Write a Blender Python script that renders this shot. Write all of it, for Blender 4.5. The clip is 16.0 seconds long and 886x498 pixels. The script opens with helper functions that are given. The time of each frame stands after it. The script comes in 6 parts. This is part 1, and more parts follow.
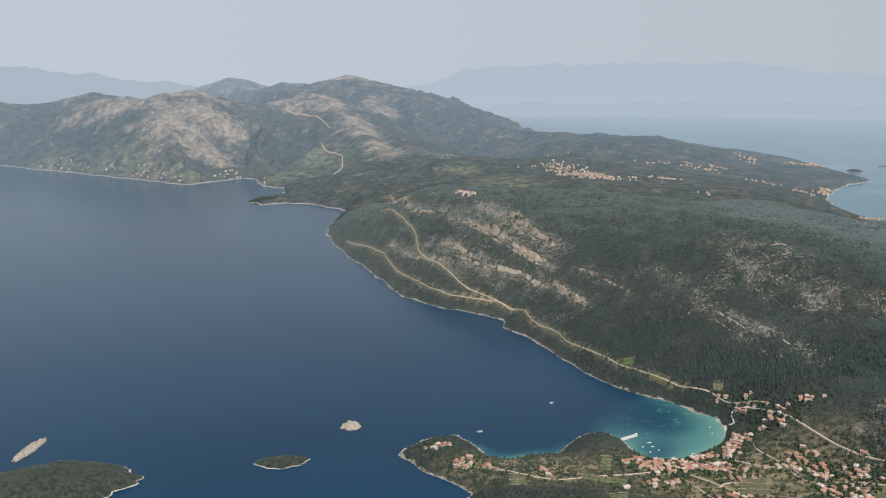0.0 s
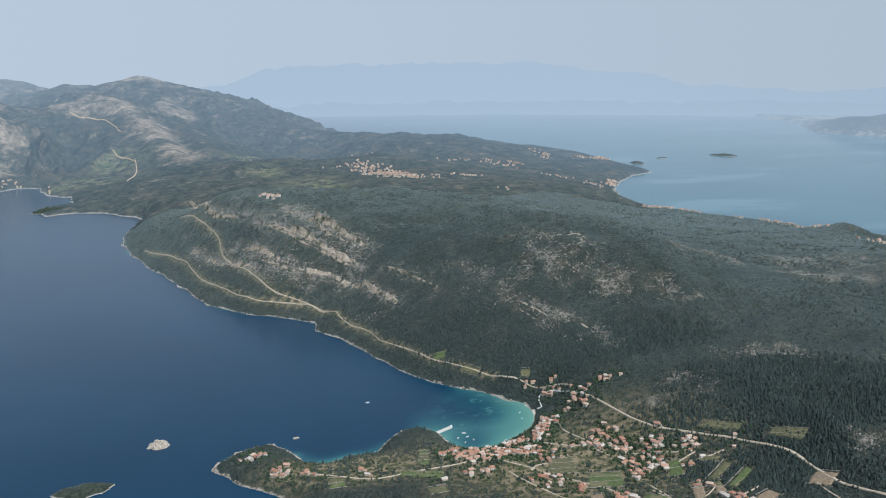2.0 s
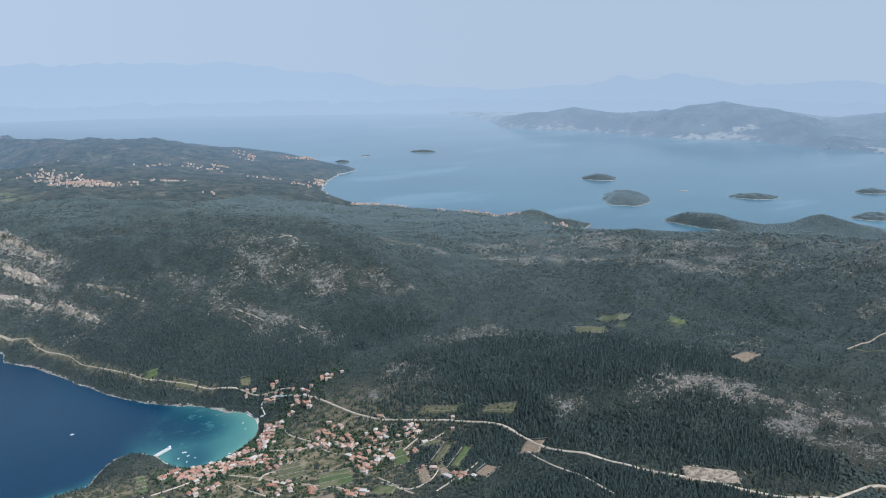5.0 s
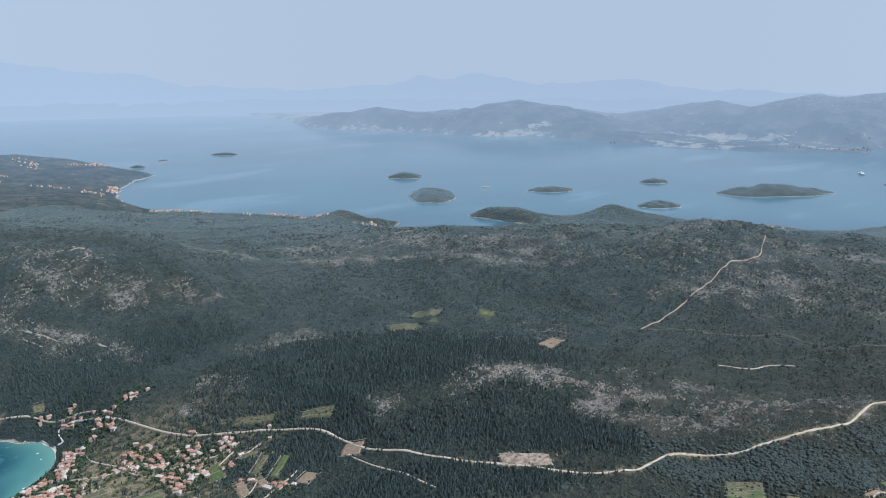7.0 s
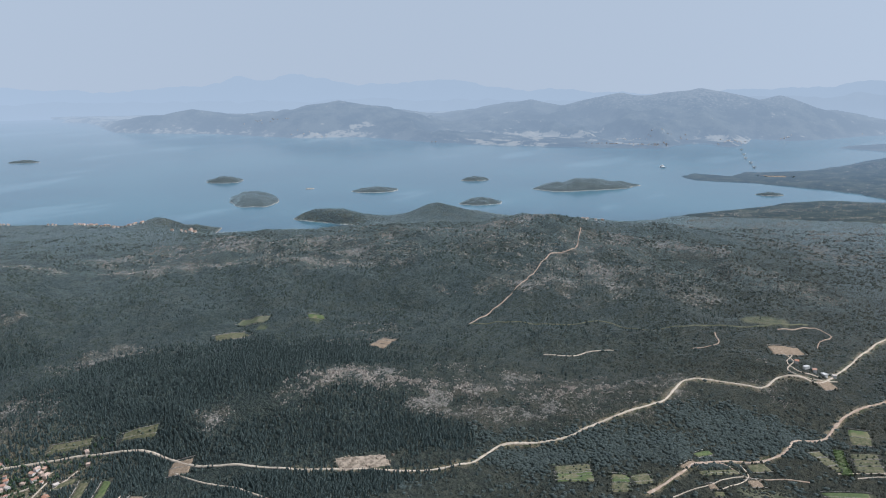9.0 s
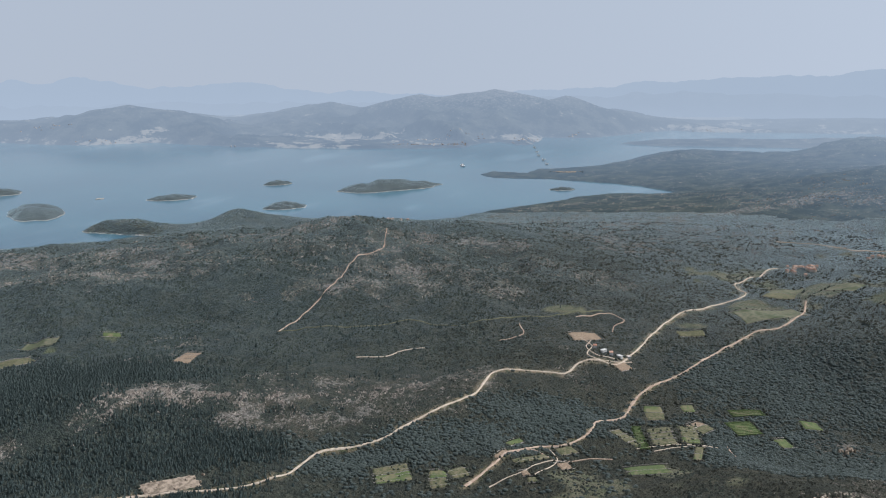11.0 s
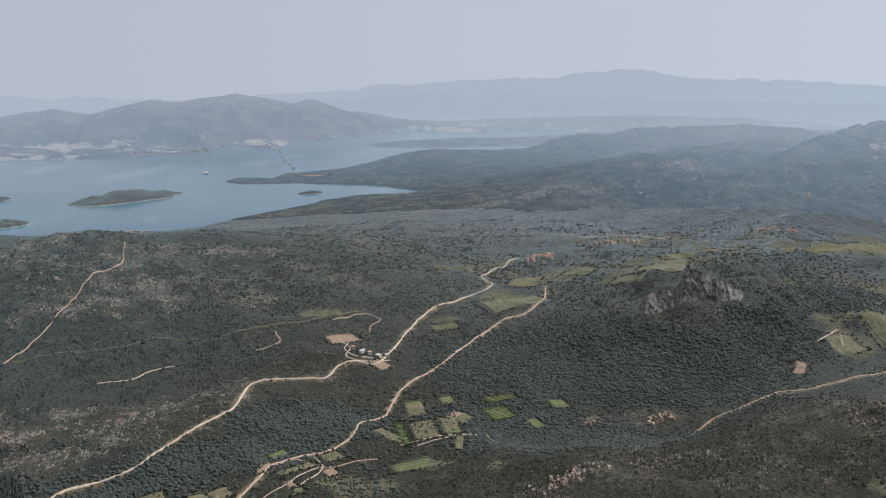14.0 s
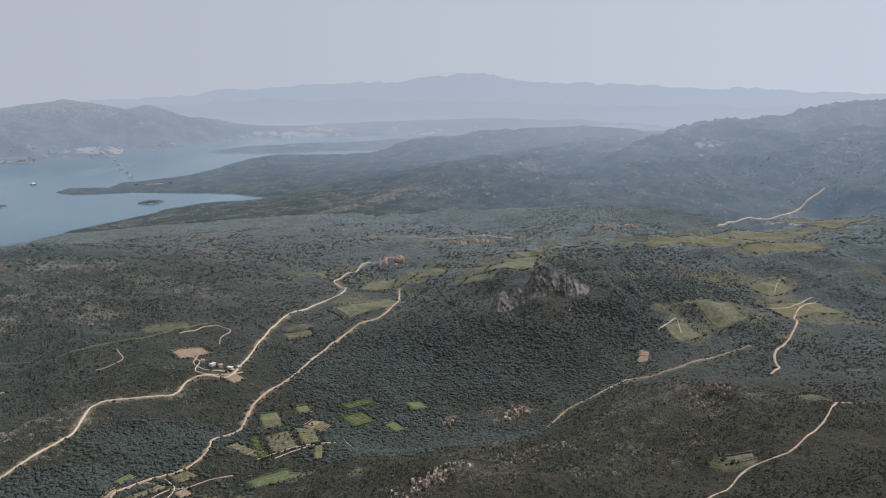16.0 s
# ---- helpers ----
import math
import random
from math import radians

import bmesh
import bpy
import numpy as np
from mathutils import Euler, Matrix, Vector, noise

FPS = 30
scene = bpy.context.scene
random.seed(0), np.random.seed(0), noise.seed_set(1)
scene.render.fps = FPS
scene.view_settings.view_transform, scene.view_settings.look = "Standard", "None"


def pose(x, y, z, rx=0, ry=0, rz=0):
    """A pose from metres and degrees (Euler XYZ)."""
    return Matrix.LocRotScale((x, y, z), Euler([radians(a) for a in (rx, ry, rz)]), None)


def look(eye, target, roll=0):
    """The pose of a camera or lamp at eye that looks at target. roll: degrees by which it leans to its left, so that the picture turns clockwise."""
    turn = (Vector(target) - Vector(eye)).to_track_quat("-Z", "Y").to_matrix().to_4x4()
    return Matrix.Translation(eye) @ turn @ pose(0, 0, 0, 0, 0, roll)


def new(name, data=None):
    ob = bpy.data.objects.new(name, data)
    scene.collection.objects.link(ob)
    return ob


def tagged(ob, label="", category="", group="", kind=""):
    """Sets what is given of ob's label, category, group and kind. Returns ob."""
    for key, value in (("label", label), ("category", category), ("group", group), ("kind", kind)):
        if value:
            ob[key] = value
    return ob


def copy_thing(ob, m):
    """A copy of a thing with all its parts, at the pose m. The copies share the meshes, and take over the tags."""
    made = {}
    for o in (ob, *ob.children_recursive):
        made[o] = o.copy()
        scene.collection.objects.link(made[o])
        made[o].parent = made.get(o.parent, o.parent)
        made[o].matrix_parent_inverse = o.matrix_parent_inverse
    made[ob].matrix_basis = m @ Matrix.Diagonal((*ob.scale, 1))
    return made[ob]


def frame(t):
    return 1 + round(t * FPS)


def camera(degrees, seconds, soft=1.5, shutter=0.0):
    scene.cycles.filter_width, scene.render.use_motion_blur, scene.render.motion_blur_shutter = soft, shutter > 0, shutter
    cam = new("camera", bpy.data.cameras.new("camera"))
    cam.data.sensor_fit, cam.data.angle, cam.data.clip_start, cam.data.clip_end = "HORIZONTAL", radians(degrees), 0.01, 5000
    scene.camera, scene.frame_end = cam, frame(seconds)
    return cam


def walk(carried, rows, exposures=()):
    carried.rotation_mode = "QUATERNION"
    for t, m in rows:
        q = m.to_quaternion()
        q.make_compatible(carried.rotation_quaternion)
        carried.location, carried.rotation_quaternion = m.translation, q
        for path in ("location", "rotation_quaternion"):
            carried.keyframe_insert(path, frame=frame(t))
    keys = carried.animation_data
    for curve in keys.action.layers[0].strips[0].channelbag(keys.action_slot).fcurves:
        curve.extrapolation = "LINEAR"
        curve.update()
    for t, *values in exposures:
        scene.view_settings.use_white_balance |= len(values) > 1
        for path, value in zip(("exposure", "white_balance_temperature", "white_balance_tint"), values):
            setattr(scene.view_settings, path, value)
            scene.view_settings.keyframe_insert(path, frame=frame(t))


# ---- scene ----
# ---- camera: it pans on the spot, high over the bay (1:3.7 of life, so that the far shore lies within the lens's reach) ----
cam = camera(54.26, 16.0, soft=1.1)
# seconds, x, y, z, yaw, pitch, roll
ROWS = [
    (0, 0, -0, 270, -0, -12.528, -0.466),
    (0.5, 0.24, 0.66, 269.94, -3.507, -12.553, -0.47),
    (1, 0.48, 1.31, 269.88, -6.935, -12.585, -0.46),
    (1.5, 0.69, 1.95, 269.82, -9.986, -12.613, -0.449),
    (2, 0.88, 2.58, 269.79, -12.911, -12.624, -0.438),
    (2.5, 1.06, 3.21, 269.76, -15.871, -12.633, -0.424),
    (3, 1.26, 3.82, 269.75, -18.99, -12.638, -0.412),
    (5.5, 2.51, 6.91, 269.76, -35.624, -12.722, -0.172),
    (6, 2.97, 7.64, 269.66, -38.95, -12.729, -0.151),
    (6.5, 3.46, 8.37, 269.53, -42.177, -12.728, -0.141),
    (7, 3.98, 9.12, 269.37, -45.122, -12.732, -0.139),
    (7.5, 4.55, 9.87, 269.2, -47.849, -12.744, -0.124),
    (8, 5.21, 10.62, 269.03, -50.565, -12.734, -0.083),
    (8.5, 5.94, 11.34, 268.85, -53.488, -12.715, -0.04),
    (9, 6.76, 12.02, 268.67, -56.844, -12.691, -0.004),
    (11.5, 12.88, 14.51, 266.99, -72.868, -12.489, 0.076),
    (12, 14.1, 14.78, 266.61, -75.765, -12.459, 0.066),
    (12.5, 15.32, 15.04, 266.23, -78.564, -12.426, 0.061),
    (13, 16.53, 15.28, 265.85, -81.295, -12.374, 0.062),
    (13.5, 17.73, 15.52, 265.46, -83.957, -12.309, 0.065),
    (14, 18.91, 15.75, 265.07, -86.572, -12.247, 0.084),
    (14.5, 20.08, 15.99, 264.67, -89.149, -12.171, 0.095),
    (15, 21.23, 16.24, 264.27, -91.668, -12.107, 0.111),
    (15.5, 22.39, 16.49, 263.86, -94.165, -12.027, 0.125),
    (16, 23.54, 16.75, 263.45, -96.647, -11.939, 0.128),
]
# seconds, stops, kelvin, tint: the clip's own drift in tone
EXPOSURES = [(0.0, -0.2, 6450, 10), (1.5, -0.2, 6000, 7), (3.0, -0.18, 5550, 6), (5.5, -0.12, 5450, 9), (7.0, -0.12, 5500, 10), (9.0, -0.16, 5700, 11), (11.5, -0.2, 6050, 14), (12.5, -0.19, 6200, 16), (16.0, -0.27, 6350, 17)]
walk(cam, [(t, pose(x, y, z, 90 + pitch, 0, yaw) @ pose(0, 0, 0, 0, 0, roll)) for t, x, y, z, yaw, pitch, roll in ROWS], EXPOSURES)


# ---- sky and sun ----
SUN_TURN, SUN_RISE = radians(150), radians(50)
world = bpy.data.worlds.new("sky")
scene.world = world
world.use_nodes = True
sky = world.node_tree.nodes.new("ShaderNodeTexSky")
sky.sky_type, sky.sun_disc, sky.sun_elevation, sky.sun_rotation = "NISHITA", False, SUN_RISE, SUN_TURN
sky.air_density, sky.dust_density, sky.ozone_density, sky.altitude = 1.0, 0.35, 3.0, 300
# the hazy horizon goes on below eye level
way = world.node_tree.nodes.new("ShaderNodeTexCoord")
parts = world.node_tree.nodes.new("ShaderNodeSeparateXYZ")
lift = world.node_tree.nodes.new("ShaderNodeMath")
join = world.node_tree.nodes.new("ShaderNodeCombineXYZ")
pale = world.node_tree.nodes.new("ShaderNodeHueSaturation")
pale.inputs["Saturation"].default_value = 0.46
lift.operation, lift.inputs[1].default_value = "MAXIMUM", 0.13
veil = world.node_tree.nodes.new("ShaderNodeMix")
veil.data_type, veil.inputs[0].default_value, veil.inputs[7].default_value = "RGBA", 0.54, (4.36, 4.68, 4.98, 1.0)
for a, b in ((way.outputs["Generated"], parts.inputs[0]), (parts.outputs[2], lift.inputs[0]), (parts.outputs[0], join.inputs[0]), (parts.outputs[1], join.inputs[1]),
             (lift.outputs[0], join.inputs[2]), (join.outputs[0], sky.inputs[0]), (sky.outputs[0], pale.inputs["Color"]), (pale.outputs[0], veil.inputs[6]), (veil.outputs[2], world.node_tree.nodes["Background"].inputs[0])):
    world.node_tree.links.new(a, b)
world.node_tree.nodes["Background"].inputs[1].default_value = 0.120
sun = new("sun", bpy.data.lights.new("sun", "SUN"))
sun.data.energy, sun.data.angle, sun.data.color = 4.8, radians(0.6), (1.0, 0.97, 0.93)
to_sun = Vector((math.sin(SUN_TURN) * math.cos(SUN_RISE), math.cos(SUN_TURN) * math.cos(SUN_RISE), math.sin(SUN_RISE)))
sun.matrix_world = look(to_sun * 100, (0, 0, 0))


# ---- materials ----
class Nodes:
    """A short way to write a node material."""

    def __init__(self, name, rough=0.9, metal=0.0, spec=0.3):
        self.material = bpy.data.materials.new(name)
        self.material.use_nodes = True
        self.tree = self.material.node_tree
        self.shader = self.tree.nodes["Principled BSDF"]
        self.shader.inputs["Roughness"].default_value = rough
        self.shader.inputs["Metallic"].default_value = metal
        self.shader.inputs["Specular IOR Level"].default_value = spec

    def haze_sheen(self, weight):
        """A pale bluish sheen at flat angles that imitates haze over the land."""
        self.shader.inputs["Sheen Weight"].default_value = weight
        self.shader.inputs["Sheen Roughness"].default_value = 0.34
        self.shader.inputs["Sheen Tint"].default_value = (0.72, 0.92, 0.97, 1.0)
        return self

    def node(self, kind, **values):
        n = self.tree.nodes.new(kind)
        for key, value in values.items():
            if key in n.inputs:
                n.inputs[key].default_value = value
        return n

    def link(self, a, b):
        self.tree.links.new(a, b)

    def place(self):
        return self.node("ShaderNodeNewGeometry").outputs["Position"]

    def noise(self, size, detail=4.0, rough=0.6, where=None):
        n = self.node("ShaderNodeTexNoise", Scale=1.0 / size, Detail=detail, Roughness=rough)
        self.link(where or self.place(), n.inputs["Vector"])
        return n.outputs["Fac"]

    def ramp(self, value, low, high, a=0.0, b=1.0):
        n = self.node("ShaderNodeMapRange")
        n.inputs["From Min"].default_value, n.inputs["From Max"].default_value = low, high
        n.inputs["To Min"].default_value, n.inputs["To Max"].default_value = a, b
        n.interpolation_type = "SMOOTHSTEP"
        self.link(value, n.inputs["Value"])
        return n.outputs["Result"]

    def math(self, how, a, b):
        n = self.tree.nodes.new("ShaderNodeMath")
        n.operation = how
        for socket, value in zip(n.inputs, (a, b)):
            if isinstance(value, (int, float)):
                socket.default_value = value
            else:
                self.link(value, socket)
        return n.outputs[0]

    def mix(self, factor, a, b):
        n = self.tree.nodes.new("ShaderNodeMix")
        n.data_type = "RGBA"
        for socket, value in ((n.inputs[0], factor), (n.inputs[6], a), (n.inputs[7], b)):
            if isinstance(value, tuple):
                socket.default_value = (*value, 1.0)
            elif isinstance(value, (int, float)):
                socket.default_value = value
            else:
                self.link(value, socket)
        return n.outputs[2]

    def attribute(self, name):
        n = self.tree.nodes.new("ShaderNodeAttribute")
        n.attribute_name = name
        return n.outputs["Fac"]

    def height(self):
        n = self.tree.nodes.new("ShaderNodeSeparateXYZ")
        self.link(self.place(), n.inputs[0])
        return n.outputs["Z"]

    def dryness(self):
        """The eastern slopes are browner than the western ones."""
        n = self.tree.nodes.new("ShaderNodeSeparateXYZ")
        self.link(self.place(), n.inputs[0])
        return self.ramp(n.outputs["Y"], 420, 60)

    def chance(self):
        return self.tree.nodes.new("ShaderNodeObjectInfo").outputs["Random"]

    def island(self):
        return self.tree.nodes.new("ShaderNodeNewGeometry").outputs["Random Per Island"]

    def done(self, colour, bump=None, depth=0.3, strength=0.6):
        if isinstance(colour, tuple):
            self.shader.inputs["Base Color"].default_value = (*colour, 1.0)
        else:
            self.link(colour, self.shader.inputs["Base Color"])
        if bump is not None:
            n = self.node("ShaderNodeBump", Strength=strength, Distance=depth)
            self.link(bump, n.inputs["Height"])
            self.link(n.outputs["Normal"], self.shader.inputs["Normal"])
        return self.material


def speckled(name, a, b, size, rough=0.9, depth=0.1, third=None):
    """Two colours mixed by a noise of the given size, with fine relief."""
    n = Nodes(name, rough)
    colour = n.mix(n.ramp(n.noise(size), 0.35, 0.65), a, b)
    if third:
        colour = n.mix(n.ramp(n.noise(size * 6, 3), 0.5, 0.62), colour, third)
    return n.done(colour, n.noise(size * 0.4), depth)


ROCK_PALE, ROCK_GREY = (0.43, 0.39, 0.335), (0.17, 0.155, 0.135)


def make_ground():
    n = Nodes("hillside", 0.95, 0, 0.15).haze_sheen(0.5)
    # sheen weight stands in for haze, less of it on the meadows
    n.link(n.math("MULTIPLY", n.math("MINIMUM", n.attribute("haze_sheen"), 1.0), n.math("SUBTRACT", 1.0, n.math("MULTIPLY", n.attribute("meadow"), 0.7))), n.shader.inputs["Sheen Weight"])
    clumps = n.noise(2.6, 5, 0.7)
    patches = n.noise(38, 4, 0.6)
    maquis = n.mix(n.ramp(clumps, 0.38, 0.6), (0.030, 0.032, 0.021), (0.080, 0.074, 0.047))
    maquis = n.mix(n.dryness(), n.mix(n.ramp(clumps, 0.38, 0.6), (0.036, 0.049, 0.042), (0.096, 0.110, 0.086)), maquis)
    maquis = n.mix(n.ramp(patches, 0.42, 0.62, 0.0, 0.4), maquis, (0.096, 0.083, 0.054))
    lumps = n.noise(9, 6, 0.72)
    thicket = n.math("MAXIMUM", n.ramp(lumps, 0.49, 0.56, 0.0, 0.85), n.ramp(n.noise(34, 8, 0.76), 0.51, 0.57, 0.0, 0.85))
    maquis = n.mix(thicket, maquis, n.mix(n.dryness(), (0.028, 0.039, 0.038), (0.032, 0.036, 0.028)))
    wood = n.mix(n.dryness(), n.mix(n.ramp(clumps, 0.35, 0.65), (0.030, 0.041, 0.038), (0.060, 0.074, 0.062)), n.mix(n.ramp(clumps, 0.35, 0.65), (0.033, 0.037, 0.029), (0.066, 0.067, 0.049)))
    colour = n.mix(n.attribute("wood"), maquis, wood)
    # pale limestone on the western slopes, and haze put into the farther ridges' colour
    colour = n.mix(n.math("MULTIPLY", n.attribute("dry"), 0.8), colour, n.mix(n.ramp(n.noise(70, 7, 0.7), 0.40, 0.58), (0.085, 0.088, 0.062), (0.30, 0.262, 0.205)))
    grass = n.mix(n.ramp(n.noise(7, 4), 0.35, 0.65), (0.098, 0.108, 0.064), (0.175, 0.164, 0.108))
    grass = n.mix(n.dryness(), n.mix(n.ramp(n.noise(11, 5, 0.7), 0.40, 0.60), (0.070, 0.090, 0.048), (0.165, 0.175, 0.095)), grass)
    colour = n.mix(n.attribute("meadow"), colour, grass)
    tilth = n.mix(n.ramp(n.noise(5, 4, 0.65), 0.40, 0.60), (0.085, 0.095, 0.045), (0.33, 0.262, 0.165))
    colour = n.mix(n.math("MULTIPLY", n.attribute("yard"), n.ramp(n.noise(9, 3), 0.32, 0.48)), colour, tilth)
    scree = n.math("MULTIPLY", n.ramp(n.attribute("rock"), 0.24, 0.62), n.math("MULTIPLY", n.ramp(n.dryness(), 0.0, 1.0, 1.0, 0.55), n.ramp(n.noise(11, 6, 0.74), 0.44, 0.58, 0.0, 0.65)))
    colour = n.mix(scree, colour, n.mix(n.ramp(n.noise(2.0, 4, 0.7), 0.4, 0.6), (0.066, 0.066, 0.048), (0.145, 0.126, 0.092)))
    stone = n.mix(n.ramp(n.noise(1.7, 5, 0.7), 0.4, 0.62), ROCK_GREY, ROCK_PALE)
    beds = n.node("ShaderNodeMapping")
    beds.inputs["Scale"].default_value = (0.28, 0.28, 1.5)
    n.link(n.place(), beds.inputs["Vector"])
    broken = n.noise(4.4, 7, 0.72, beds.outputs[0])
    coarse = n.ramp(n.math("ADD", n.noise(30, 8, 0.74), n.math("MULTIPLY", n.attribute("rock"), 0.10)), 0.52, 0.58)
    colour = n.mix(n.math("MULTIPLY", n.math("MULTIPLY", coarse, 0.8), n.attribute("dry")), colour, n.mix(n.ramp(n.noise(12, 5, 0.7), 0.42, 0.58), (0.19, 0.175, 0.15), (0.50, 0.44, 0.37)))
    bare = n.math("MULTIPLY", n.ramp(n.dryness(), 0.0, 1.0, 0.7, 0.4), n.math("GREATER_THAN", n.math("ADD", n.math("MULTIPLY", n.attribute("rock"), 0.22), n.math("ADD", n.math("MULTIPLY", broken, 0.55), n.math("MULTIPLY", n.noise(3.2, 6, 0.8), 0.85))), 0.915))
    colour = n.mix(bare, colour, stone)
    shore = n.ramp(n.math("ADD", n.height(), n.math("MULTIPLY", n.noise(11, 6, 0.75), 7.0)), 4.3, 3.5)
    colour = n.mix(shore, colour, n.mix(n.ramp(n.noise(3), 0.4, 0.6), (0.33, 0.285, 0.23), (0.50, 0.45, 0.385)))
    return n.done(colour, n.math("ADD", n.math("ADD", clumps, n.noise(0.9, 3)), n.math("MULTIPLY", lumps, 2.5)), 1.7, 0.95)


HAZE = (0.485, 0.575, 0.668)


def make_sea():
    n = Nodes("sea_water", 0.16, 0, 0.24)
    deep = n.mix(n.ramp(n.noise(260, 3), 0.3, 0.7), (0.0018, 0.028, 0.064), (0.0026, 0.036, 0.077))
    # channel water: its own paler teal plus haze lifted into the colour
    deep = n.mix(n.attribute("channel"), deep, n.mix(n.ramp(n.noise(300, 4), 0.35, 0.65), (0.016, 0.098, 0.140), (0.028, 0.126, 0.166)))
    sand = n.mix(n.attribute("shallow"), (0.006, 0.100, 0.128), (0.135, 0.285, 0.235))
    weed = n.ramp(n.noise(13, 6, 0.7), 0.40, 0.46)
    patch = n.mix(n.math("MULTIPLY", weed, n.attribute("weed")), sand, (0.008, 0.060, 0.090))
    colour = n.mix(n.ramp(n.attribute("shallow"), 0.05, 0.5), deep, patch)
    wind = n.node("ShaderNodeMapping")
    wind.inputs["Scale"].default_value = (0.25, 1.0, 1.0)
    wind.inputs["Rotation"].default_value = (0, 0, radians(35))
    n.link(n.place(), wind.inputs["Vector"])
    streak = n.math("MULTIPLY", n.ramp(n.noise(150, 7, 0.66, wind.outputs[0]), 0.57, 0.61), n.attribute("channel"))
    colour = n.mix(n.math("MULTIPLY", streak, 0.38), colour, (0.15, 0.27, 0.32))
    n.link(n.math("SUBTRACT", 0.19, n.math("MULTIPLY", n.attribute("channel"), 0.04)), n.shader.inputs["Roughness"])
    n.link(n.math("ADD", 0.24, n.math("MULTIPLY", n.attribute("channel"), 0.22)), n.shader.inputs["Specular IOR Level"])
    calm = n.math("SUBTRACT", 1.0, n.math("MULTIPLY", n.attribute("channel"), 0.85))
    water = n.done(colour, n.math("MULTIPLY", n.noise(2.2, 4, 0.7), calm), 0.25, 0.35)
    # far haze mixed in as emission, its share growing with distance
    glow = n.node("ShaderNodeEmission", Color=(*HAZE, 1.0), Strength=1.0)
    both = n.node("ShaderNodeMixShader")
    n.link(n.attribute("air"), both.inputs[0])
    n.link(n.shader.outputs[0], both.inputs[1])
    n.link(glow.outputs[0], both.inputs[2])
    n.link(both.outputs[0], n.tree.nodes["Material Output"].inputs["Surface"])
    return water


GROUND, SEA = make_ground(), make_sea()


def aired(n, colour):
    """Land miles away, dimmed, with haze put in as emission; "air" is the share of air."""
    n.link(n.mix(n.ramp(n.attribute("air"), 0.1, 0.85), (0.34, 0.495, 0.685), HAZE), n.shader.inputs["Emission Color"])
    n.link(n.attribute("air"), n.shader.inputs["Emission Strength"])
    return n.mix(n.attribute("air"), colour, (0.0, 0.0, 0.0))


def make_far_land(name, dark, light, pale, size):
    """Far woods with bare limestone and tilled flats, seen through miles of air."""
    n = Nodes(name, 1.0, 0, 0.0)
    woods = n.mix(n.ramp(n.noise(size, 7, 0.72), 0.42, 0.60), dark, light)
    flats = n.ramp(n.math("ADD", n.noise(size * 0.5, 5, 0.7), n.math("MULTIPLY", n.attribute("tilled"), 0.26)), 0.64, 0.70)
    stones = n.ramp(n.math("ADD", n.noise(size * 0.13, 6, 0.75), n.math("MULTIPLY", n.attribute("rock"), 0.20)), 0.62, 0.68)
    colour = n.mix(n.math("MULTIPLY", stones, 0.75), woods, n.mix(n.ramp(n.noise(size * 0.1, 4), 0.4, 0.6), tuple(0.55 * v for v in pale), pale))
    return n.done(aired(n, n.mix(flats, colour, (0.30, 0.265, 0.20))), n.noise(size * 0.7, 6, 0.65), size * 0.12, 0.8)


def make_massif():
    """Bare limestone mountains: ribbed pale rock on the crests, dark scrub and small fields in the hollows."""
    n = Nodes("far_massif", 1.0, 0, 0.0)
    scrub = n.mix(n.ramp(n.noise(16, 6, 0.72), 0.4, 0.6), (0.038, 0.046, 0.034), (0.088, 0.092, 0.066))
    scrub = n.mix(n.ramp(n.noise(60, 5, 0.65), 0.50, 0.66, 0.0, 0.6), scrub, (0.135, 0.112, 0.076))
    rock = n.mix(n.ramp(n.noise(15, 7, 0.78), 0.40, 0.60), (0.215, 0.172, 0.125), (0.47, 0.375, 0.275))
    beds = n.node("ShaderNodeMapping")
    beds.inputs["Scale"].default_value = (1.0, 1.0, 0.4)
    n.link(n.place(), beds.inputs["Vector"])
    bare = n.ramp(n.math("ADD", n.noise(42, 8, 0.76, beds.outputs[0]), n.math("MULTIPLY", n.attribute("rock"), 0.20)), 0.52, 0.78, 0.0, 0.9)
    colour = n.mix(bare, scrub, rock)
    plots = n.math("MULTIPLY", n.attribute("tilled"), n.ramp(n.noise(22, 4, 0.6), 0.45, 0.53))
    colour = n.mix(plots, colour, n.mix(n.ramp(n.noise(14, 4), 0.4, 0.6), (0.105, 0.125, 0.062), (0.23, 0.21, 0.125)))
    shore = n.ramp(n.math("ADD", n.height(), n.math("MULTIPLY", n.noise(14, 5, 0.7), 6.0)), 4.8, 3.8)
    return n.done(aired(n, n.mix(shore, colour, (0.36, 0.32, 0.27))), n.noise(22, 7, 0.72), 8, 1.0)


WEST_MASSIF = make_massif()
HEADLAND = make_far_land("far_headland", (0.034, 0.042, 0.034), (0.070, 0.077, 0.056), (0.34, 0.305, 0.26), 38)
MAINLAND = make_far_land("far_shore", (0.018, 0.024, 0.022), (0.074, 0.076, 0.060), (0.26, 0.235, 0.20), 90)


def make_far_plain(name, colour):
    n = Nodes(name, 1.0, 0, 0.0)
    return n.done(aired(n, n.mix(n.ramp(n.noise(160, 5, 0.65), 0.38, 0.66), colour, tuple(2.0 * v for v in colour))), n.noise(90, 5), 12)


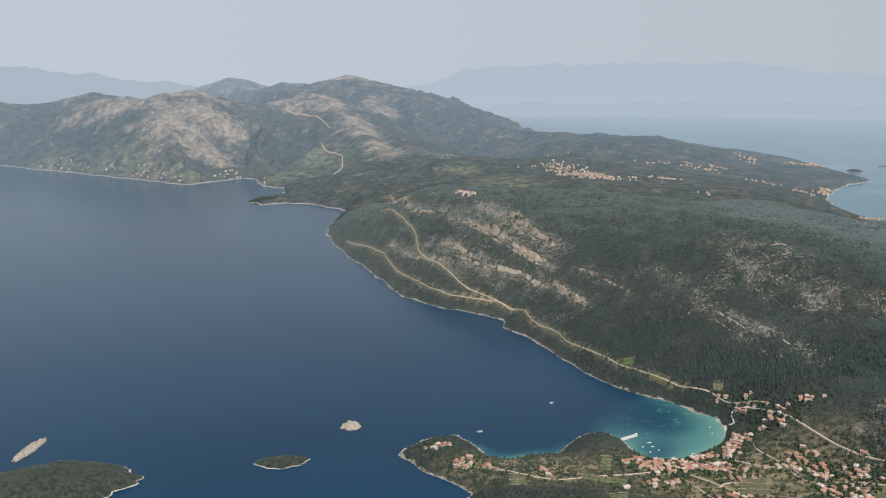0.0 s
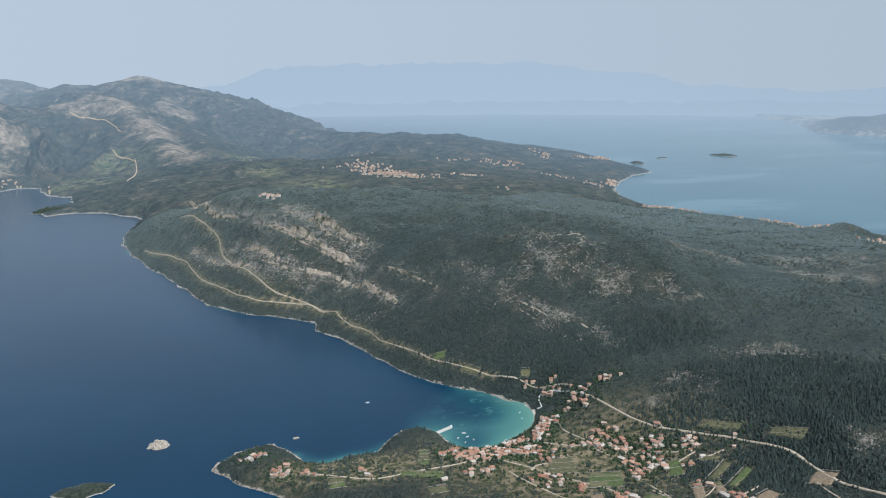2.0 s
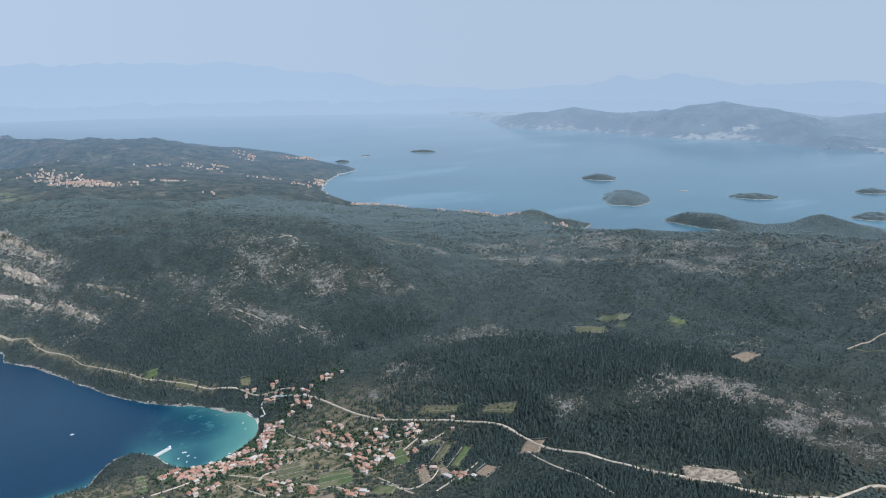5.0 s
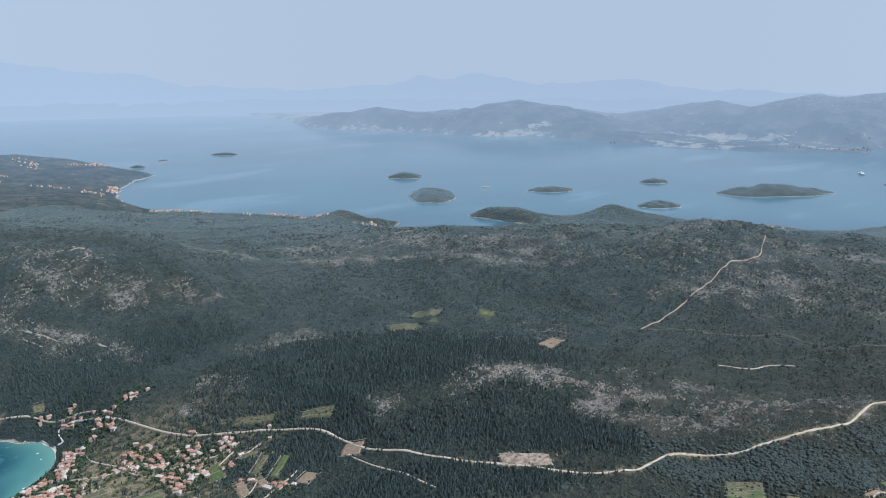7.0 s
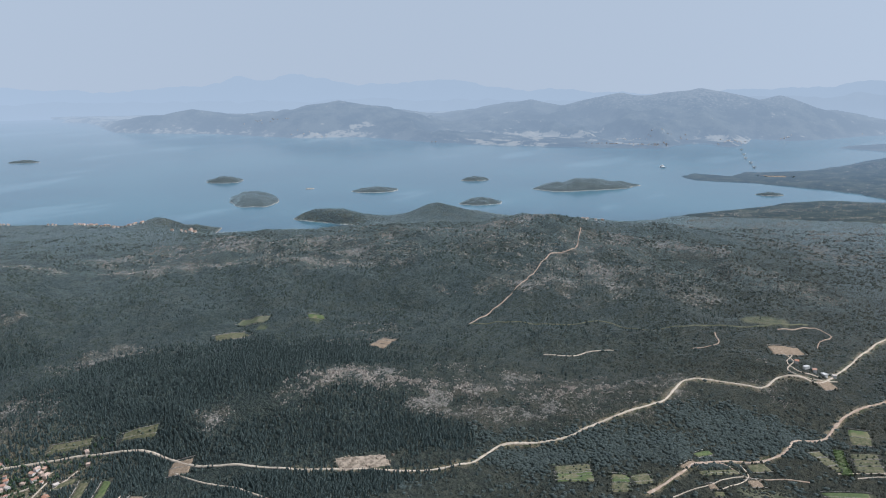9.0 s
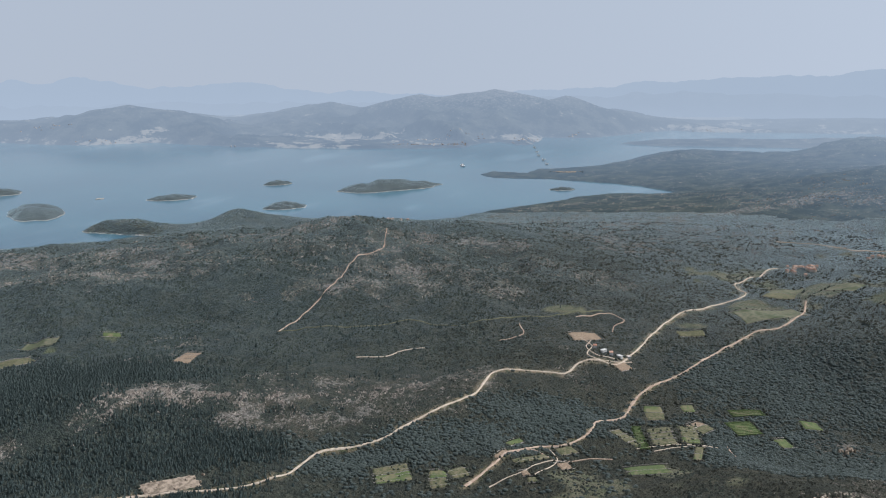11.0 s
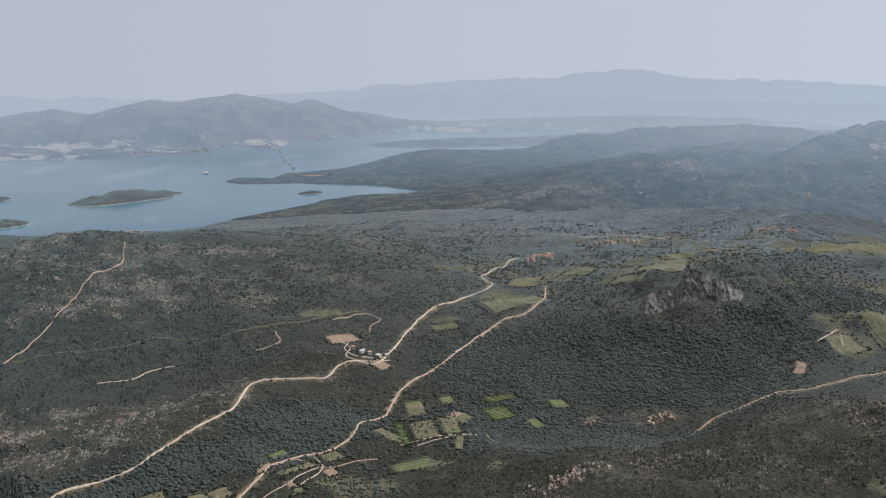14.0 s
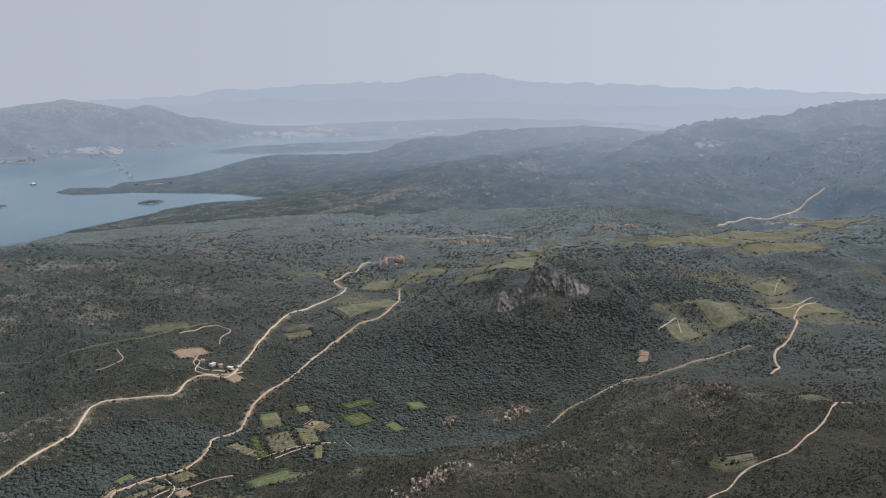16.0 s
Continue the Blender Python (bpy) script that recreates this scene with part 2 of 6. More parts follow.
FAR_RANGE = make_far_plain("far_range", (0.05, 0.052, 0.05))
FAR_TOWN = make_far_plain("far_town", (0.34, 0.31, 0.28))
SHORE_ROCK = speckled("shore_rock", (0.25, 0.215, 0.17), (0.48, 0.42, 0.35), 1.5, 0.9, 0.3)
DUST = speckled("pale_dust_road", (0.40, 0.325, 0.24), (0.55, 0.46, 0.355), 2.0, 0.95, 0.05)
RED_DIRT = speckled("red_earth_track", (0.33, 0.235, 0.165), (0.47, 0.365, 0.275), 2.0, 0.95, 0.05)
GRASSY = speckled("grassy_track", (0.10, 0.11, 0.06), (0.18, 0.17, 0.11), 2.0, 0.95, 0.05)
CONCRETE = speckled("weathered_concrete", (0.50, 0.48, 0.44), (0.64, 0.62, 0.58), 1.0, 0.85, 0.02)
SOIL = speckled("tilled_soil", (0.17, 0.122, 0.08), (0.31, 0.235, 0.16), 0.9, 0.95, 0.08)
FIELD_GRASS = speckled("field_grass", (0.066, 0.096, 0.034), (0.120, 0.142, 0.056), 1.6, 0.95, 0.08, (0.165, 0.15, 0.082))
PASTURE = speckled("dry_pasture", (0.098, 0.106, 0.062), (0.165, 0.155, 0.100), 3.0, 0.95, 0.08, (0.075, 0.09, 0.045))
DRY_FIELD = speckled("dry_field", (0.070, 0.080, 0.036), (0.165, 0.145, 0.085), 1.6, 0.95, 0.08)
VINE = speckled("vine_leaves", (0.05, 0.085, 0.025), (0.10, 0.13, 0.045), 0.6, 0.9, 0.08)
CRAG = speckled("weathered_crag", (0.085, 0.08, 0.073), (0.27, 0.255, 0.225), 2.6, 0.95, 1.2, (0.075, 0.078, 0.06))
QUARRY = speckled("broken_pale_stone", (0.15, 0.118, 0.085), (0.38, 0.305, 0.225), 2.6, 0.95, 0.3)
LEDGE = speckled("bedded_limestone", (0.24, 0.20, 0.155), (0.52, 0.44, 0.345), 1.6, 0.95, 0.5, (0.09, 0.10, 0.07))
STONE = speckled("limestone", ROCK_GREY, ROCK_PALE, 0.8, 0.9, 0.12)
WINDOW = speckled("dark_window_glass", (0.03, 0.035, 0.04), (0.06, 0.065, 0.07), 0.4, 0.15, 0.0)
WOOD_PAINT = speckled("painted_wood", (0.16, 0.12, 0.08), (0.10, 0.16, 0.14), 2.0, 0.6, 0.01)
WHITE_HULL = speckled("white_gelcoat", (0.78, 0.78, 0.76), (0.70, 0.71, 0.70), 0.5, 0.3, 0.0)


def leafy(name, dark, light, rough=0.85, haze_weight=0.12, russet=0.0):
    n = Nodes(name, rough, 0, 0.2).haze_sheen(haze_weight)
    # sheen grows with distance, standing in for haze over far foliage
    if haze_weight > 0.2:
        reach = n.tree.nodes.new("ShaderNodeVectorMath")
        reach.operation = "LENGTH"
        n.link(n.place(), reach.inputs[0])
        n.link(n.ramp(reach.outputs["Value"], 450, 1300, 0.25 * haze_weight, 2.6 * haze_weight), n.shader.inputs["Sheen Weight"])
    colour = n.mix(n.island(), dark, light)
    if russet:
        colour = n.mix(n.math("MULTIPLY", n.ramp(n.noise(42, 5, 0.65), 0.40, 0.58, 0.4 * russet, russet), n.dryness()), colour, (0.052, 0.047, 0.030))
    return n.done(n.mix(n.ramp(n.noise(0.5, 3), 0.35, 0.65, 0.0, 0.6), colour, dark))


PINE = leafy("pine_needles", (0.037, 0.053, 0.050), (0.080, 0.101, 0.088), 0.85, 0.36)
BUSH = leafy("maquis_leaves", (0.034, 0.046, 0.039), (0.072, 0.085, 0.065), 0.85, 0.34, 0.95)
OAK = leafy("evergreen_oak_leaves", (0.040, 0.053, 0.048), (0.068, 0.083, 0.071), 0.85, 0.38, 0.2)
FAR_WALL = leafy("far_house_wall", (0.42, 0.36, 0.30), (0.70, 0.66, 0.60), 0.9, 0.0)
FAR_ROOF = leafy("far_house_roof", (0.38, 0.235, 0.165), (0.58, 0.44, 0.35), 0.9, 0.0)
GARDEN = leafy("garden_leaves", (0.026, 0.046, 0.026), (0.074, 0.105, 0.048))
OLIVE = leafy("olive_leaves", (0.060, 0.072, 0.048), (0.115, 0.125, 0.085))
OUTCROP = leafy("limestone_outcrop", (0.18, 0.16, 0.135), (0.53, 0.465, 0.385), 0.9, 0.0)


def house_paint(name, colours, rough):
    """A finish that differs from house to house."""
    n = Nodes(name, rough)
    colour = colours[0]
    for k, other in enumerate(colours[1:], 1):
        colour = n.mix(n.math("GREATER_THAN", n.chance(), k / len(colours)), colour, other)
    worn = n.mix(n.ramp(n.noise(0.5, 5), 0.45, 0.7, 0.0, 0.35), colour, (0.30, 0.26, 0.22))
    return n.done(worn, n.noise(0.15, 3), 0.03)


WALL_PAINT = house_paint("house_wall", [(0.46, 0.39, 0.32), (0.66, 0.61, 0.54), (0.38, 0.31, 0.25), (0.56, 0.46, 0.36), (0.72, 0.69, 0.64)], 0.9)
ROOF_TILE = house_paint("clay_roof_tile", [(0.40, 0.20, 0.125), (0.47, 0.28, 0.195), (0.32, 0.15, 0.095), (0.50, 0.36, 0.28), (0.42, 0.245, 0.17), (0.36, 0.20, 0.14), (0.52, 0.45, 0.39)], 0.85)

# ---- the plan: coast and spot heights (x, y, z in metres) ----
COAST_SOUTH = [(-1700, 2600), (-1400, 2420), (-1166, 2275), (-1035, 2185), (-904, 2111), (-792, 2033), (-690, 1969), (-561, 1881), (-512, 1931), (-460, 1984), (-423, 1963), (-392, 1855), (-339, 1819), (-315, 1719), (-352, 1699), (-369, 1652), (-344, 1605), (-300, 1629), (-249, 1613), (-190, 1561), (-172, 1513), (-185, 1438), (-182, 1328), (-163, 1256), (-129, 1169), (-99, 1093), (-73, 1034), (-46, 964), (-16, 928), (9, 910), (40, 892), (64, 871), (61, 843), (83, 810), (100, 770), (114, 734), (132, 696), (147, 675), (167, 658), (182, 646), (194, 625)]
COAST_BAY = [(207, 616), (209, 594), (198, 570), (182, 557), (164, 547), (145, 542), (140, 546), (131, 561), (127, 578), (116, 589), (103, 586), (91, 573), (78, 555), (62, 554), (43, 547), (31, 553), (21, 569), (9, 588), (-3, 586), (-17, 578), (-30, 565), (-32, 556), (-21, 544), (-17, 535), (20, 500), (-20, 440), (-120, 300), (-260, 0), (-300, -700), (-200, -2600)]
COAST_NORTH = [(4300, -2600), (3300, -1500), (2900, -700), (2756, -250), (2600, -130), (2440, -60), (2420, 20), (2450, 120), (2480, 230), (2350, 330), (2180, 390), (2090, 470), (2074, 522), (1976, 526), (1989, 612), (1915, 623), (1875, 578), (1896, 479), (1894, 400), (1883, 322), (1863, 244), (1804, 166), (1753, 184), (1736, 263), (1705, 304), (1662, 330), (1643, 354), (1601, 357), (1525, 409), (1456, 453), (1339, 494), (1311, 533), (1317, 574), (1277, 625), (1255, 690)]
COAST_ISTHMUS = [(1263, 734), (1276, 780), (1248, 840), (1166, 864), (1137, 901), (1168, 970), (1104, 1012), (1060, 995), (1063, 930), (1078, 863), (1043, 845), (1008, 892), (953, 972), (912, 1019), (942, 1044), (891, 1067), (883, 1144), (852, 1199), (805, 1269), (768, 1324), (731, 1381), (701, 1433), (702, 1519), (731, 1620), (779, 1711), (858, 1806), (930, 1849), (905, 1960), (880, 2120), (760, 2330), (560, 2480), (380, 2620), (250, 2850), (200, 3300), (100, 4200), (-2200, 4200), (-2400, 3300), (-1750, 2950), (-1330, 2860), (-1560, 2740)]
WEST_MOUNTAIN = [(-346, 3324, 200), (-179, 3036, 182), (-20, 2691, 150), (126, 2496, 105), (293, 2277, 74), (573, 2213, 60), (-372, 2492, 168), (-670, 2305, 183), (-902, 2331, 184), (-988, 2242, 145), (-1189, 2529, 40), (-530, 2126, 66), (-724, 2085, 58), (-725, 2369, 150), (-339, 2464, 120), (-246, 2060, 50), (-409, 2231, 98), (-469, 2091, 28), (-156, 1652, 28), (-919, 2157, 45), (-535, 2493, 126), (-648, 3338, 152), (-834, 3502, 191), (-1349, 3445, 218), (-1602, 3335, 239), (-1034, 3344, 176)]
COAST_RIDGE = [(-66, 1194, 82), (35, 1122, 88), (144, 1056, 95), (221, 959, 98), (256, 823, 98), (313, 785, 100), (349, 758, 94), (360, 707, 86), (158, 853, 62), (71, 908, 62), (204, 722, 58), (258, 667, 45), (309, 647, 42), (-16, 986, 45), (-115, 1198, 22), (113, 770, 34), (163, 711, 26)]
WEST_PLAIN = [(269, 1727, 42), (119, 1549, 46), (20, 1753, 58), (-31, 2156, 80), (483, 1761, 30), (726, 1953, 28), (514, 1506, 34), (340, 1402, 42), (438, 1359, 40), (514, 945, 46), (457, 723, 56), (701, 960, 36), (880, 1062, 42), (680, 1585, 18), (607, 2295, 48)]
NORTH_RIDGE = [(632, 810, 56), (684, 767, 62), (720, 707, 66), (756, 651, 70), (775, 584, 80), (809, 510, 83), (843, 449, 87), (852, 393, 89), (881, 355, 85), (913, 311, 80), (603, 454, 72), (643, 345, 80), (643, 269, 72), (492, 633, 60), (425, 722, 56), (554, 344, 62), (484, 378, 62), (462, 487, 60), (1063, 925, 25), (1100, 744, 44)]
VILLAGE_VALLEY = [(324, 410, 60), (387, 372, 68), (427, 321, 69), (441, 268, 66), (463, 224, 64), (506, 175, 62), (334, 288, 50), (408, 228, 54), (492, 169, 58), (257, 504, 33), (308, 475, 50), (235, 558, 27), (208, 562, 10), (234, 479, 18), (302, 395, 42), (254, 385, 34), (284, 324, 42), (303, 598, 48), (235, 689, 46), (372, 343, 58), (60, 500, 9), (110, 540, 9), (150, 470, 14), (100, 300, 30)]
UPPER_VALLEY = [(411, 233, 56), (518, 170, 62), (599, 106, 62), (683, 69, 60), (827, 28, 58), (948, -23, 55), (1073, -196, 55), (986, 303, 66), (1275, 171, 40), (863, 237, 74), (882, 145, 62), (627, 220, 72), (505, 55, 48), (461, 112, 48), (556, -22, 45), (649, 14, 54), (1050, -475, 52), (1199, -700, 52), (996, -241, 54), (250, 120, 46), (0, -100, 60)]
CRAG_RIDGE = [(704, -155, 98), (752, -228, 91), (786, -322, 88), (859, -509, 84), (706, -107, 80), (649, -55, 65), (622, -123, 54), (561, -129, 46), (616, -208, 48), (657, -245, 56), (721, -400, 62), (575, -288, 55), (522, -104, 42), (576, -173, 46), (614, -282, 55), (404, -38, 80), (498, -182, 76), (429, -248, 80), (324, -183, 96), (389, -9, 72), (409, -94, 78), (495, -10, 42), (300, -600, 90), (700, -900, 80)]
EAST_RIDGE = [(1906, -1216, 180), (1907, -865, 156), (1828, -578, 104), (1742, -316, 78), (1720, -87, 62), (1298, -362, 85), (1379, -625, 89), (1196, -712, 78), (1168, -447, 60), (1276, -185, 48), (2275, 34, 22), (2454, -216, 64), (2519, -471, 82), (1989, 393, 6), (2090, 480, 4), (2010, 560, 4), (2150, 420, 5), (2200, 330, 9), (2300, 290, 12), (2307, 214, 31), (2313, 122, 23), (2496, -294, 62), (2342, -108, 45), (2900, -1700, 60), (2400, -1500, 110), (2300, -1000, 90), (2250, -700, 60), (2700, -900, 40), (1500, -1800, 150), (0, -1500, 80), (3300, -1400, 40), (2100, -300, 50)]

CAPE_CRESTS = [([(2183, 325, 0), (2219, 282, 19), (2257, 207, 35), (2291, 151, 27), (2314, 93, 26), (2345, 28, 18), (2385, -38, 31), (2412, -112, 46), (2478, -277, 63), (2508, -355, 55), (2520, -514, 87), (2524, -687, 92), (2482, -822, 87)], 0.34)]
LOW_SHORES = [(960, 930, 8), (1000, 860, 6), (1050, 830, 6), (1130, 850, 8), (1230, 790, 12), (1215, 700, 14), (1260, 600, 14), (1300, 520, 10), (1430, 420, 9), (1560, 350, 9), (1680, 270, 8), (1760, 130, 9), (1850, 180, 6), (880, 1040, 10), (850, 1130, 8), (780, 1240, 8), (690, 1390, 8), (700, 1600, 6), (850, 1780, 7), (880, 1900, 13), (1010, 700, 30), (1080, 640, 26), (1180, 480, 24), (1100, 850, 8), (1000, 790, 20), (1110, 950, 14), (930, 1050, 8)]
WEST_VALLEYS = [(-560, 2750, 90), (-800, 2800, 80), (-1050, 2700, 70), (-250, 2700, 150), (-300, 1950, 22), (-400, 2060, 20), (-380, 1690, 5), (-230, 1590, 9), (-500, 3000, 120), (-1150, 2330, 30), (-620, 2010, 22), (-1000, 3000, 110), (-2000, 3900, 40), (-1500, 3900, 50), (-1000, 3900, 50), (-500, 3800, 50), (-100, 3600, 50), (100, 3000, 60), (200, 2600, 40), (-1250, 2650, 30), (-1650, 3000, 60)]


# crests of the mountains in the west: lines of (x, y, z) and how steeply their flanks fall
WEST_CRESTS = [
    ([(-949, 2334, 179), (-882, 2318, 187), (-788, 2299, 165), (-740, 2388, 180), (-690, 2403, 187), (-643, 2395, 164), (-587, 2379, 137), (-520, 2425, 143), (-451, 2479, 150), (-377, 2532, 178), (-301, 2431, 148), (-240, 2287, 111), (-184, 2142, 82), (-131, 1956, 54)], 0.42),
    ([(-769, 2295, 162), (-694, 2224, 122), (-629, 2139, 86), (-555, 2057, 46), (-483, 2003, 15)], 0.46),
    ([(-882, 2318, 187), (-888, 2230, 152), (-896, 2151, 112), (-900, 2051, 67)], 0.46),
    ([(-690, 2403, 187), (-619, 2298, 139), (-550, 2213, 86), (-479, 2137, 37)], 0.48),
    ([(-949, 2334, 179), (-1060, 2390, 120), (-1180, 2420, 60)], 0.40),
    ([(-1430, 2560, 150), (-1330, 2600, 152), (-1230, 2650, 138), (-1130, 2690, 160), (-1075, 2715, 172), (-1010, 2740, 160), (-930, 2760, 120)], 0.34),
    ([(-421, 3021, 161), (-366, 2978, 196), (-318, 2983, 211), (-229, 2941, 191), (-152, 2896, 173), (-75, 2799, 138), (-3, 2700, 115), (64, 2599, 92), (187, 2443, 70), (229, 2389, 62), (330, 2280, 58)], 0.30),
    ([(-318, 2983, 211), (-254, 2788, 160), (-204, 2592, 126), (-140, 2346, 87), (-90, 2100, 66)], 0.34),
    ([(-912, 3171, 144), (-843, 3190, 179), (-774, 3208, 204), (-707, 3223, 187), (-659, 3234, 155)], 0.40),
    ([(-628, 3087, 165), (-560, 3100, 185), (-483, 3113, 180), (-425, 3121, 158)], 0.40),
    ([(-1900, 3420, 225), (-1742, 3489, 243), (-1670, 3525, 246), (-1598, 3558, 214), (-1559, 3575, 224), (-1512, 3595, 203), (-1431, 3628, 220), (-1362, 3654, 196), (-1260, 3691, 162), (-1173, 3720, 182), (-1086, 3746, 159), (-900, 3780, 110)], 0.30)]


def lattice(i, j, seed):
    """A fixed random number for each cell of a plane lattice."""
    n = (i * 374761393 + j * 668265263 + seed * 974634541) & 0x7FFFFFFF
    n = ((n ^ (n >> 13)) * 1274126177) & 0x7FFFFFFF
    return ((n ^ (n >> 16)) & 0xFFFF) / 65535.0


def value_noise(x, y, size, seed):
    """Smooth noise from -1 to 1 with features of the given size."""
    x, y = np.asarray(x, float) / size, np.asarray(y, float) / size
    i, j = np.floor(x).astype(np.int64), np.floor(y).astype(np.int64)
    u, v = x - i, y - j
    u, v = u * u * (3 - 2 * u), v * v * (3 - 2 * v)
    a = lattice(i, j, seed) * (1 - u) + lattice(i + 1, j, seed) * u
    b = lattice(i, j + 1, seed) * (1 - u) + lattice(i + 1, j + 1, seed) * u
    return 2 * (a * (1 - v) + b * v) - 1


def fractal(x, y, size, seed, octaves=4):
    total, weight = 0, 1.0
    for k in range(octaves):
        total = total + weight * value_noise(x * 0.8 - y * 0.6 + 31 * k, x * 0.6 + y * 0.8, size / 2 ** k, seed + k)
        weight *= 0.5
    return total


COAST = np.array(COAST_SOUTH + COAST_BAY + COAST_NORTH + COAST_ISTHMUS, float)
SPOTS = np.array(WEST_MOUNTAIN + COAST_RIDGE + WEST_PLAIN + NORTH_RIDGE + VILLAGE_VALLEY + UPPER_VALLEY + CRAG_RIDGE + EAST_RIDGE + LOW_SHORES + WEST_VALLEYS, float)


def hills(spots, soft):
    """Weights of a smooth surface through spot heights."""
    d = np.hypot(spots[:, None, 0] - spots[None, :, 0], spots[:, None, 1] - spots[None, :, 1])
    n = len(spots)
    a = np.zeros((n + 1, n + 1))
    a[:n, :n] = -np.sqrt(d * d + soft * soft)
    a[np.arange(n), np.arange(n)] += 0.6
    a[:n, n] = a[n, :n] = 1
    return np.linalg.solve(a, np.append(spots[:, 2], 0.0))


LAND_WEIGHTS = hills(SPOTS, 10.0)


def shore_distance(x, y, line):
    """Distance to a closed coast line, positive on land."""
    best, inside = np.full(x.shape, 1e9), np.zeros(x.shape, bool)
    for (ax, ay), (bx, by) in zip(line, np.roll(line, -1, 0)):
        dx, dy = bx - ax, by - ay
        s = np.clip(((x - ax) * dx + (y - ay) * dy) / (dx * dx + dy * dy + 1e-9), 0, 1)
        best = np.minimum(best, (x - ax - s * dx) ** 2 + (y - ay - s * dy) ** 2)
        inside ^= ((ay > y) != (by > y)) & (x < dx * (y - ay) / (dy if dy else 1e-9) + ax)
    return np.where(inside, 1, -1) * np.sqrt(best)


def surface(x, y, spots, weights, soft):
    z = np.full(x.shape, weights[-1])
    for (sx, sy, _), w in zip(spots, weights):
        z -= w * np.sqrt((x - sx) ** 2 + (y - sy) ** 2 + soft * soft)
    return z


def crest_land(x, y, crests, floor, rough, seed):
    """Mountains as crests with falling, gullied flanks over a low floor."""
    best = np.full(x.shape, float(floor))
    bend = 0.12 * rough * value_noise(x, y, rough, seed)
    wear = np.abs(fractal(x + bend, y - bend, rough, seed + 3, 4))
    for line, fall in crests:
        for (ax, ay, az), (bx, by, bz) in zip(line, line[1:]):
            dx, dy = bx - ax, by - ay
            s = np.clip(((x - ax) * dx + (y - ay) * dy) / (dx * dx + dy * dy + 1e-9), 0, 1)
            d = np.hypot(x - ax - s * dx, y - ay - s * dy)
            z = az + (bz - az) * s - fall * (np.sqrt(d * d + 140) - 12) * (0.72 + 0.62 * wear)
            best = np.where(z > best + 8, z, np.where(z < best - 8, best, 0.5 * (z + best) + (z - best) ** 2 / 32 + 2))
    return best


def height(x, y):
    """The land's height in metres; below zero in the sea."""
    x, y = np.atleast_1d(np.asarray(x, float)), np.atleast_1d(np.asarray(y, float))
    far = np.clip(np.hypot(x, y) / 900, 0.6, 2.6)
    shore = shore_distance(x, y, COAST) + 2.2 * far * fractal(x, y, 22, 3, 3)
    z = surface(x, y, SPOTS, LAND_WEIGHTS, 10.0)
    rough = np.clip((z - 20) / 45, 0.12, 1.5)
    bend = 14 * value_noise(x, y, 60, 41)
    blend = np.clip((far - 1.0) / 0.8, 0, 1)
    gully = np.abs(fractal(x + bend, y - bend, 62, 21, 3)) * (1 - blend) + np.abs(fractal(x + bend, y - bend, 150, 22, 4)) * blend
    z = z + rough * (1.6 * fractal(x, y, 70, 11, 3) + far * (7.0 * (0.42 - gully) + 0.8 * fractal(x, y, 9, 51, 2)) + 9.0 * (0.36 - np.abs(fractal(x - bend, y + bend, 165, 27, 2))))
    west = np.clip((y - 1830) / 230, 0, 1) * np.clip((420 - x) / 260, 0, 1)
    west = west * west * (3 - 2 * west)
    m = west > 0
    if m.any():
        wx, wy = x[m], y[m]
        bare = crest_land(wx, wy, WEST_CRESTS, 16, 130, 401) + 3.0 * fractal(wx, wy, 60, 409, 4)
        z[m] = z[m] * (1 - west[m]) + west[m] * bare
    m = (x > 1800) & (y < 700) & (y > -900)
    if m.any():
        z[m] = np.maximum(z[m], crest_land(x[m], y[m], CAPE_CRESTS, 0, 90, 431))
    z = np.maximum(z, 2.0)
    low = 0.8 + 0.75 * shore
    z = -4.0 * np.log(np.exp(-np.clip(z, -50, 400) / 4.0) + np.exp(-np.clip(low, -50, 400) / 4.0))
    return np.where(shore > 0, np.maximum(z, np.minimum(0.25 * shore, 1.2)), np.maximum(shore * 0.35, -9.0))

# ---- zones of the land (centre, half sizes, turn), rock bands, roads ----
WOODS = [(368, 436, 109, 71, -40), (379, 301, 85, 25, -51), (301, 466, 57, 26, -32), (613, -69, 108, 44, -96), (588, 10, 48, 35, -88), (498, 122, 49, 19, -76), (230, 649, 85, 28, -19), (372, 414, 100, 64, -41), (280, 409, 43, 20, -34), (268, 632, 85, 40, -22), (155, 719, 51, 20, -12), (308, 303, 62, 19, -45), (410, 198, 38, 11, -64), (505, -26, 70, 40, -93), (789, -381, 58, 31, -115), (177, 897, 73, 47, -11), (449, 157, 54, 18, -70), (312, 508, 37, 23, -31), (724, -271, 45, 28, -110), (668, -200, 40, 36, -105)]
MEADOWS = [(446, 508, 9, 15, -42), (474, 486, 6, 14, -42), (513, 466, 4, 9, -42), (670, 149, 18, 9, -77), (752, 10, 30, 37, -89), (688, 60, 14, 11, -84), (814, -57, 27, 31, -94), (747, -108, 25, 27, -98), (804, -147, 22, 59, -100), (799, -146, 32, 57, -100), (962, -434, 90, 129, -114), (1085, -600, 62, 105, -120), (658, -250, 19, 19, -110), (678, -297, 30, 16, -113), (695, -375, 37, 44, -118), (744, -369, 27, 31, -116), (379, -164, 11, 6, -113), (451, -245, 10, 14, -118), (768, -454, 35, 16, -120), (117, 1528, 71, 213, -4), (41, 1720, 34, 75, -1), (666, 153, 13, 9, -77), (673, -240, 14, 15, -109)]
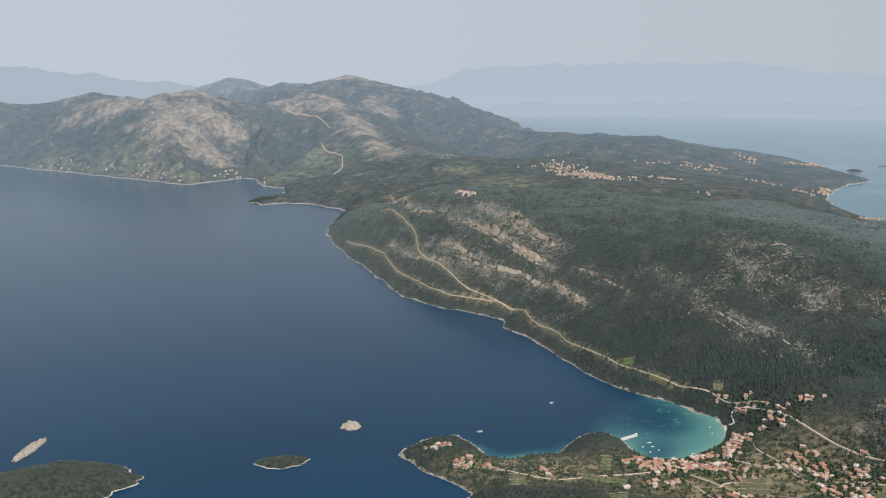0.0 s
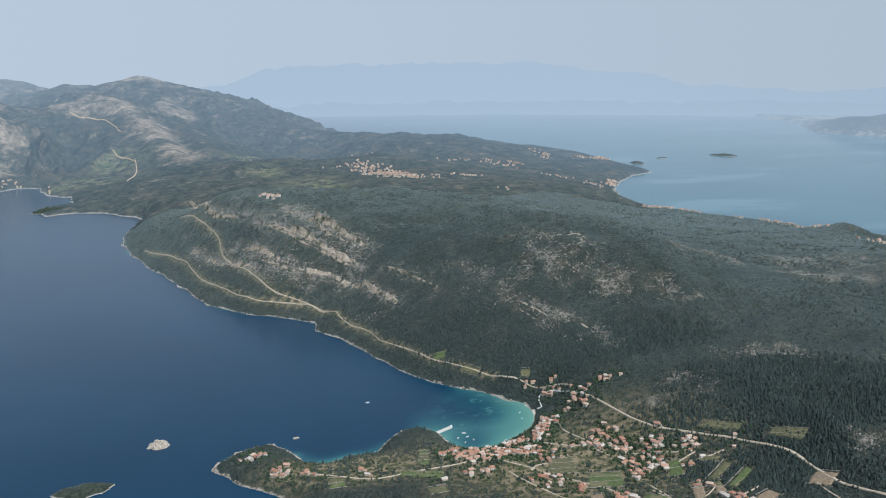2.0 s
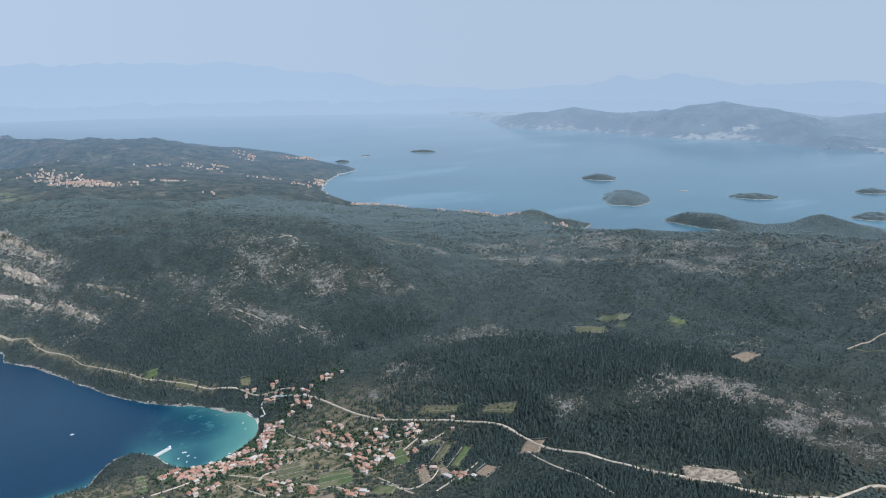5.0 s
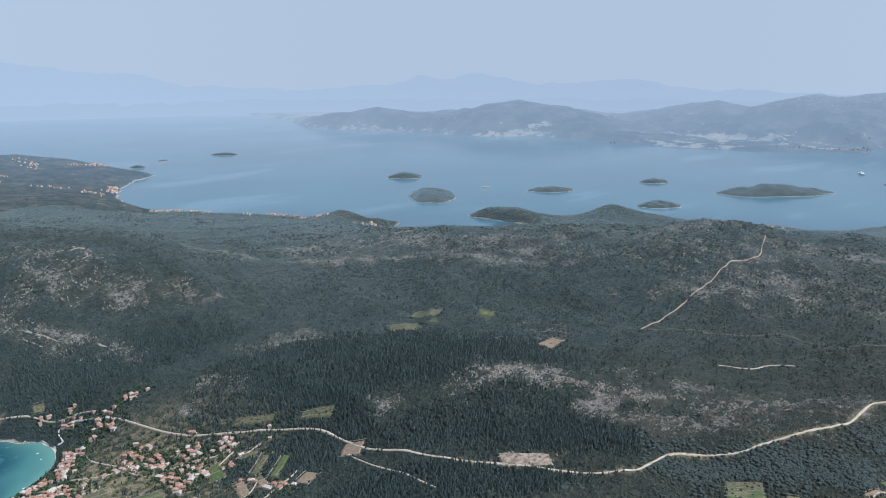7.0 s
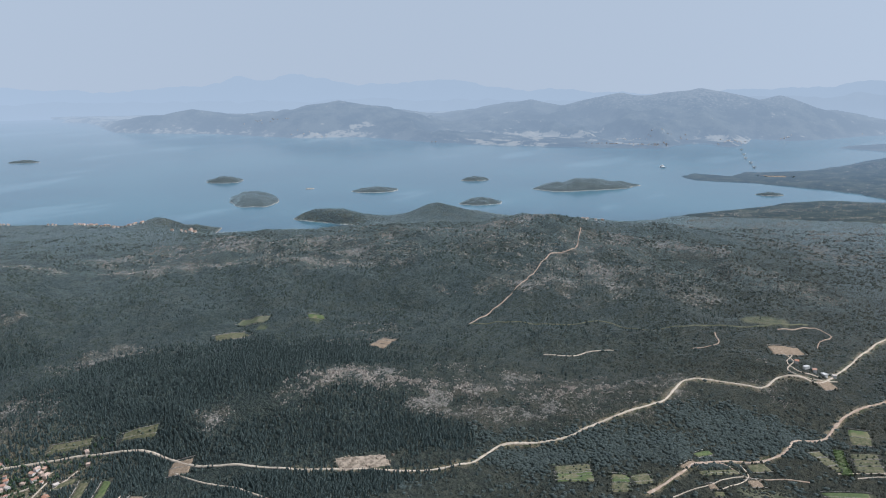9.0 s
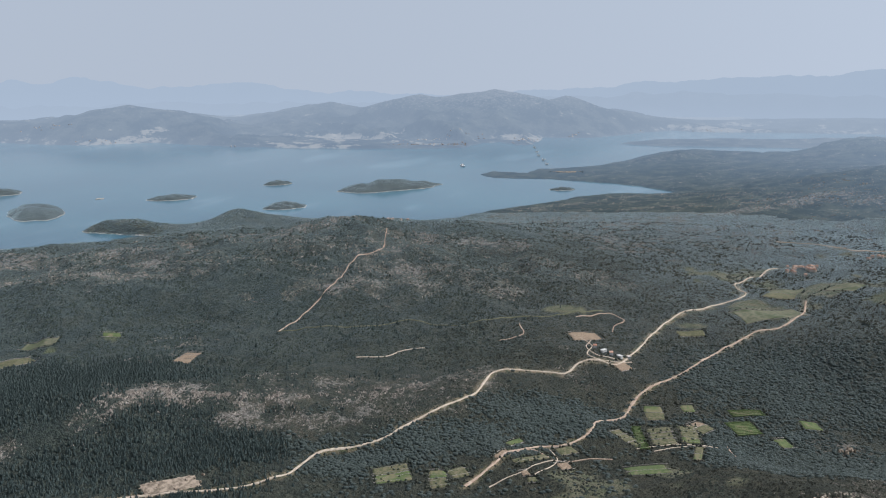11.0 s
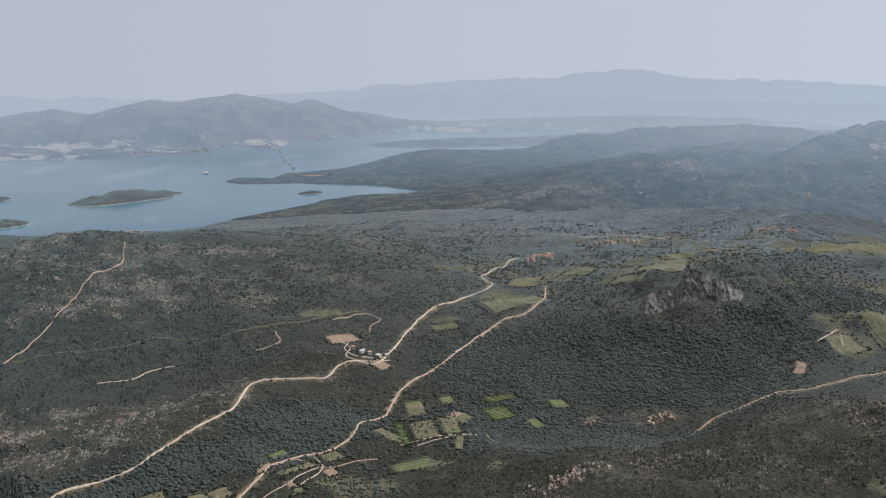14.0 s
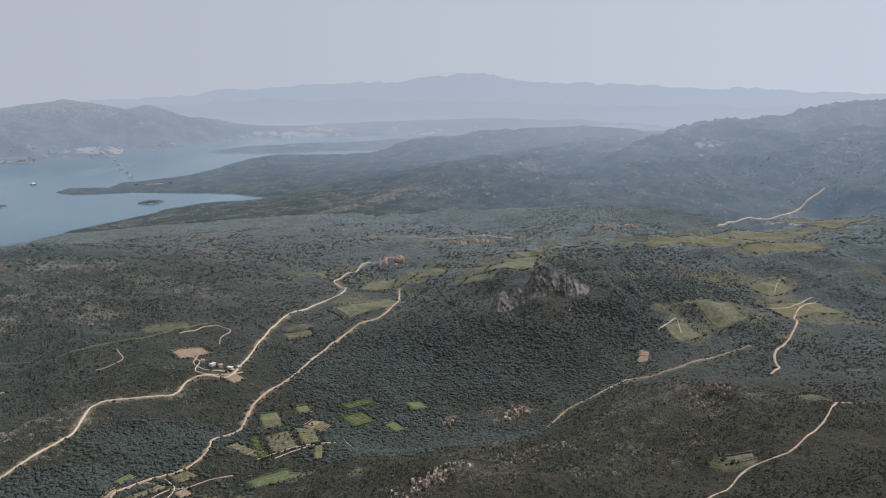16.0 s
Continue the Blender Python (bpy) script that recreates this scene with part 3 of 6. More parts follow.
MEADOW_PATCHES = [(830, -60, 100, 70, -90), (1000, -260, 170, 110, -105), (905, 30, 60, 50, -80), (700, -330, 90, 60, -110), (420, 60, 60, 40, -60)]
ROCKS_WEST = [(-34, 1186, 47, 18, 1), (297, 742, 48, 28, -21), (207, 757, 32, 24, -15), (-709, 2179, 160, 170, 18), (-518, 2275, 107, 170, 12), (-1203, 2949, 146, 170, 22), (-382, 2452, 73, 170, 8), (708, 511, 110, 48, -54), (608, 682, 91, 50, -41), (772, 364, 34, 46, -64), (747, 289, 32, 65, -68), (434, 226, 21, 7, -62), (513, 179, 15, 14, -70), (480, 217, 21, 13, -65)]
ROCKS_EAST = [(437, 277, 35, 13, -57), (691, -142, 47, 30, -101), (735, -210, 25, 17, -105), (385, -29, 18, 27, -94), (483, -170, 21, 59, -109), (492, -200, 29, 41, -112), (384, -27, 19, 26, -94), (1503, -94, 59, 144, -93), (1286, -334, 61, 112, -104), (1274, -416, 53, 59, -108), (441, 227, 17, 12, -62), (355, -147, 11, 16, -112)]
ROCKS_BROW = [(375, 364, 27, 10, -50), (410, 336, 24, 15, -35), (426, 293, 27, 21, -45), (442, 248, 24, 26, -42), (403, 276, 24, 11, -43), (395, 385, 26, 12, -62), (452, 302, 28, 14, -55), (478, 255, 28, 14, -57), (626, 564, 56, 60, -82), (656, 462, 60, 46, -88), (693, 304, 35, 60, -68)]
ROCKS_RIDGE = [(427, 263, 20, 22, -56), (453, 227, 17, 20, -56), (487, 200, 13, 26, -57), (505, 176, 17, 19, -54), (430, 223, 16, 5, -58), (567, 125, 11, 20, -60), (476, -170, 19, 56, -145), (455, -192, 16, 36, -109), (419, -125, 22, 22, -125), (424, -56, 25, 61, -100), (392, -14, 15, 13, -130), (580, -310, 21, 20, -114), (611, -258, 12, 17, -120), (562, 116, 14, 18, -81)]
ROCKS_HILL = [(735, 400, 150, 105, -60), (710, 515, 52, 90, -80), (734, 423, 45, 74, -69), (796, 367, 40, 55, -33), (703, 311, 17, 44, -46), (834, 306, 32, 81, -58), (820, 236, 32, 67, -59), (638, 452, 34, 27, -78), (968, 171, 41, 90, -23), (800, 162, 35, 47, -27), (777, 279, 32, 90, -41), (798, 241, 29, 60, -92), (518, 407, 25, 53, -84), (704, 567, 62, 90, -72), (750, 460, 56, 90, -48), (769, 359, 53, 41, -29)]
ROCKS_COAST = [(21, 1044, 62, 33, -53), (85, 947, 37, 21, -33), (-39, 1191, 143, 29, -71), (30, 972, 58, 22, -42), (158, 818, 34, 15, -53), (246, 772, 20, 42, -43), (55, 930, 19, 9, -29), (126, 826, 33, 22, -51), (190, 753, 26, 16, -50), (300, 510, 12, 22, -46), (271, 766, 33, 42, -40), (246, 704, 23, 10, -33), (312, 700, 20, 23, -35), (269, 648, 17, 22, -37)]
BANDS_BROW = [[(378, 360), (406, 352), (429, 333), (430, 299), (442, 269)], [(442, 269), (465, 245), (477, 224), (484, 200), (511, 181), (514, 167)], [(334, 389), (356, 377), (372, 360)], [(408, 292), (417, 273), (426, 247), (440, 224)], [(448, 214), (468, 201), (477, 183)], [(452, 242), (461, 220), (475, 204)]]
BROW_EDGE = [(378, 372), (400, 362), (415, 352), (424, 338), (429, 310), (437, 289), (446, 268), (461, 255), (475, 238), (482, 222), (498, 212), (508, 196), (520, 176)]
BANDS_RIDGE = [[(545, 789), (642, 800), (644, 709), (639, 637)], [(539, 744), (572, 690), (609, 647)], [(620, 619), (675, 607), (707, 572), (750, 544), (813, 527), (731, 434)], [(662, 537), (671, 501), (672, 462)], [(621, 560), (638, 517), (631, 472)], [(694, 419), (723, 404), (779, 396)], [(706, 337), (715, 307), (685, 279)], [(817, 357), (833, 327), (828, 284), (835, 246), (819, 209)], [(724, 273), (716, 240), (703, 212)], [(651, 332), (650, 304)], [(998, 212), (1019, 180)]]
BANDS_COAST = [[(10, 1085), (50, 994), (77, 959), (108, 913)], [(51, 1091), (82, 993), (102, 959), (128, 921)], [(12, 986), (40, 953), (70, 925)], [(23, 1067), (40, 1026)], [(137, 868), (154, 838), (175, 779)], [(-18, 1056), (18, 989)], [(89, 911), (117, 859)]]
BANDS_SLOPE = [[(246, 788), (276, 776), (311, 775), (322, 743)], [(277, 747), (307, 735), (328, 705)], [(254, 746), (286, 725), (315, 701)], [(216, 730), (246, 693), (266, 649)], [(253, 682), (275, 659), (287, 626)], [(229, 705), (253, 669)], [(182, 807), (215, 761)], [(350, 691), (370, 664)], [(270, 520), (294, 525), (306, 522)], [(343, 552), (379, 545), (384, 524)], [(447, 818), (485, 788)], [(541, 787), (611, 782), (670, 780), (655, 696)], [(628, 651), (670, 638)]]
BANDS_EAST = [[(410, 348), (423, 322), (432, 292), (446, 265)], [(459, 253), (472, 231), (490, 205), (506, 181), (525, 170)], [(436, 235), (447, 220), (457, 203)], [(414, 281), (419, 244)], [(1294, 64), (1453, 15), (1498, -40)], [(1429, -38), (1500, -104), (1404, -156)], [(1274, -142), (1255, -221)], [(1603, -234), (1624, -358)], [(398, -14), (394, -26), (382, -39)], [(404, -44), (439, -76), (418, -97)], [(996, 209), (1073, 181)]]
BANDS_HEIGHTS = [[(384, -6), (394, -20), (397, -34), (376, -39)], [(424, -58), (431, -77), (425, -93)], [(431, -112), (494, -158), (484, -174)], [(488, -176), (468, -194), (445, -208)], [(448, -169), (428, -185)], [(383, -87), (402, -120), (396, -146)], [(548, -80), (553, -96)], [(530, -37), (534, -48)], [(721, -201), (751, -240), (750, -271)], [(1512, 50), (1544, -30)], [(1517, -267), (1606, -379)], [(1399, -375), (1343, -405)]]
STRATA = [[(-93, 1507), (-51, 1218), (-18, 1135), (5, 1107)], [(12, 1078), (45, 1013), (75, 971), (103, 929), (121, 897)], [(47, 1070), (79, 1016), (107, 966), (133, 918)], [(-3, 1033), (30, 973), (60, 938), (75, 919)], [(-70, 1121), (-31, 1033), (10, 971)], [(61, 942), (100, 897), (139, 800)], [(1425, -35), (1504, -95), (1500, -132)], [(1602, -321), (1555, -363), (1497, -369)], [(385, -1), (385, -19), (396, -39)]]
ROAD_MAIN = [(236, 559), (241, 535), (247, 509), (255, 491), (266, 473), (277, 455), (287, 438), (296, 421), (301, 412), (304, 398), (307, 368), (315, 340), (323, 317), (331, 299), (341, 284), (350, 268), (366, 249), (378, 239), (392, 236), (408, 231), (420, 216), (432, 204), (452, 193), (471, 183), (495, 171), (514, 169), (530, 168), (542, 154), (549, 141), (553, 126), (570, 120), (578, 108), (580, 96), (609, 88), (658, 81), (697, 71), (732, 54), (759, 36), (774, 21), (805, 17), (840, 27), (889, 8), (933, -8), (950, -32), (975, -46)]
ROAD_COAST = [(193, 651), (170, 675), (151, 696), (137, 723), (117, 761), (108, 791), (88, 831), (77, 867), (58, 895), (28, 915), (3, 931), (-26, 970), (-51, 1019), (-68, 1072), (-81, 1114), (-104, 1159), (-139, 1230)]
ROAD_UPPER = [(77, 867), (52, 904), (22, 933), (4, 968), (-16, 1005), (-31, 1054), (-36, 1101), (-53, 1166), (-95, 1289)]
ROAD_DIRT = [(401, 145), (425, 137), (444, 133), (461, 121), (471, 107), (490, 97), (507, 95), (519, 82), (546, 77), (573, 64), (606, 47), (636, 36), (665, 19), (685, 6), (696, -12), (731, -27), (769, -31)]
ROAD_FIRE = [(559, 349), (585, 346), (629, 345), (682, 352), (720, 357), (738, 346), (768, 353), (793, 363), (817, 371)]
ROAD_GRASSY = [(559, 349), (575, 316), (597, 279), (611, 248), (613, 214), (631, 187), (649, 159), (686, 124)]
ROAD_BRANCH = [(298, 385), (295, 359), (296, 342), (297, 325), (297, 307)]
ROAD_HOLLOW = [(511, -102), (532, -122), (543, -143), (558, -159), (576, -177), (580, -199), (590, -222), (605, -251), (614, -286)]
ROAD_HEIGHTS = [(335, -127), (353, -146), (370, -163), (375, -181), (386, -198), (411, -225), (443, -253), (459, -279)]
ROAD_MEADOWTRACK = [(551, -269), (568, -284), (594, -294), (623, -320), (653, -343), (664, -346), (695, -370), (719, -399)]
ROAD_PLAIN = [(1127, -486), (1175, -560), (1225, -640), (1270, -720)]
ROAD_FAR = [(1107, -12), (1089, -90), (1082, -161), (1080, -197)]
ROAD_WEST = [(-232, 1831), (-225, 1938), (-247, 2068), (-295, 2128)]
ROAD_WEST2 = [(-287, 2241), (-340, 2367), (-433, 2418)]
ROAD_LANE = [(253, 441), (263, 438), (274, 437)]
ROAD_LANE2 = [(220, 421), (225, 391)]
ROAD_LANE3 = [(235, 383), (266, 392), (274, 397)]
ROAD_PATHS = [[(480, 58), (488, 49), (497, 36), (501, 21)], [(450, 101), (459, 91), (465, 79)], [(461, 114), (450, 107), (437, 108), (422, 113)], [(618, 121), (597, 120), (585, 110), (588, 96)], [(650, -226), (664, -241), (672, -249), (654, -247)], [(685, -327), (690, -357), (723, -391), (722, -402)], [(734, -365), (757, -380), (764, -391)], [(658, 140), (685, 119), (676, 105), (665, 111), (650, 110)], [(528, 268), (536, 251), (556, 243), (565, 229)], [(587, 182), (598, 167), (618, 175)], [(482, 68), (491, 53), (498, 37), (496, 31)], [(405, 133), (423, 120), (446, 110), (449, 99)], [(507, 20), (499, 17), (492, 14)], [(615, 136), (615, 125), (604, 117), (581, 116), (581, 101), (592, 87)], [(444, 132), (456, 122), (448, 109)], [(549, -321), (540, -331)]]
VILLAGE_LANES = [[(211, 555), (208, 532), (212, 516), (215, 508), (217, 494), (222, 483)], [(167, 482), (173, 489), (186, 490), (198, 498)], [(153, 485), (156, 473), (162, 458), (169, 442), (174, 432)], [(257, 463), (263, 459), (270, 464)], [(242, 442), (252, 446), (263, 448)], [(222, 428), (223, 414), (226, 398), (240, 398), (255, 409)]]
HOUSE_ROWS_BAY = [([(118, 522), (137, 523), (158, 526), (182, 536)], 26), ([(126, 510), (141, 510), (161, 512), (181, 519)], 20), ([(189, 531), (207, 565), (193, 537)], 26), ([(132, 488), (144, 490)], 7), ([(219, 608), (227, 598)], 7), ([(227, 577), (232, 555), (225, 547)], 10), ([(233, 591), (243, 568)], 5), ([(231, 616), (235, 614)], 3), ([(251, 571), (267, 567)], 7), ([(211, 628), (216, 628)], 3), ([(215, 559), (218, 558)], 2), ([(160, 519), (180, 509)], 9), ([(-10, 552), (4, 559)], 7), ([(12, 530), (9, 525)], 9), ([(28, 522), (33, 518)], 4), ([(60, 511), (64, 509)], 3), ([(112, 484), (114, 485)], 1)]
HOUSE_ROWS_INLAND = [([(221, 513), (230, 508), (219, 499)], 12), ([(230, 499), (231, 483)], 7), ([(228, 478), (232, 460), (221, 448)], 15), ([(244, 478), (242, 464), (236, 443)], 16), ([(248, 480), (251, 477)], 5), ([(255, 459), (265, 461)], 7), ([(184, 505), (185, 490)], 4), ([(167, 472), (175, 461), (165, 453)], 8), ([(185, 437), (188, 439)], 3), ([(199, 423), (206, 417)], 5), ([(238, 415), (242, 411)], 3), ([(253, 440), (253, 434)], 2), ([(247, 386), (252, 387)], 4), ([(283, 441), (285, 440)], 2), ([(194, 501), (211, 503)], 4), ([(260, 379), (261, 377)], 1)]
FAR_ROWS = [([(213, 1784), (253, 1763), (280, 1665), (325, 1633)], 210), ([(24, 1166), (39, 1129)], 14), ([(355, 1650), (450, 1680)], 12), ([(527, 1906), (604, 1852)], 14), ([(247, 2130), (273, 1920)], 10), ([(446, 1477), (456, 1465)], 5), ([(720, 2087), (717, 1964)], 16), ([(803, 2000), (847, 1978), (880, 2010)], 50), ([(722, 1655), (757, 1680), (767, 1712)], 40), ([(668, 1369), (720, 1360), (755, 1330)], 40), ([(778, 1249), (832, 1190), (816, 1080)], 40), ([(704, 2057), (733, 2030)], 8), ([(529, 1904), (587, 1793)], 14), ([(420, 1685), (462, 1665)], 9),
            ([(699, 1677), (672, 1555)], 16), ([(813, 1005), (880, 1030)], 10), ([(424, 1919), (497, 1911)], 9), ([(625, 1735), (667, 1694)], 9), ([(-1019, 2190), (-848, 2085), (-693, 1990), (-573, 1900)], 46), ([(-514, 1950), (-474, 1992), (-390, 1870)], 40), ([(919, -10), (931, -26), (905, -44), (891, -16)], 24), ([(1110, -315), (1104, -341), (1087, -359)], 16), ([(1034, -105), (1061, -154)], 14), ([(1250, 560), (1264, 540)], 5)]
FIELDS_EAST = [(400, 186, 11.1, 10.1, -59, 'olive'), (402, 160, 5.7, 9.3, -67, 'olive'), (412, 152, 6.2, 5.5, -47, 'olive'), (458, 134, 7.3, 2.9, -27, 'grass'), (439, 136, 7.9, 2.2, -18, 'soil'), (443, 120, 13.1, 4.1, -35, 'olive'), (464, 105, 6.4, 5.5, -48, 'grass'), (444, 102, 5.0, 4.4, -41, 'soil'), (422, 118, 3.1, 4.1, -55, 'soil'), (416, 113, 3.6, 3.9, -65, 'grass'), (532, 64, 6.8, 9.8, -73, 'grass'), (494, 75, 5.0, 12.2, -37, 'olive'), (497, 68, 3.2, 16.4, -72, 'vine'), (503, 56, 8.6, 12.9, -73, 'olive'), (510, 41, 6.9, 12.4, -77, 'olive'), (523, 36, 7.4, 7.8, -33, 'soil'), (486, 34, 3.2, 11.0, -90, 'grass'), (452, 58, 13.1, 8.8, -73, 'grass'), (556, 10, 12.5, 4.4, -61, 'vine'), (535, 11, 9.4, 8.3, -56, 'vine'), (528, -12, 5.1, 6.2, -57, 'grass'), (622, 126, 14.7, 6.3, -40, 'soil'), (546, 45, 5.2, 5.7, -67, 'grass'), (582, 92, 7.6, 5.7, -32, 'soil'), (485, 376, 7.5, 11.5, -82, 'soil'), (451, 497, 14, 10.5, -27, 'pasture'), (484, 508, 14, 7, -62, 'pasture'), (513, 466, 8, 4, -45, 'grass'), (559, -28, 7.0, 6.0, -70, 'grass')]
FIELDS_VILLAGE = [(307, 424, 12.6, 4.9, -57, 'olive'), (286, 460, 14.0, 4.6, -56, 'olive'), (302, 382, 7.8, 7.0, -57, 'soil'), (262, 420, 12.1, 3.7, 34, 'soil'), (267, 407, 13.0, 3.6, 34, 'grass'), (268, 382, 7.8, 5.3, 22, 'soil'), (241, 406, 4.3, 11.4, -21, 'soil'), (252, 404, 3.6, 7.8, -16, 'soil'), (244, 440, 5.3, 11.0, -19, 'grass'), (188, 483, 10.4, 12.6, -11, 'grass'), (204, 452, 11.8, 12.8, -21, 'grass'), (216, 410, 8.2, 6.0, -52, 'grass'), (105, 473, 6.8, 5.6, 6, 'grass'), (106, 523, 4.3, 13.4, -10, 'olive'), (99, 499, 16.3, 5.8, -21, 'olive'), (46, 502, 6.0, 7.8, -2, 'grass'), (189, 428, 5.1, 6.2, -9, 'soil'), (264, 436, 7.2, 3.3, -44, 'soil'), (156, 697, 6.6, 5.0, -25, 'olive'), (214, 637, 5.1, 4.0, -20, 'soil')]
FIELDS_PLAIN = [(726, -2, 28.4, 15.2, -65, 'pasture'), (673, 54, 11.3, 5.6, -72, 'pasture'), (755, -130, 19.8, 28.0, -106, 'pasture'), (730, -98, 15.0, 7.8, -128, 'pasture'), (799, -63, 14.5, 13.4, -122, 'pasture'), (931, -366, 52.1, 62.1, -54, 'pasture'), (1014, -484, 80.4, 65.4, -56, 'pasture'), (1122, -626, 36.7, 63.3, -74, 'pasture'), (861, -445, 46.3, 29.3, -77, 'pasture'), (655, -248, 14.5, 10.2, -66, 'pasture'), (676, -290, 16.9, 17.4, -82, 'pasture'), (745, -368, 20.6, 12.5, -61, 'pasture'), (690, -369, 34.3, 15.0, -70, 'pasture'), (383, -166, 7.3, 3.0, -98, 'pasture'), (915, -202, 15.6, 82.1, -120, 'pasture'), (803, -14, 15.4, 24.4, -98, 'pasture')]
# the last plot is the headland's pale construction site, laid like a quarry
FIELDS_OTHER = [(616, -203, 5.0, 9.0, -115, 'soil'), (348, 284, 16.6, 6.7, -47, 'quarry'), (176, 668, 9.0, 3.6, -46, 'grass'), (2005, 437, 36, 10, -88, 'quarry')]


# ---- building helpers ----
def mesh_from(name, verts, faces, material, smooth=False):
    me = bpy.data.meshes.new(name)
    me.from_pydata([tuple(v) for v in verts], [], faces)
    if smooth:
        me.polygons.foreach_set("use_smooth", [True] * len(me.polygons))
    me.materials.append(material)
    return me


def grid_mesh(name, verts, quads, material, attributes, smooth=True):
    """A large sheet from arrays of corners and quads, with named values at its corners."""
    me = bpy.data.meshes.new(name)
    me.vertices.add(len(verts))
    me.vertices.foreach_set("co", verts.astype(np.float32).ravel())
    me.loops.add(quads.size)
    me.loops.foreach_set("vertex_index", quads.astype(np.int32).ravel())
    me.polygons.add(len(quads))
    me.polygons.foreach_set("loop_start", np.arange(0, quads.size, 4, dtype=np.int32))
    me.update(calc_edges=True)
    me.polygons.foreach_set("use_smooth", np.full(len(quads), smooth))
    for key, values in attributes.items():
        me.attributes.new(key, "FLOAT", "POINT").data.foreach_set("value", values.astype(np.float32).ravel())
    me.materials.append(material)
    return me


def disc_grid(angles, radii, closed):
    """Corners and quads of a sheet laid out in rings and spokes round the origin (angles clockwise from +y)."""
    a, r = np.meshgrid(np.radians(angles), radii, indexing="ij")
    x, y = (r * np.sin(a)).ravel(), (r * np.cos(a)).ravel()
    na, nr = len(angles), len(radii)
    i, j = np.meshgrid(np.arange(na if closed else na - 1), np.arange(nr - 1), indexing="ij")
    k = (i + 1) % na
    quads = np.stack([i * nr + j, i * nr + j + 1, k * nr + j + 1, k * nr + j], -1).reshape(-1, 4)
    return x, y, quads


def blob(x, y, cx, cy, rx, ry, turn=0.0):
    """1 inside a soft ellipse, 0 outside."""
    c, s = math.cos(radians(turn)), math.sin(radians(turn))
    u, v = (x - cx) * c + (y - cy) * s, -(x - cx) * s + (y - cy) * c
    return np.clip(1.6 - 1.2 * np.hypot(u / rx, v / ry), 0, 1)


def zone(x, y, rows):
    value = np.zeros(x.shape)
    for row in rows:
        value = np.maximum(value, blob(x, y, *row))
    return value


def near_line(x, y, line):
    """Distance to an open line."""
    best = np.full(x.shape, 1e9)
    for (ax, ay), (bx, by) in zip(line, line[1:]):
        dx, dy = bx - ax, by - ay
        s = np.clip(((x - ax) * dx + (y - ay) * dy) / (dx * dx + dy * dy + 1e-9), 0, 1)
        best = np.minimum(best, np.hypot(x - ax - s * dx, y - ay - s * dy))
    return best


ROCK_BANDS = [(BANDS_BROW, 10), (BANDS_RIDGE, 16), (BANDS_COAST, 11), (BANDS_SLOPE, 11), (BANDS_EAST, 13), (BANDS_HEIGHTS, 11)]


def rockiness(x, y):
    """How much bare limestone shows: broken beds along the slopes."""
    value = np.maximum(zone(x, y, ROCKS_WEST + ROCKS_EAST + ROCKS_COAST) * 0.24, zone(x, y, ROCKS_RIDGE + ROCKS_BROW + ROCKS_HILL) * 0.26)
    far = 0.7 + 0.0006 * np.hypot(x, y)
    for bands, wide in ROCK_BANDS:
        for band in bands:
            lo, hi = np.min(band, 0) - 3 * wide * far.max(), np.max(band, 0) + 3 * wide * far.max()
            m = (x > lo[0]) & (x < hi[0]) & (y > lo[1]) & (y < hi[1])
            if m.any():
                value[m] = np.maximum(value[m], 0.50 * np.clip(1.5 - near_line(x[m], y[m], band) / (wide * far[m]), 0, 1))
    along, across = 0.56 * x - 0.83 * y, 0.83 * x + 0.56 * y
    beds = fractal(along * 0.2, across, 17 + 0.006 * np.hypot(x, y), 65, 3)
    value = np.maximum(value, 0.12 * np.clip((np.hypot(x, y) - 950) / 200, 0, 1) * (x > 900) * (y < 420))
    value = np.where(value > 0.04, np.clip(value - 0.04 + 0.34 * beds + 0.36 * fractal(x, y, 15, 63, 3), 0, 0.9), 0)
    for band in STRATA:
        value = np.maximum(value, np.clip(1.2 - near_line(x, y, band) / (5 + 0.005 * np.hypot(x, y)), 0, 1) * 0.85)
    return np.clip(value + 0.16, 0, 1)


def verge(x, y):
    """Bare earth along the cut roads."""
    value = np.zeros(x.shape)
    for line in (ROAD_MAIN[12:], ROAD_COAST, ROAD_UPPER, ROAD_DIRT, ROAD_HOLLOW):
        value = np.maximum(value, np.clip(1.25 - near_line(x, y, line) / (2.2 + 0.0012 * np.hypot(x, y)), 0, 1))
    return value


# ---- the land ----
angles = np.concatenate([np.arange(-44, 140, 0.17), np.arange(140, 316, 4.0)])
radii = np.concatenate([[0.02], np.geomspace(40, 250, 10), np.geomspace(256, 4300, 400)])
gx, gy, quads = disc_grid(angles, radii, True)
gz = height(gx, gy)
SHEET = gz.reshape(len(angles), len(radii))


def ground_z(x, y):
    """The height of the built sheet of land under any place."""
    x, y = np.atleast_1d(np.asarray(x, float)), np.atleast_1d(np.asarray(y, float))
    a = np.interp((np.degrees(np.arctan2(x, y)) + 44) % 360 - 44, angles, np.arange(len(angles)))
    r = np.interp(np.hypot(x, y), radii, np.arange(len(radii)))
    i, j = np.minimum(a.astype(int), len(angles) - 2), np.minimum(r.astype(int), len(radii) - 2)
    u, v = a - i, r - j
    return (SHEET[i, j] * (1 - u) + SHEET[i + 1, j] * u) * (1 - v) + (SHEET[i, j + 1] * (1 - u) + SHEET[i + 1, j + 1] * u) * v


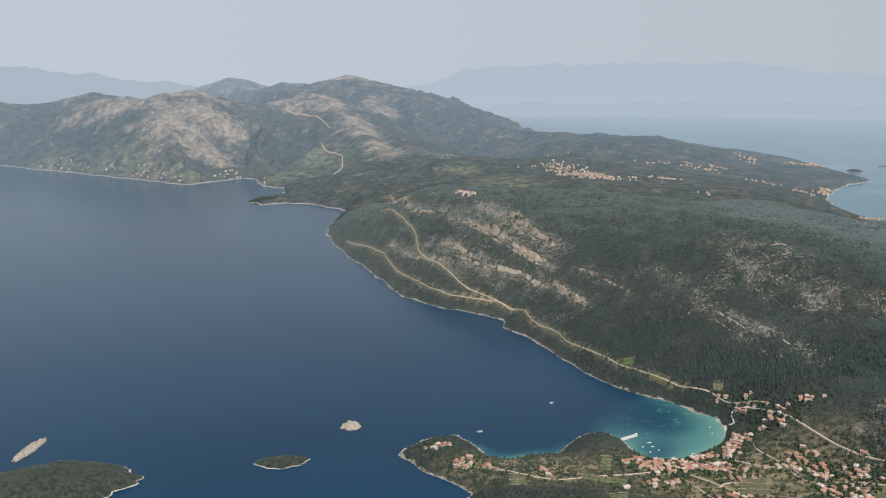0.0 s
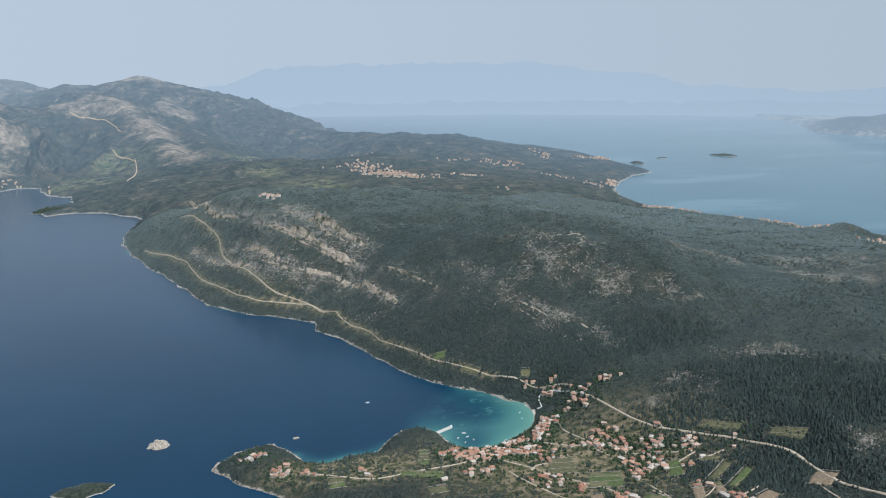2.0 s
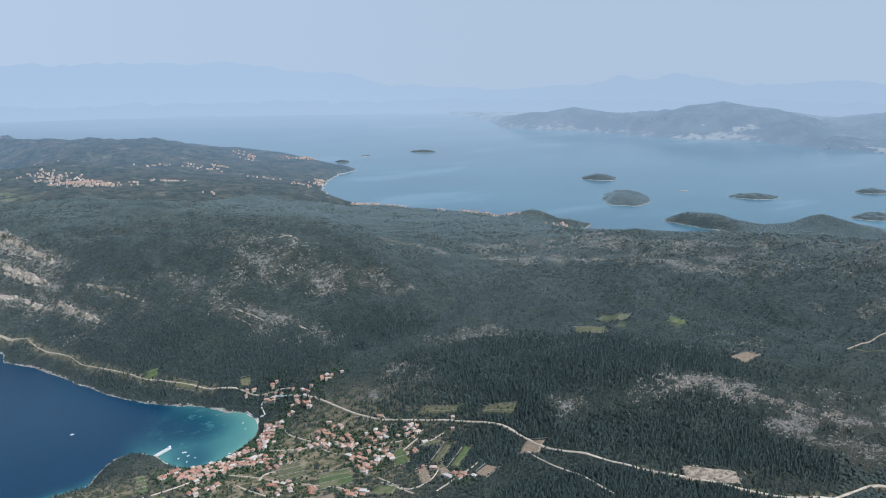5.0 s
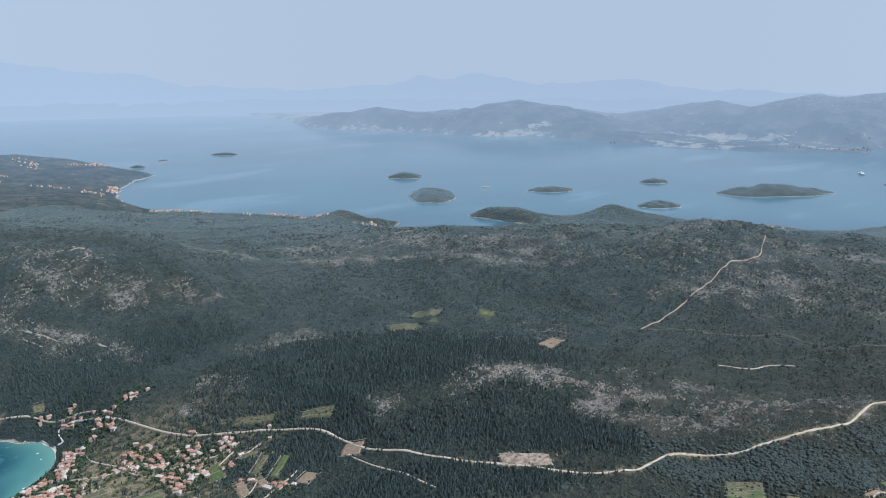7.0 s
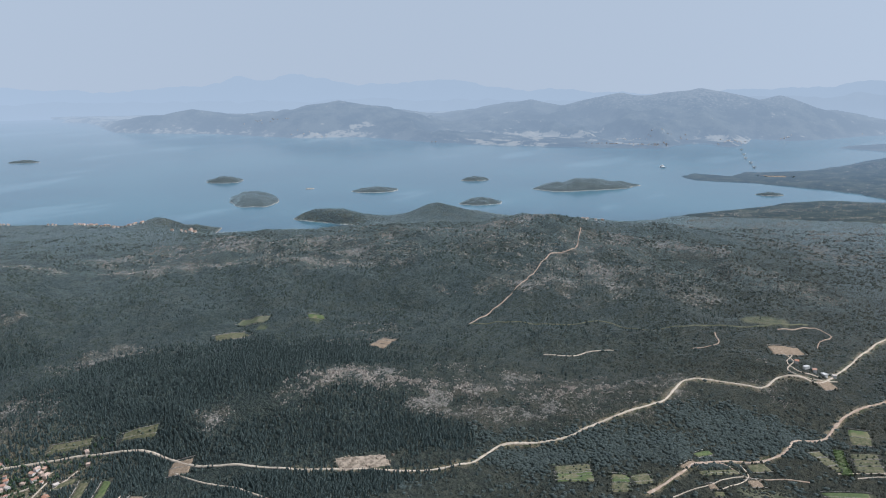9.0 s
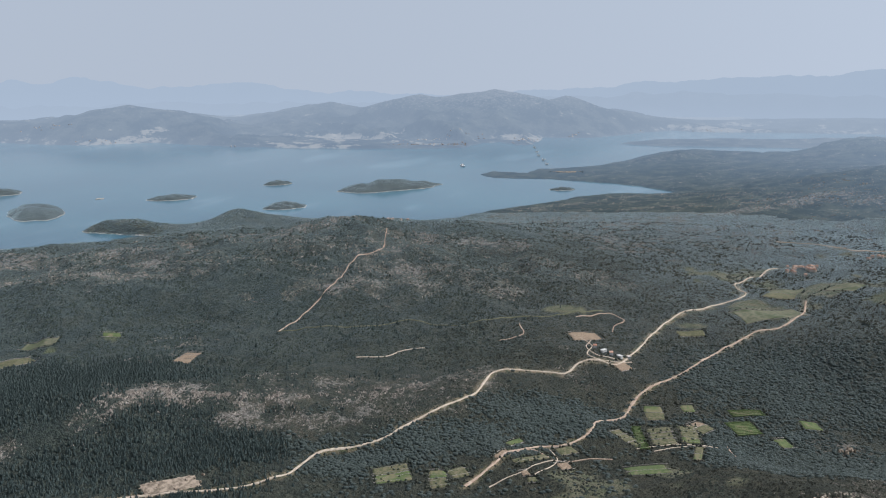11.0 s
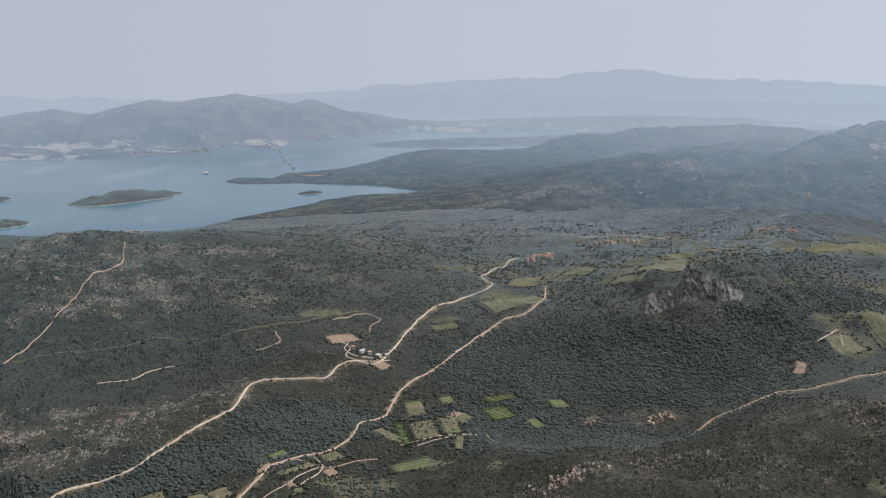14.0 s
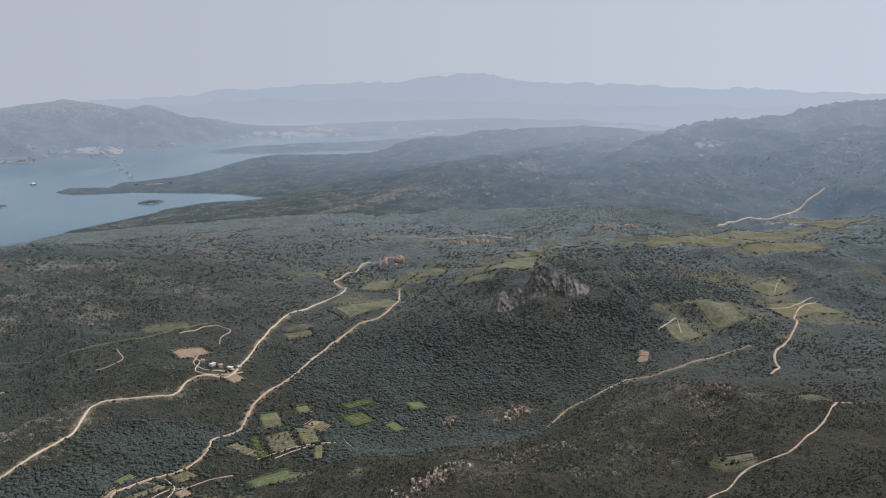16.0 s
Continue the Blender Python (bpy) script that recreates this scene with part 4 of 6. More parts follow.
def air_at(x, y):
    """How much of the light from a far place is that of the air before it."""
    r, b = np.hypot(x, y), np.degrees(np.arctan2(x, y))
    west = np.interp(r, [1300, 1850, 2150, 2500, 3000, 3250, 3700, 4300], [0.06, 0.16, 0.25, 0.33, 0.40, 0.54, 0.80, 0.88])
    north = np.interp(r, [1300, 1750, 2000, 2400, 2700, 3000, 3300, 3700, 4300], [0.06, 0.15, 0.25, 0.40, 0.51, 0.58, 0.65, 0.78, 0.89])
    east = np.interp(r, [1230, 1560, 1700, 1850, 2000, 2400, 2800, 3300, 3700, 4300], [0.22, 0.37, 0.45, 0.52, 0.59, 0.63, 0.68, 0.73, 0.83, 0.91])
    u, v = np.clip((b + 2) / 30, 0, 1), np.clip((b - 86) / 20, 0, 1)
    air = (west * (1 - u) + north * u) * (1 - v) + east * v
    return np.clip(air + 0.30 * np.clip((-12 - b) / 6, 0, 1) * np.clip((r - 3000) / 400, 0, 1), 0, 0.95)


keep = (gz[quads] > -5).any(1)
mid = np.stack([gx, gy], -1)[quads].mean(1)
wobble = 90 * fractal(mid[:, 0], mid[:, 1], 160, 67, 4)
massif = (mid[:, 1] > 1400 + wobble) & (mid[:, 0] < 1000)
bearing, reach = np.degrees(np.arctan2(mid[:, 0], mid[:, 1])), np.hypot(mid[:, 0], mid[:, 1])
outlying = (mid[:, 0] > 0) & (mid[:, 1] < 800) & (reach > np.interp(bearing, [60, 75, 83, 92, 125], [1500, 1420, 1360, 1300, 1260]) + 0.5 * wobble) & (bearing < 135)
land, air = np.stack([gx, gy, gz], -1), air_at(gx, gy)
WEST_ROCKS = [(-640, 2200, 150, 170, 20), (-560, 2090, 90, 60, -40), (-800, 2330, 170, 70, 0), (-700, 2400, 160, 50, 0), (-450, 2470, 150, 60, 0), (-300, 2440, 70, 90, 20), (-210, 2240, 60, 150, 20), (-140, 2030, 50, 110, 20), (-300, 2960, 130, 60, 0), (-190, 2600, 60, 150, 10), (-950, 2360, 90, 60, 0)]
WEST_FIELDS = [(-960, 2120, 150, 70, -30), (-760, 2050, 110, 50, -30), (-600, 1940, 90, 40, -35), (-330, 1900, 110, 60, 0), (-280, 2060, 70, 90, 0), (20, 2060, 70, 40, 0)]
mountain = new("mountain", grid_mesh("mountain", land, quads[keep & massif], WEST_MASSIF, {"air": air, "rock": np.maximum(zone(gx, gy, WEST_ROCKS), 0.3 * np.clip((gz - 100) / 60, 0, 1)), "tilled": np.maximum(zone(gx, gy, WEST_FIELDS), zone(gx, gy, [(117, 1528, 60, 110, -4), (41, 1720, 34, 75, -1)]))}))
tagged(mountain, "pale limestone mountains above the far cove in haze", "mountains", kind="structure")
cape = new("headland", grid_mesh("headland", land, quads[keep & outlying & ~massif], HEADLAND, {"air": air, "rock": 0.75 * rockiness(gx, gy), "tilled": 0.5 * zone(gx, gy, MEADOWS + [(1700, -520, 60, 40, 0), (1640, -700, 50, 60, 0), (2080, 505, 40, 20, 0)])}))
tagged(cape, "wooded ridges and headland far across the inlet in haze", "headland", kind="structure")
reach, bearing = np.hypot(gx, gy), np.degrees(np.arctan2(gx, gy))
# sheen imitating haze, rising with distance and towards the east
haze_weight = np.clip((reach - 480) / 750, 0, 1) * np.interp(bearing, [-30, 5, 30, 60, 78, 92, 120], [0.25, 0.26, 0.32, 0.44, 0.60, 1.0, 1.5])
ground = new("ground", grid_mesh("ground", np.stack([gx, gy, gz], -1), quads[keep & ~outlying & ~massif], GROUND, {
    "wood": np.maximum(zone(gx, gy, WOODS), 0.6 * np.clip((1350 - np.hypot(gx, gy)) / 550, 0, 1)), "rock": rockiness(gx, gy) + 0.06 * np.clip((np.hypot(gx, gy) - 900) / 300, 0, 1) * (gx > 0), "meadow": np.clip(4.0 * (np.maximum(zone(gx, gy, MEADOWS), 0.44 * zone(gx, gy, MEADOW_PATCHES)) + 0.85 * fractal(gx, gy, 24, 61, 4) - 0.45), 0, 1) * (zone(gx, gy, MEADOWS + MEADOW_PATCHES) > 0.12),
    # first blob: bare limestone; second: far ridges paled for haze
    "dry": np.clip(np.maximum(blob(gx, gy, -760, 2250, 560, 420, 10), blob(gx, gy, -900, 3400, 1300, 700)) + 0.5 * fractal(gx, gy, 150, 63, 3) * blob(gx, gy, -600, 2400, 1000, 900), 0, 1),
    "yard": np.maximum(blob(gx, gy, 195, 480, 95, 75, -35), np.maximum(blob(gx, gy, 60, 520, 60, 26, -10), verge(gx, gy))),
    "haze_sheen": haze_weight}))
tagged(ground, "hilly karst peninsula covered with green maquis and pale limestone", "ground", kind="structure")

# ---- the sea ----
sx, sy, quads = disc_grid(np.concatenate([np.arange(-44, 140, 0.8), np.arange(140, 316, 4.0)]), np.concatenate([[0.5], np.geomspace(200, 700, 170), np.geomspace(712, 6000, 90), [9000, 20000, 60000]]), True)
off = -shore_distance(sx, sy, COAST)
shallow = np.clip(np.exp(-np.maximum(off, 0) / 3.0) * (0.10 + 0.5 * np.clip(fractal(sx, sy, 55, 83, 3), 0, 1)) + 0.62 * blob(sx, sy, 176, 602, 60, 50) * np.exp(-np.maximum(off, 0) / 45) + 0.6 * np.exp(-np.maximum(off, 0) / 7.0) * blob(sx, sy, 186, 580, 50, 50) + 0.34 * blob(sx, sy, 56, 562, 36, 18) * np.exp(-np.maximum(off, 0) / 10), 0, 1)
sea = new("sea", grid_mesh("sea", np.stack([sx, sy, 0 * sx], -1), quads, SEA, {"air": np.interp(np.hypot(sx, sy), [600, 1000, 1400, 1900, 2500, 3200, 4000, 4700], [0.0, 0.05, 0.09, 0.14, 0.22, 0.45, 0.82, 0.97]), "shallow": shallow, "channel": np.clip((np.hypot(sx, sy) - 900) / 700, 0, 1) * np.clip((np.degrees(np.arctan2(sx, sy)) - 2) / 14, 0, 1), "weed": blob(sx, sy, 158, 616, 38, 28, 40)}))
tagged(sea, "calm deep blue sea turning turquoise in the sandy bay", "sea", kind="structure")

# ---- the mainland across the channel ----
MAINLAND_SHORE = [(1500, 5200), (1840, 4180), (2000, 3900), (2210, 3330), (2110, 3220), (2150, 3100), (2060, 2900), (1930, 2640), (1955, 2560), (2102, 2273), (2123, 1979), (2275, 1817), (2257, 1533), (2302, 1275), (2391, 1021), (2476, 863), (2640, 850), (2690, 800), (2620, 720), (2641, 690), (2900, 700), (2914, 592), (3061, 497), (3348, 345), (3327, 194), (3400, -50), (3450, -400), (3700, -1400), (4800, -1500), (4800, 2000), (3500, 4500)]
INLET_SPIT = [(2770, 440), (2900, 330), (2990, 120), (3060, -130), (3300, -560), (3000, -500), (2850, -150), (2800, 100), (2745, 300)]
# crests of the mainland hills
MAINLAND_CRESTS = [
    ([(2034, 2679, 18), (2092, 2608, 48), (2164, 2509, 72), (2205, 2379, 52), (2283, 2261, 52), (2365, 2145, 71), (2461, 2066, 102), (2485, 1956, 74), (2530, 1813, 50), (2619, 1680, 36)], 0.19),
    ([(2154, 3268, 5), (2188, 3184, 14), (2217, 3041, 12)], 0.15), ([(2900, 1900, 28), (2993, 1838, 40), (3028, 1678, 83), (3025, 1577, 97), (3038, 1439, 77), (3000, 1330, 60)], 0.24),
    ([(2374, 1773, 27), (2368, 1608, 17), (2424, 1426, 16), (2508, 1226, 12)], 0.12),
    ([(2956, 1377, 58), (3043, 1305, 98), (3074, 1230, 127), (3103, 1154, 120), (3130, 1079, 135), (3166, 967, 148), (3187, 891, 137), (3208, 815, 105), (3282, 717, 122), (3248, 633, 102), (3218, 516, 60)], 0.30),
    ([(3166, 967, 148), (3010, 930, 84), (2880, 900, 46)], 0.26), ([(3074, 1230, 127), (2920, 1160, 64), (2790, 1130, 30)], 0.24),
    ([(3563, 624, 57), (3488, 451, 43), (3609, 233, 23), (3715, 7, 28), (3699, -329, 41), (3656, -646, 48), (3489, -930, 62)], 0.15), ([(2810, 400, 5), (2903, 282, 7), (2964, 99, 10), (3030, -160, 12), (3200, -500, 16)], 0.08)]


FAR_FIELDS = [(2134, 1939, 45, 14, -50), (2336, 1865, 70, 20, -52), (2473, 1822, 60, 24, -53), (2903, 1682, 80, 45, -60), (3142, 1585, 80, 60, -63), (2966, 1530, 70, 45, -62), (2601, 1150, 60, 22, -66), (2510, 955, 70, 26, -68), (2580, 745, 60, 14, -74), (2830, 710, 40, 18, -76), (3271, 1387, 60, 60, -67), (3050, 288, 60, 20, -84)]


def mainland_height(x, y):
    x, y = np.atleast_1d(np.asarray(x, float)), np.atleast_1d(np.asarray(y, float))
    z = crest_land(x, y, MAINLAND_CRESTS, 7, 210, 71) + 2.5 * fractal(x, y, 160, 77, 4)
    shore = np.maximum(shore_distance(x, y, np.array(MAINLAND_SHORE, float)), shore_distance(x, y, np.array(INLET_SPIT, float))) + 9 * fractal(x, y, 110, 81, 3)
    return np.where(shore > 0, np.minimum(np.maximum(z, 3), 0.5 + 0.45 * shore), np.maximum(0.2 * shore, -4.0))


mx, my, quads = disc_grid(np.arange(16, 118, 0.16), np.geomspace(1850, 4500, 330), False)
mz = mainland_height(mx, my)
quads = quads[(mz[quads] > -3.5).any(1)]
tilled = np.maximum(0.8 * np.clip((24 - mz) / 12, 0, 1) * (0.45 + fractal(mx, my, 260, 79, 2)), 0.85 * zone(mx, my, FAR_FIELDS) * np.clip((46 - mz) / 14, 0, 1))
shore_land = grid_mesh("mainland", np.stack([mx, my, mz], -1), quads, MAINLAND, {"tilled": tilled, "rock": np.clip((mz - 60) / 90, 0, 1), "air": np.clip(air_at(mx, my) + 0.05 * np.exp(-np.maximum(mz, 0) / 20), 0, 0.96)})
tagged(new("mainland", shore_land), "hazy blue mainland of farmed flats and hills across the channel", "hills", kind="structure")


def mountain_range(name, crest, radius, depth, material, label, seed, jag, veil):
    """A long range whose crest follows (bearing, height), with a slope on either side."""
    crest = np.array(crest, float)
    bearing = np.arange(-44, 140, 0.12)
    top = np.interp(bearing, crest[:, 0], crest[:, 1]) + jag * fractal(bearing * 40, bearing * 0, 90, seed, 5) + 0.8 * jag * fractal(bearing * 40, bearing * 0, 34, seed + 3, 4)
    verts, steps = [], [(-1.0, 0.0), (-0.75, 0.12), (-0.5, 0.34), (-0.25, 0.68), (0.0, 1.0), (0.4, 0.5), (1.0, 0.0)]
    for b, t in zip(np.radians(bearing), top):
        for k, (along, share) in enumerate(steps):
            wobble = 0.16 * float(value_noise(b * 3000, along * 200, 60, seed + 5)) * (0 < share < 1)
            r = radius + depth * along
            verts.append((r * math.sin(b), r * math.cos(b), max(t, 20) * max(share + wobble, 0) - 2))
    m = len(steps)
    i, j = np.meshgrid(np.arange(len(bearing) - 1), np.arange(m - 1), indexing="ij")
    quads = np.stack([i * m + j, i * m + j + 1, (i + 1) * m + j + 1, (i + 1) * m + j], -1).reshape(-1, 4)[:, ::-1]
    # veil sets how much glowing haze colour covers the range at each bearing
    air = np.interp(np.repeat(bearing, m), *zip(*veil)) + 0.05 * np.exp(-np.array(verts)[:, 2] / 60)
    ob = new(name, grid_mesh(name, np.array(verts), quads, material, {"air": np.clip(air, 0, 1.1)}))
    return tagged(ob, label, "mountains", kind="structure")


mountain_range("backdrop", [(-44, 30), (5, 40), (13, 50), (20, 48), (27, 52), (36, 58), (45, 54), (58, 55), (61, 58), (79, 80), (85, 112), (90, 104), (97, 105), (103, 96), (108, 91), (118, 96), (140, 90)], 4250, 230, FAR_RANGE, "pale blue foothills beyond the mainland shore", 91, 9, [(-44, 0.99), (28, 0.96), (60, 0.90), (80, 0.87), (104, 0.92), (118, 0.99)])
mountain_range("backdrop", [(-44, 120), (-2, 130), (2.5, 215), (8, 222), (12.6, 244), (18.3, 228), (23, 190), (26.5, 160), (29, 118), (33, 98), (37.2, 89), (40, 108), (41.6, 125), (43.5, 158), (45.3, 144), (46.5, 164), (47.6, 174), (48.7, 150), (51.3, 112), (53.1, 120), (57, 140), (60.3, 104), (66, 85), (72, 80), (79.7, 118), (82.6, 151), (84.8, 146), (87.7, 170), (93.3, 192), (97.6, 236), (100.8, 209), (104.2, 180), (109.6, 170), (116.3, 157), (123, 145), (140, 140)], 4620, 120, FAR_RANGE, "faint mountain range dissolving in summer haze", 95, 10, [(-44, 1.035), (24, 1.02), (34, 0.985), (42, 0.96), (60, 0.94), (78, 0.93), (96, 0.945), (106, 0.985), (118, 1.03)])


# ---- islands: centre, half length, half width, turn, height ----
ISLANDS = [(1160, 1195, 62, 36, 45, 12, "long wooded island with a pale rocky rim"), (1305, 1425, 30, 22, -45, 9, "round wooded island with a pale rim"), (1378, 1070, 38, 17, -40, 7, "low wooded island in the channel"),
           (1372, 818, 34, 20, -48, 8, "low wooded island with a pale rim"), (1622, 985, 24, 14, -50, 7, "flat wooded island in the channel"), (1655, 738, 93, 40, -42, 15, "large wooded island with low capes"),
           (1262, 2105, 30, 12, -45, 5, "flat skerry off the town"), (968, 2016, 16, 10, -50, 5, "small skerry near the headland"), (1758, 392, 20, 9, -60, 5, "small rocky islet off the coast"), (1292, 690, 14, 8, -40, 5, "tiny dark wooded islet offshore"),
           (-342, 1652, 34, 15, 12, 9, "low dark wooded islet joined to the far cove"), (-111, 546, 19, 9.5, 5, 3.4, "wooded islet ringed by pale rock"), (-262, 510, 66, 32, 10, 12, "dark wooded island near the spit"), (1078, 2102, 12, 7, 0, 2, "tiny flat skerry far offshore")]


def island_rings(rx, ry, top, seed, rings=14, spokes=64):
    """A dome with an uneven outline, from the seabed to the crest."""
    verts, faces = [], []
    for k in range(rings):
        share = (k / (rings - 1)) ** 1.5
        for s in range(spokes):
            a = 2 * math.pi * s / spokes
            edge = 1 + 0.16 * float(value_noise(2.2 * math.cos(a) + 7, 2.2 * math.sin(a), 1.0, seed)) + 0.05 * float(value_noise(7 * math.cos(a), 7 * math.sin(a), 1.0, seed + 1))
            r = (1 - share) * edge
            x, y = rx * r * math.cos(a), ry * r * math.sin(a)
            z = top * (1 - (1 - share) ** 2.2) * (1 + 0.3 * float(value_noise(x, y, 0.4 * ry, seed + 2))) - 0.5 + min(1, 8 * share) * 0.8
            verts.append((x, y, z))
    for k in range(rings - 1):
        for s in range(spokes):
            t = (s + 1) % spokes
            faces.append((k * spokes + s, k * spokes + t, (k + 1) * spokes + t, (k + 1) * spokes + s))
    return verts, faces


def make_isle_material(name, dark, light, haze_weight):
    n = Nodes(name, 0.95, 0, 0.15).haze_sheen(haze_weight)
    green = n.mix(n.ramp(n.noise(3.0, 5, 0.7), 0.36, 0.62), dark, light)
    pale = n.mix(n.ramp(n.noise(2.0), 0.4, 0.6), (0.36, 0.32, 0.27), (0.56, 0.51, 0.45))
    rim = n.ramp(n.math("ADD", n.height(), n.math("MULTIPLY", n.noise(5, 4), 1.6)), 1.45, 1.0)
    return n.done(n.mix(rim, green, pale), n.noise(2.2, 5), 1.4, 0.9)


# channel islands have haze put in: a paler, bluer colour and more sheen
HAZED_SLOPE = make_isle_material("hazed_island_slope", (0.056, 0.072, 0.074), (0.098, 0.115, 0.110), 0.5)
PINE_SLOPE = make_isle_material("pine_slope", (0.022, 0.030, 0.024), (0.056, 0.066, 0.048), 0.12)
for k, (x, y, rx, ry, turn, top, label) in enumerate(ISLANDS):
    verts, faces = island_rings(rx * 1.3, ry * 1.3, top, 200 + 7 * k) if x > 0 else island_rings(rx, ry, top, 200 + 7 * k)
    ob = new("island")
    ob.matrix_world = pose(x, y, 0, 0, 0, turn)
    for name, share, finish in (("rocky_rim", faces[:64], SHORE_ROCK), ("wooded_slope", faces[64:], HAZED_SLOPE if x > 0 else PINE_SLOPE)):
        piece = new(name, mesh_from(name, verts, share, finish, True))
        piece.parent = ob
    tagged(ob, label, "island", "islands")


def skerry(x, y, rx, ry, turn, top, label, seed):
    """A bare, broken rock rising from the sea."""
    verts, faces = island_rings(rx, ry, top, seed, 9, 36)
    verts = [(a, b, c + 0.35 * top * float(value_noise(a * 3, b * 3, 2.0, seed + 9)) * (c > 0)) for a, b, c in verts]
    ob = new("rock_islet", mesh_from("rock_islet", verts, faces, SHORE_ROCK))
    ob.matrix_world = pose(x, y, 0, 0, 0, turn)
    return tagged(ob, label, "rock islet", "rock islets")


skerry(-70, 604, 8, 7, 20, 3.0, "bare pale limestone islet with breaking edges", 301)
skerry(-294, 568, 19, 4, 80, 3.0, "long bare pale rock spit", 302)
skerry(26, 593, 2.6, 1.3, 10, 0.45, "low grey reef awash", 303)
skerry(1325, 1198, 9, 3, -40, 1.2, "tiny bare skerry in the channel", 304)

# ---- bridge piers under construction, and a moored barge ----
def box(bm, cx, cy, cz, sx, sy, sz, turn=0.0, taper=1.0):
    """A box centred on x, y with its foot at cz; the top may taper."""
    c, s = math.cos(radians(turn)), math.sin(radians(turn))
    ring = []
    for z, k in ((cz, 1.0), (cz + sz, taper)):
        ring.append([bm.verts.new((cx + (a * c - b * s) * k, cy + (a * s + b * c) * k, z)) for a, b in ((-sx / 2, -sy / 2), (sx / 2, -sy / 2), (sx / 2, sy / 2), (-sx / 2, sy / 2))])
    for i in range(4):
        j = (i + 1) % 4
        bm.faces.new((ring[0][i], ring[0][j], ring[1][j], ring[1][i]))
    bm.faces.new(ring[0][::-1])
    bm.faces.new(ring[1])


def part(name, bm, material, parent=None, label="", place=None):
    """Links a bmesh as one mesh object, under a thing or a part where one is given."""
    me = bpy.data.meshes.new(name)
    bm.to_mesh(me)
    bm.free()
    me.materials.append(material)
    ob = new(name, me)
    if parent:
        ob.parent = parent
    if place is not None:
        ob.matrix_basis = place
    return tagged(ob, label)


for k, (x, y, tall) in enumerate([(2560, 655, 2), (2440, 617, 2), (2350, 590, 3), (2252, 552, 3), (2168, 523, 2)]):
    pier = new("bridge_pier")
    pier.location = (x, y, 0)
    bm = bmesh.new()
    box(bm, 0, 0, -3, 4, 6, 4.0)
    part("pile_cap", bm, CONCRETE, pier)
    for side in (-1, 1):
        bm = bmesh.new()
        box(bm, 0, side * 3.2, 2, 2.2, 2.0, tall, 0, 0.85)
        part("column", bm, CONCRETE, pier)
    bm = bmesh.new()
    box(bm, 0, 0, tall * 0.6, 2.4, 6.4, 1.2)
    part("crossbeam", bm, CONCRETE, pier)
    tagged(pier, "unfinished concrete bridge pier standing in the channel", "bridge pier", "bridge piers")


def far_town(name, centres, label):
    """Tiny pale houses of a town miles away, too small to tell apart."""
    rnd, bm = random.Random(17), bmesh.new()
    for cx, cy, spread_x, spread_y, turn, count in centres:
        c, s = math.cos(radians(turn)), math.sin(radians(turn))
        for _ in range(count):
            u, v = rnd.gauss(0, spread_x), rnd.gauss(0, spread_y)
            x, y = cx + u * c - v * s, cy + u * s + v * c
            z = float(mainland_height(np.array([x]), np.array([y]))[0])
            if z > 0:
                box(bm, x, y, z - 2, rnd.uniform(3, 6), rnd.uniform(3, 4), rnd.uniform(3, 4.2), rnd.uniform(0, 90), 0.85)
    return tagged(part(name, bm, FAR_TOWN), label, "town", kind="stuff")


far_town("shore_town", [(2545, 860, 50, 14, -50, 70), (2470, 1010, 40, 10, -60, 25), (2190, 1900, 60, 12, -75, 25), (2700, 720, 60, 10, -30, 30), (2870, 640, 70, 12, -25, 30), (2240, 1560, 60, 10, -75, 20), (2210, 2150, 50, 10, -75, 14), (3300, 170, 90, 30, -70, 70), (2660, 960, 90, 20, -50, 20)], "pale houses strung along the mainland shore")


# ---- roads, laid over the land ----
def smooth_line(points, step):
    """A gentle curve through the points, in even steps."""
    p = [Vector((*q, 0)) for q in points]
    p = [2 * p[0] - p[1], *p, 2 * p[-1] - p[-2]]
    out = []
    for a, b, c, d in zip(p, p[1:], p[2:], p[3:]):
        n = max(2, int((c - b).length / step))
        for k in range(n):
            t = k / n
            out.append(0.5 * (2 * b + (c - a) * t + (2 * a - 5 * b + 4 * c - d) * t * t + (3 * b - a - 3 * c + d) * t ** 3))
    out.append(p[-2])
    return np.array([(q.x, q.y) for q in out])


ROADS = []


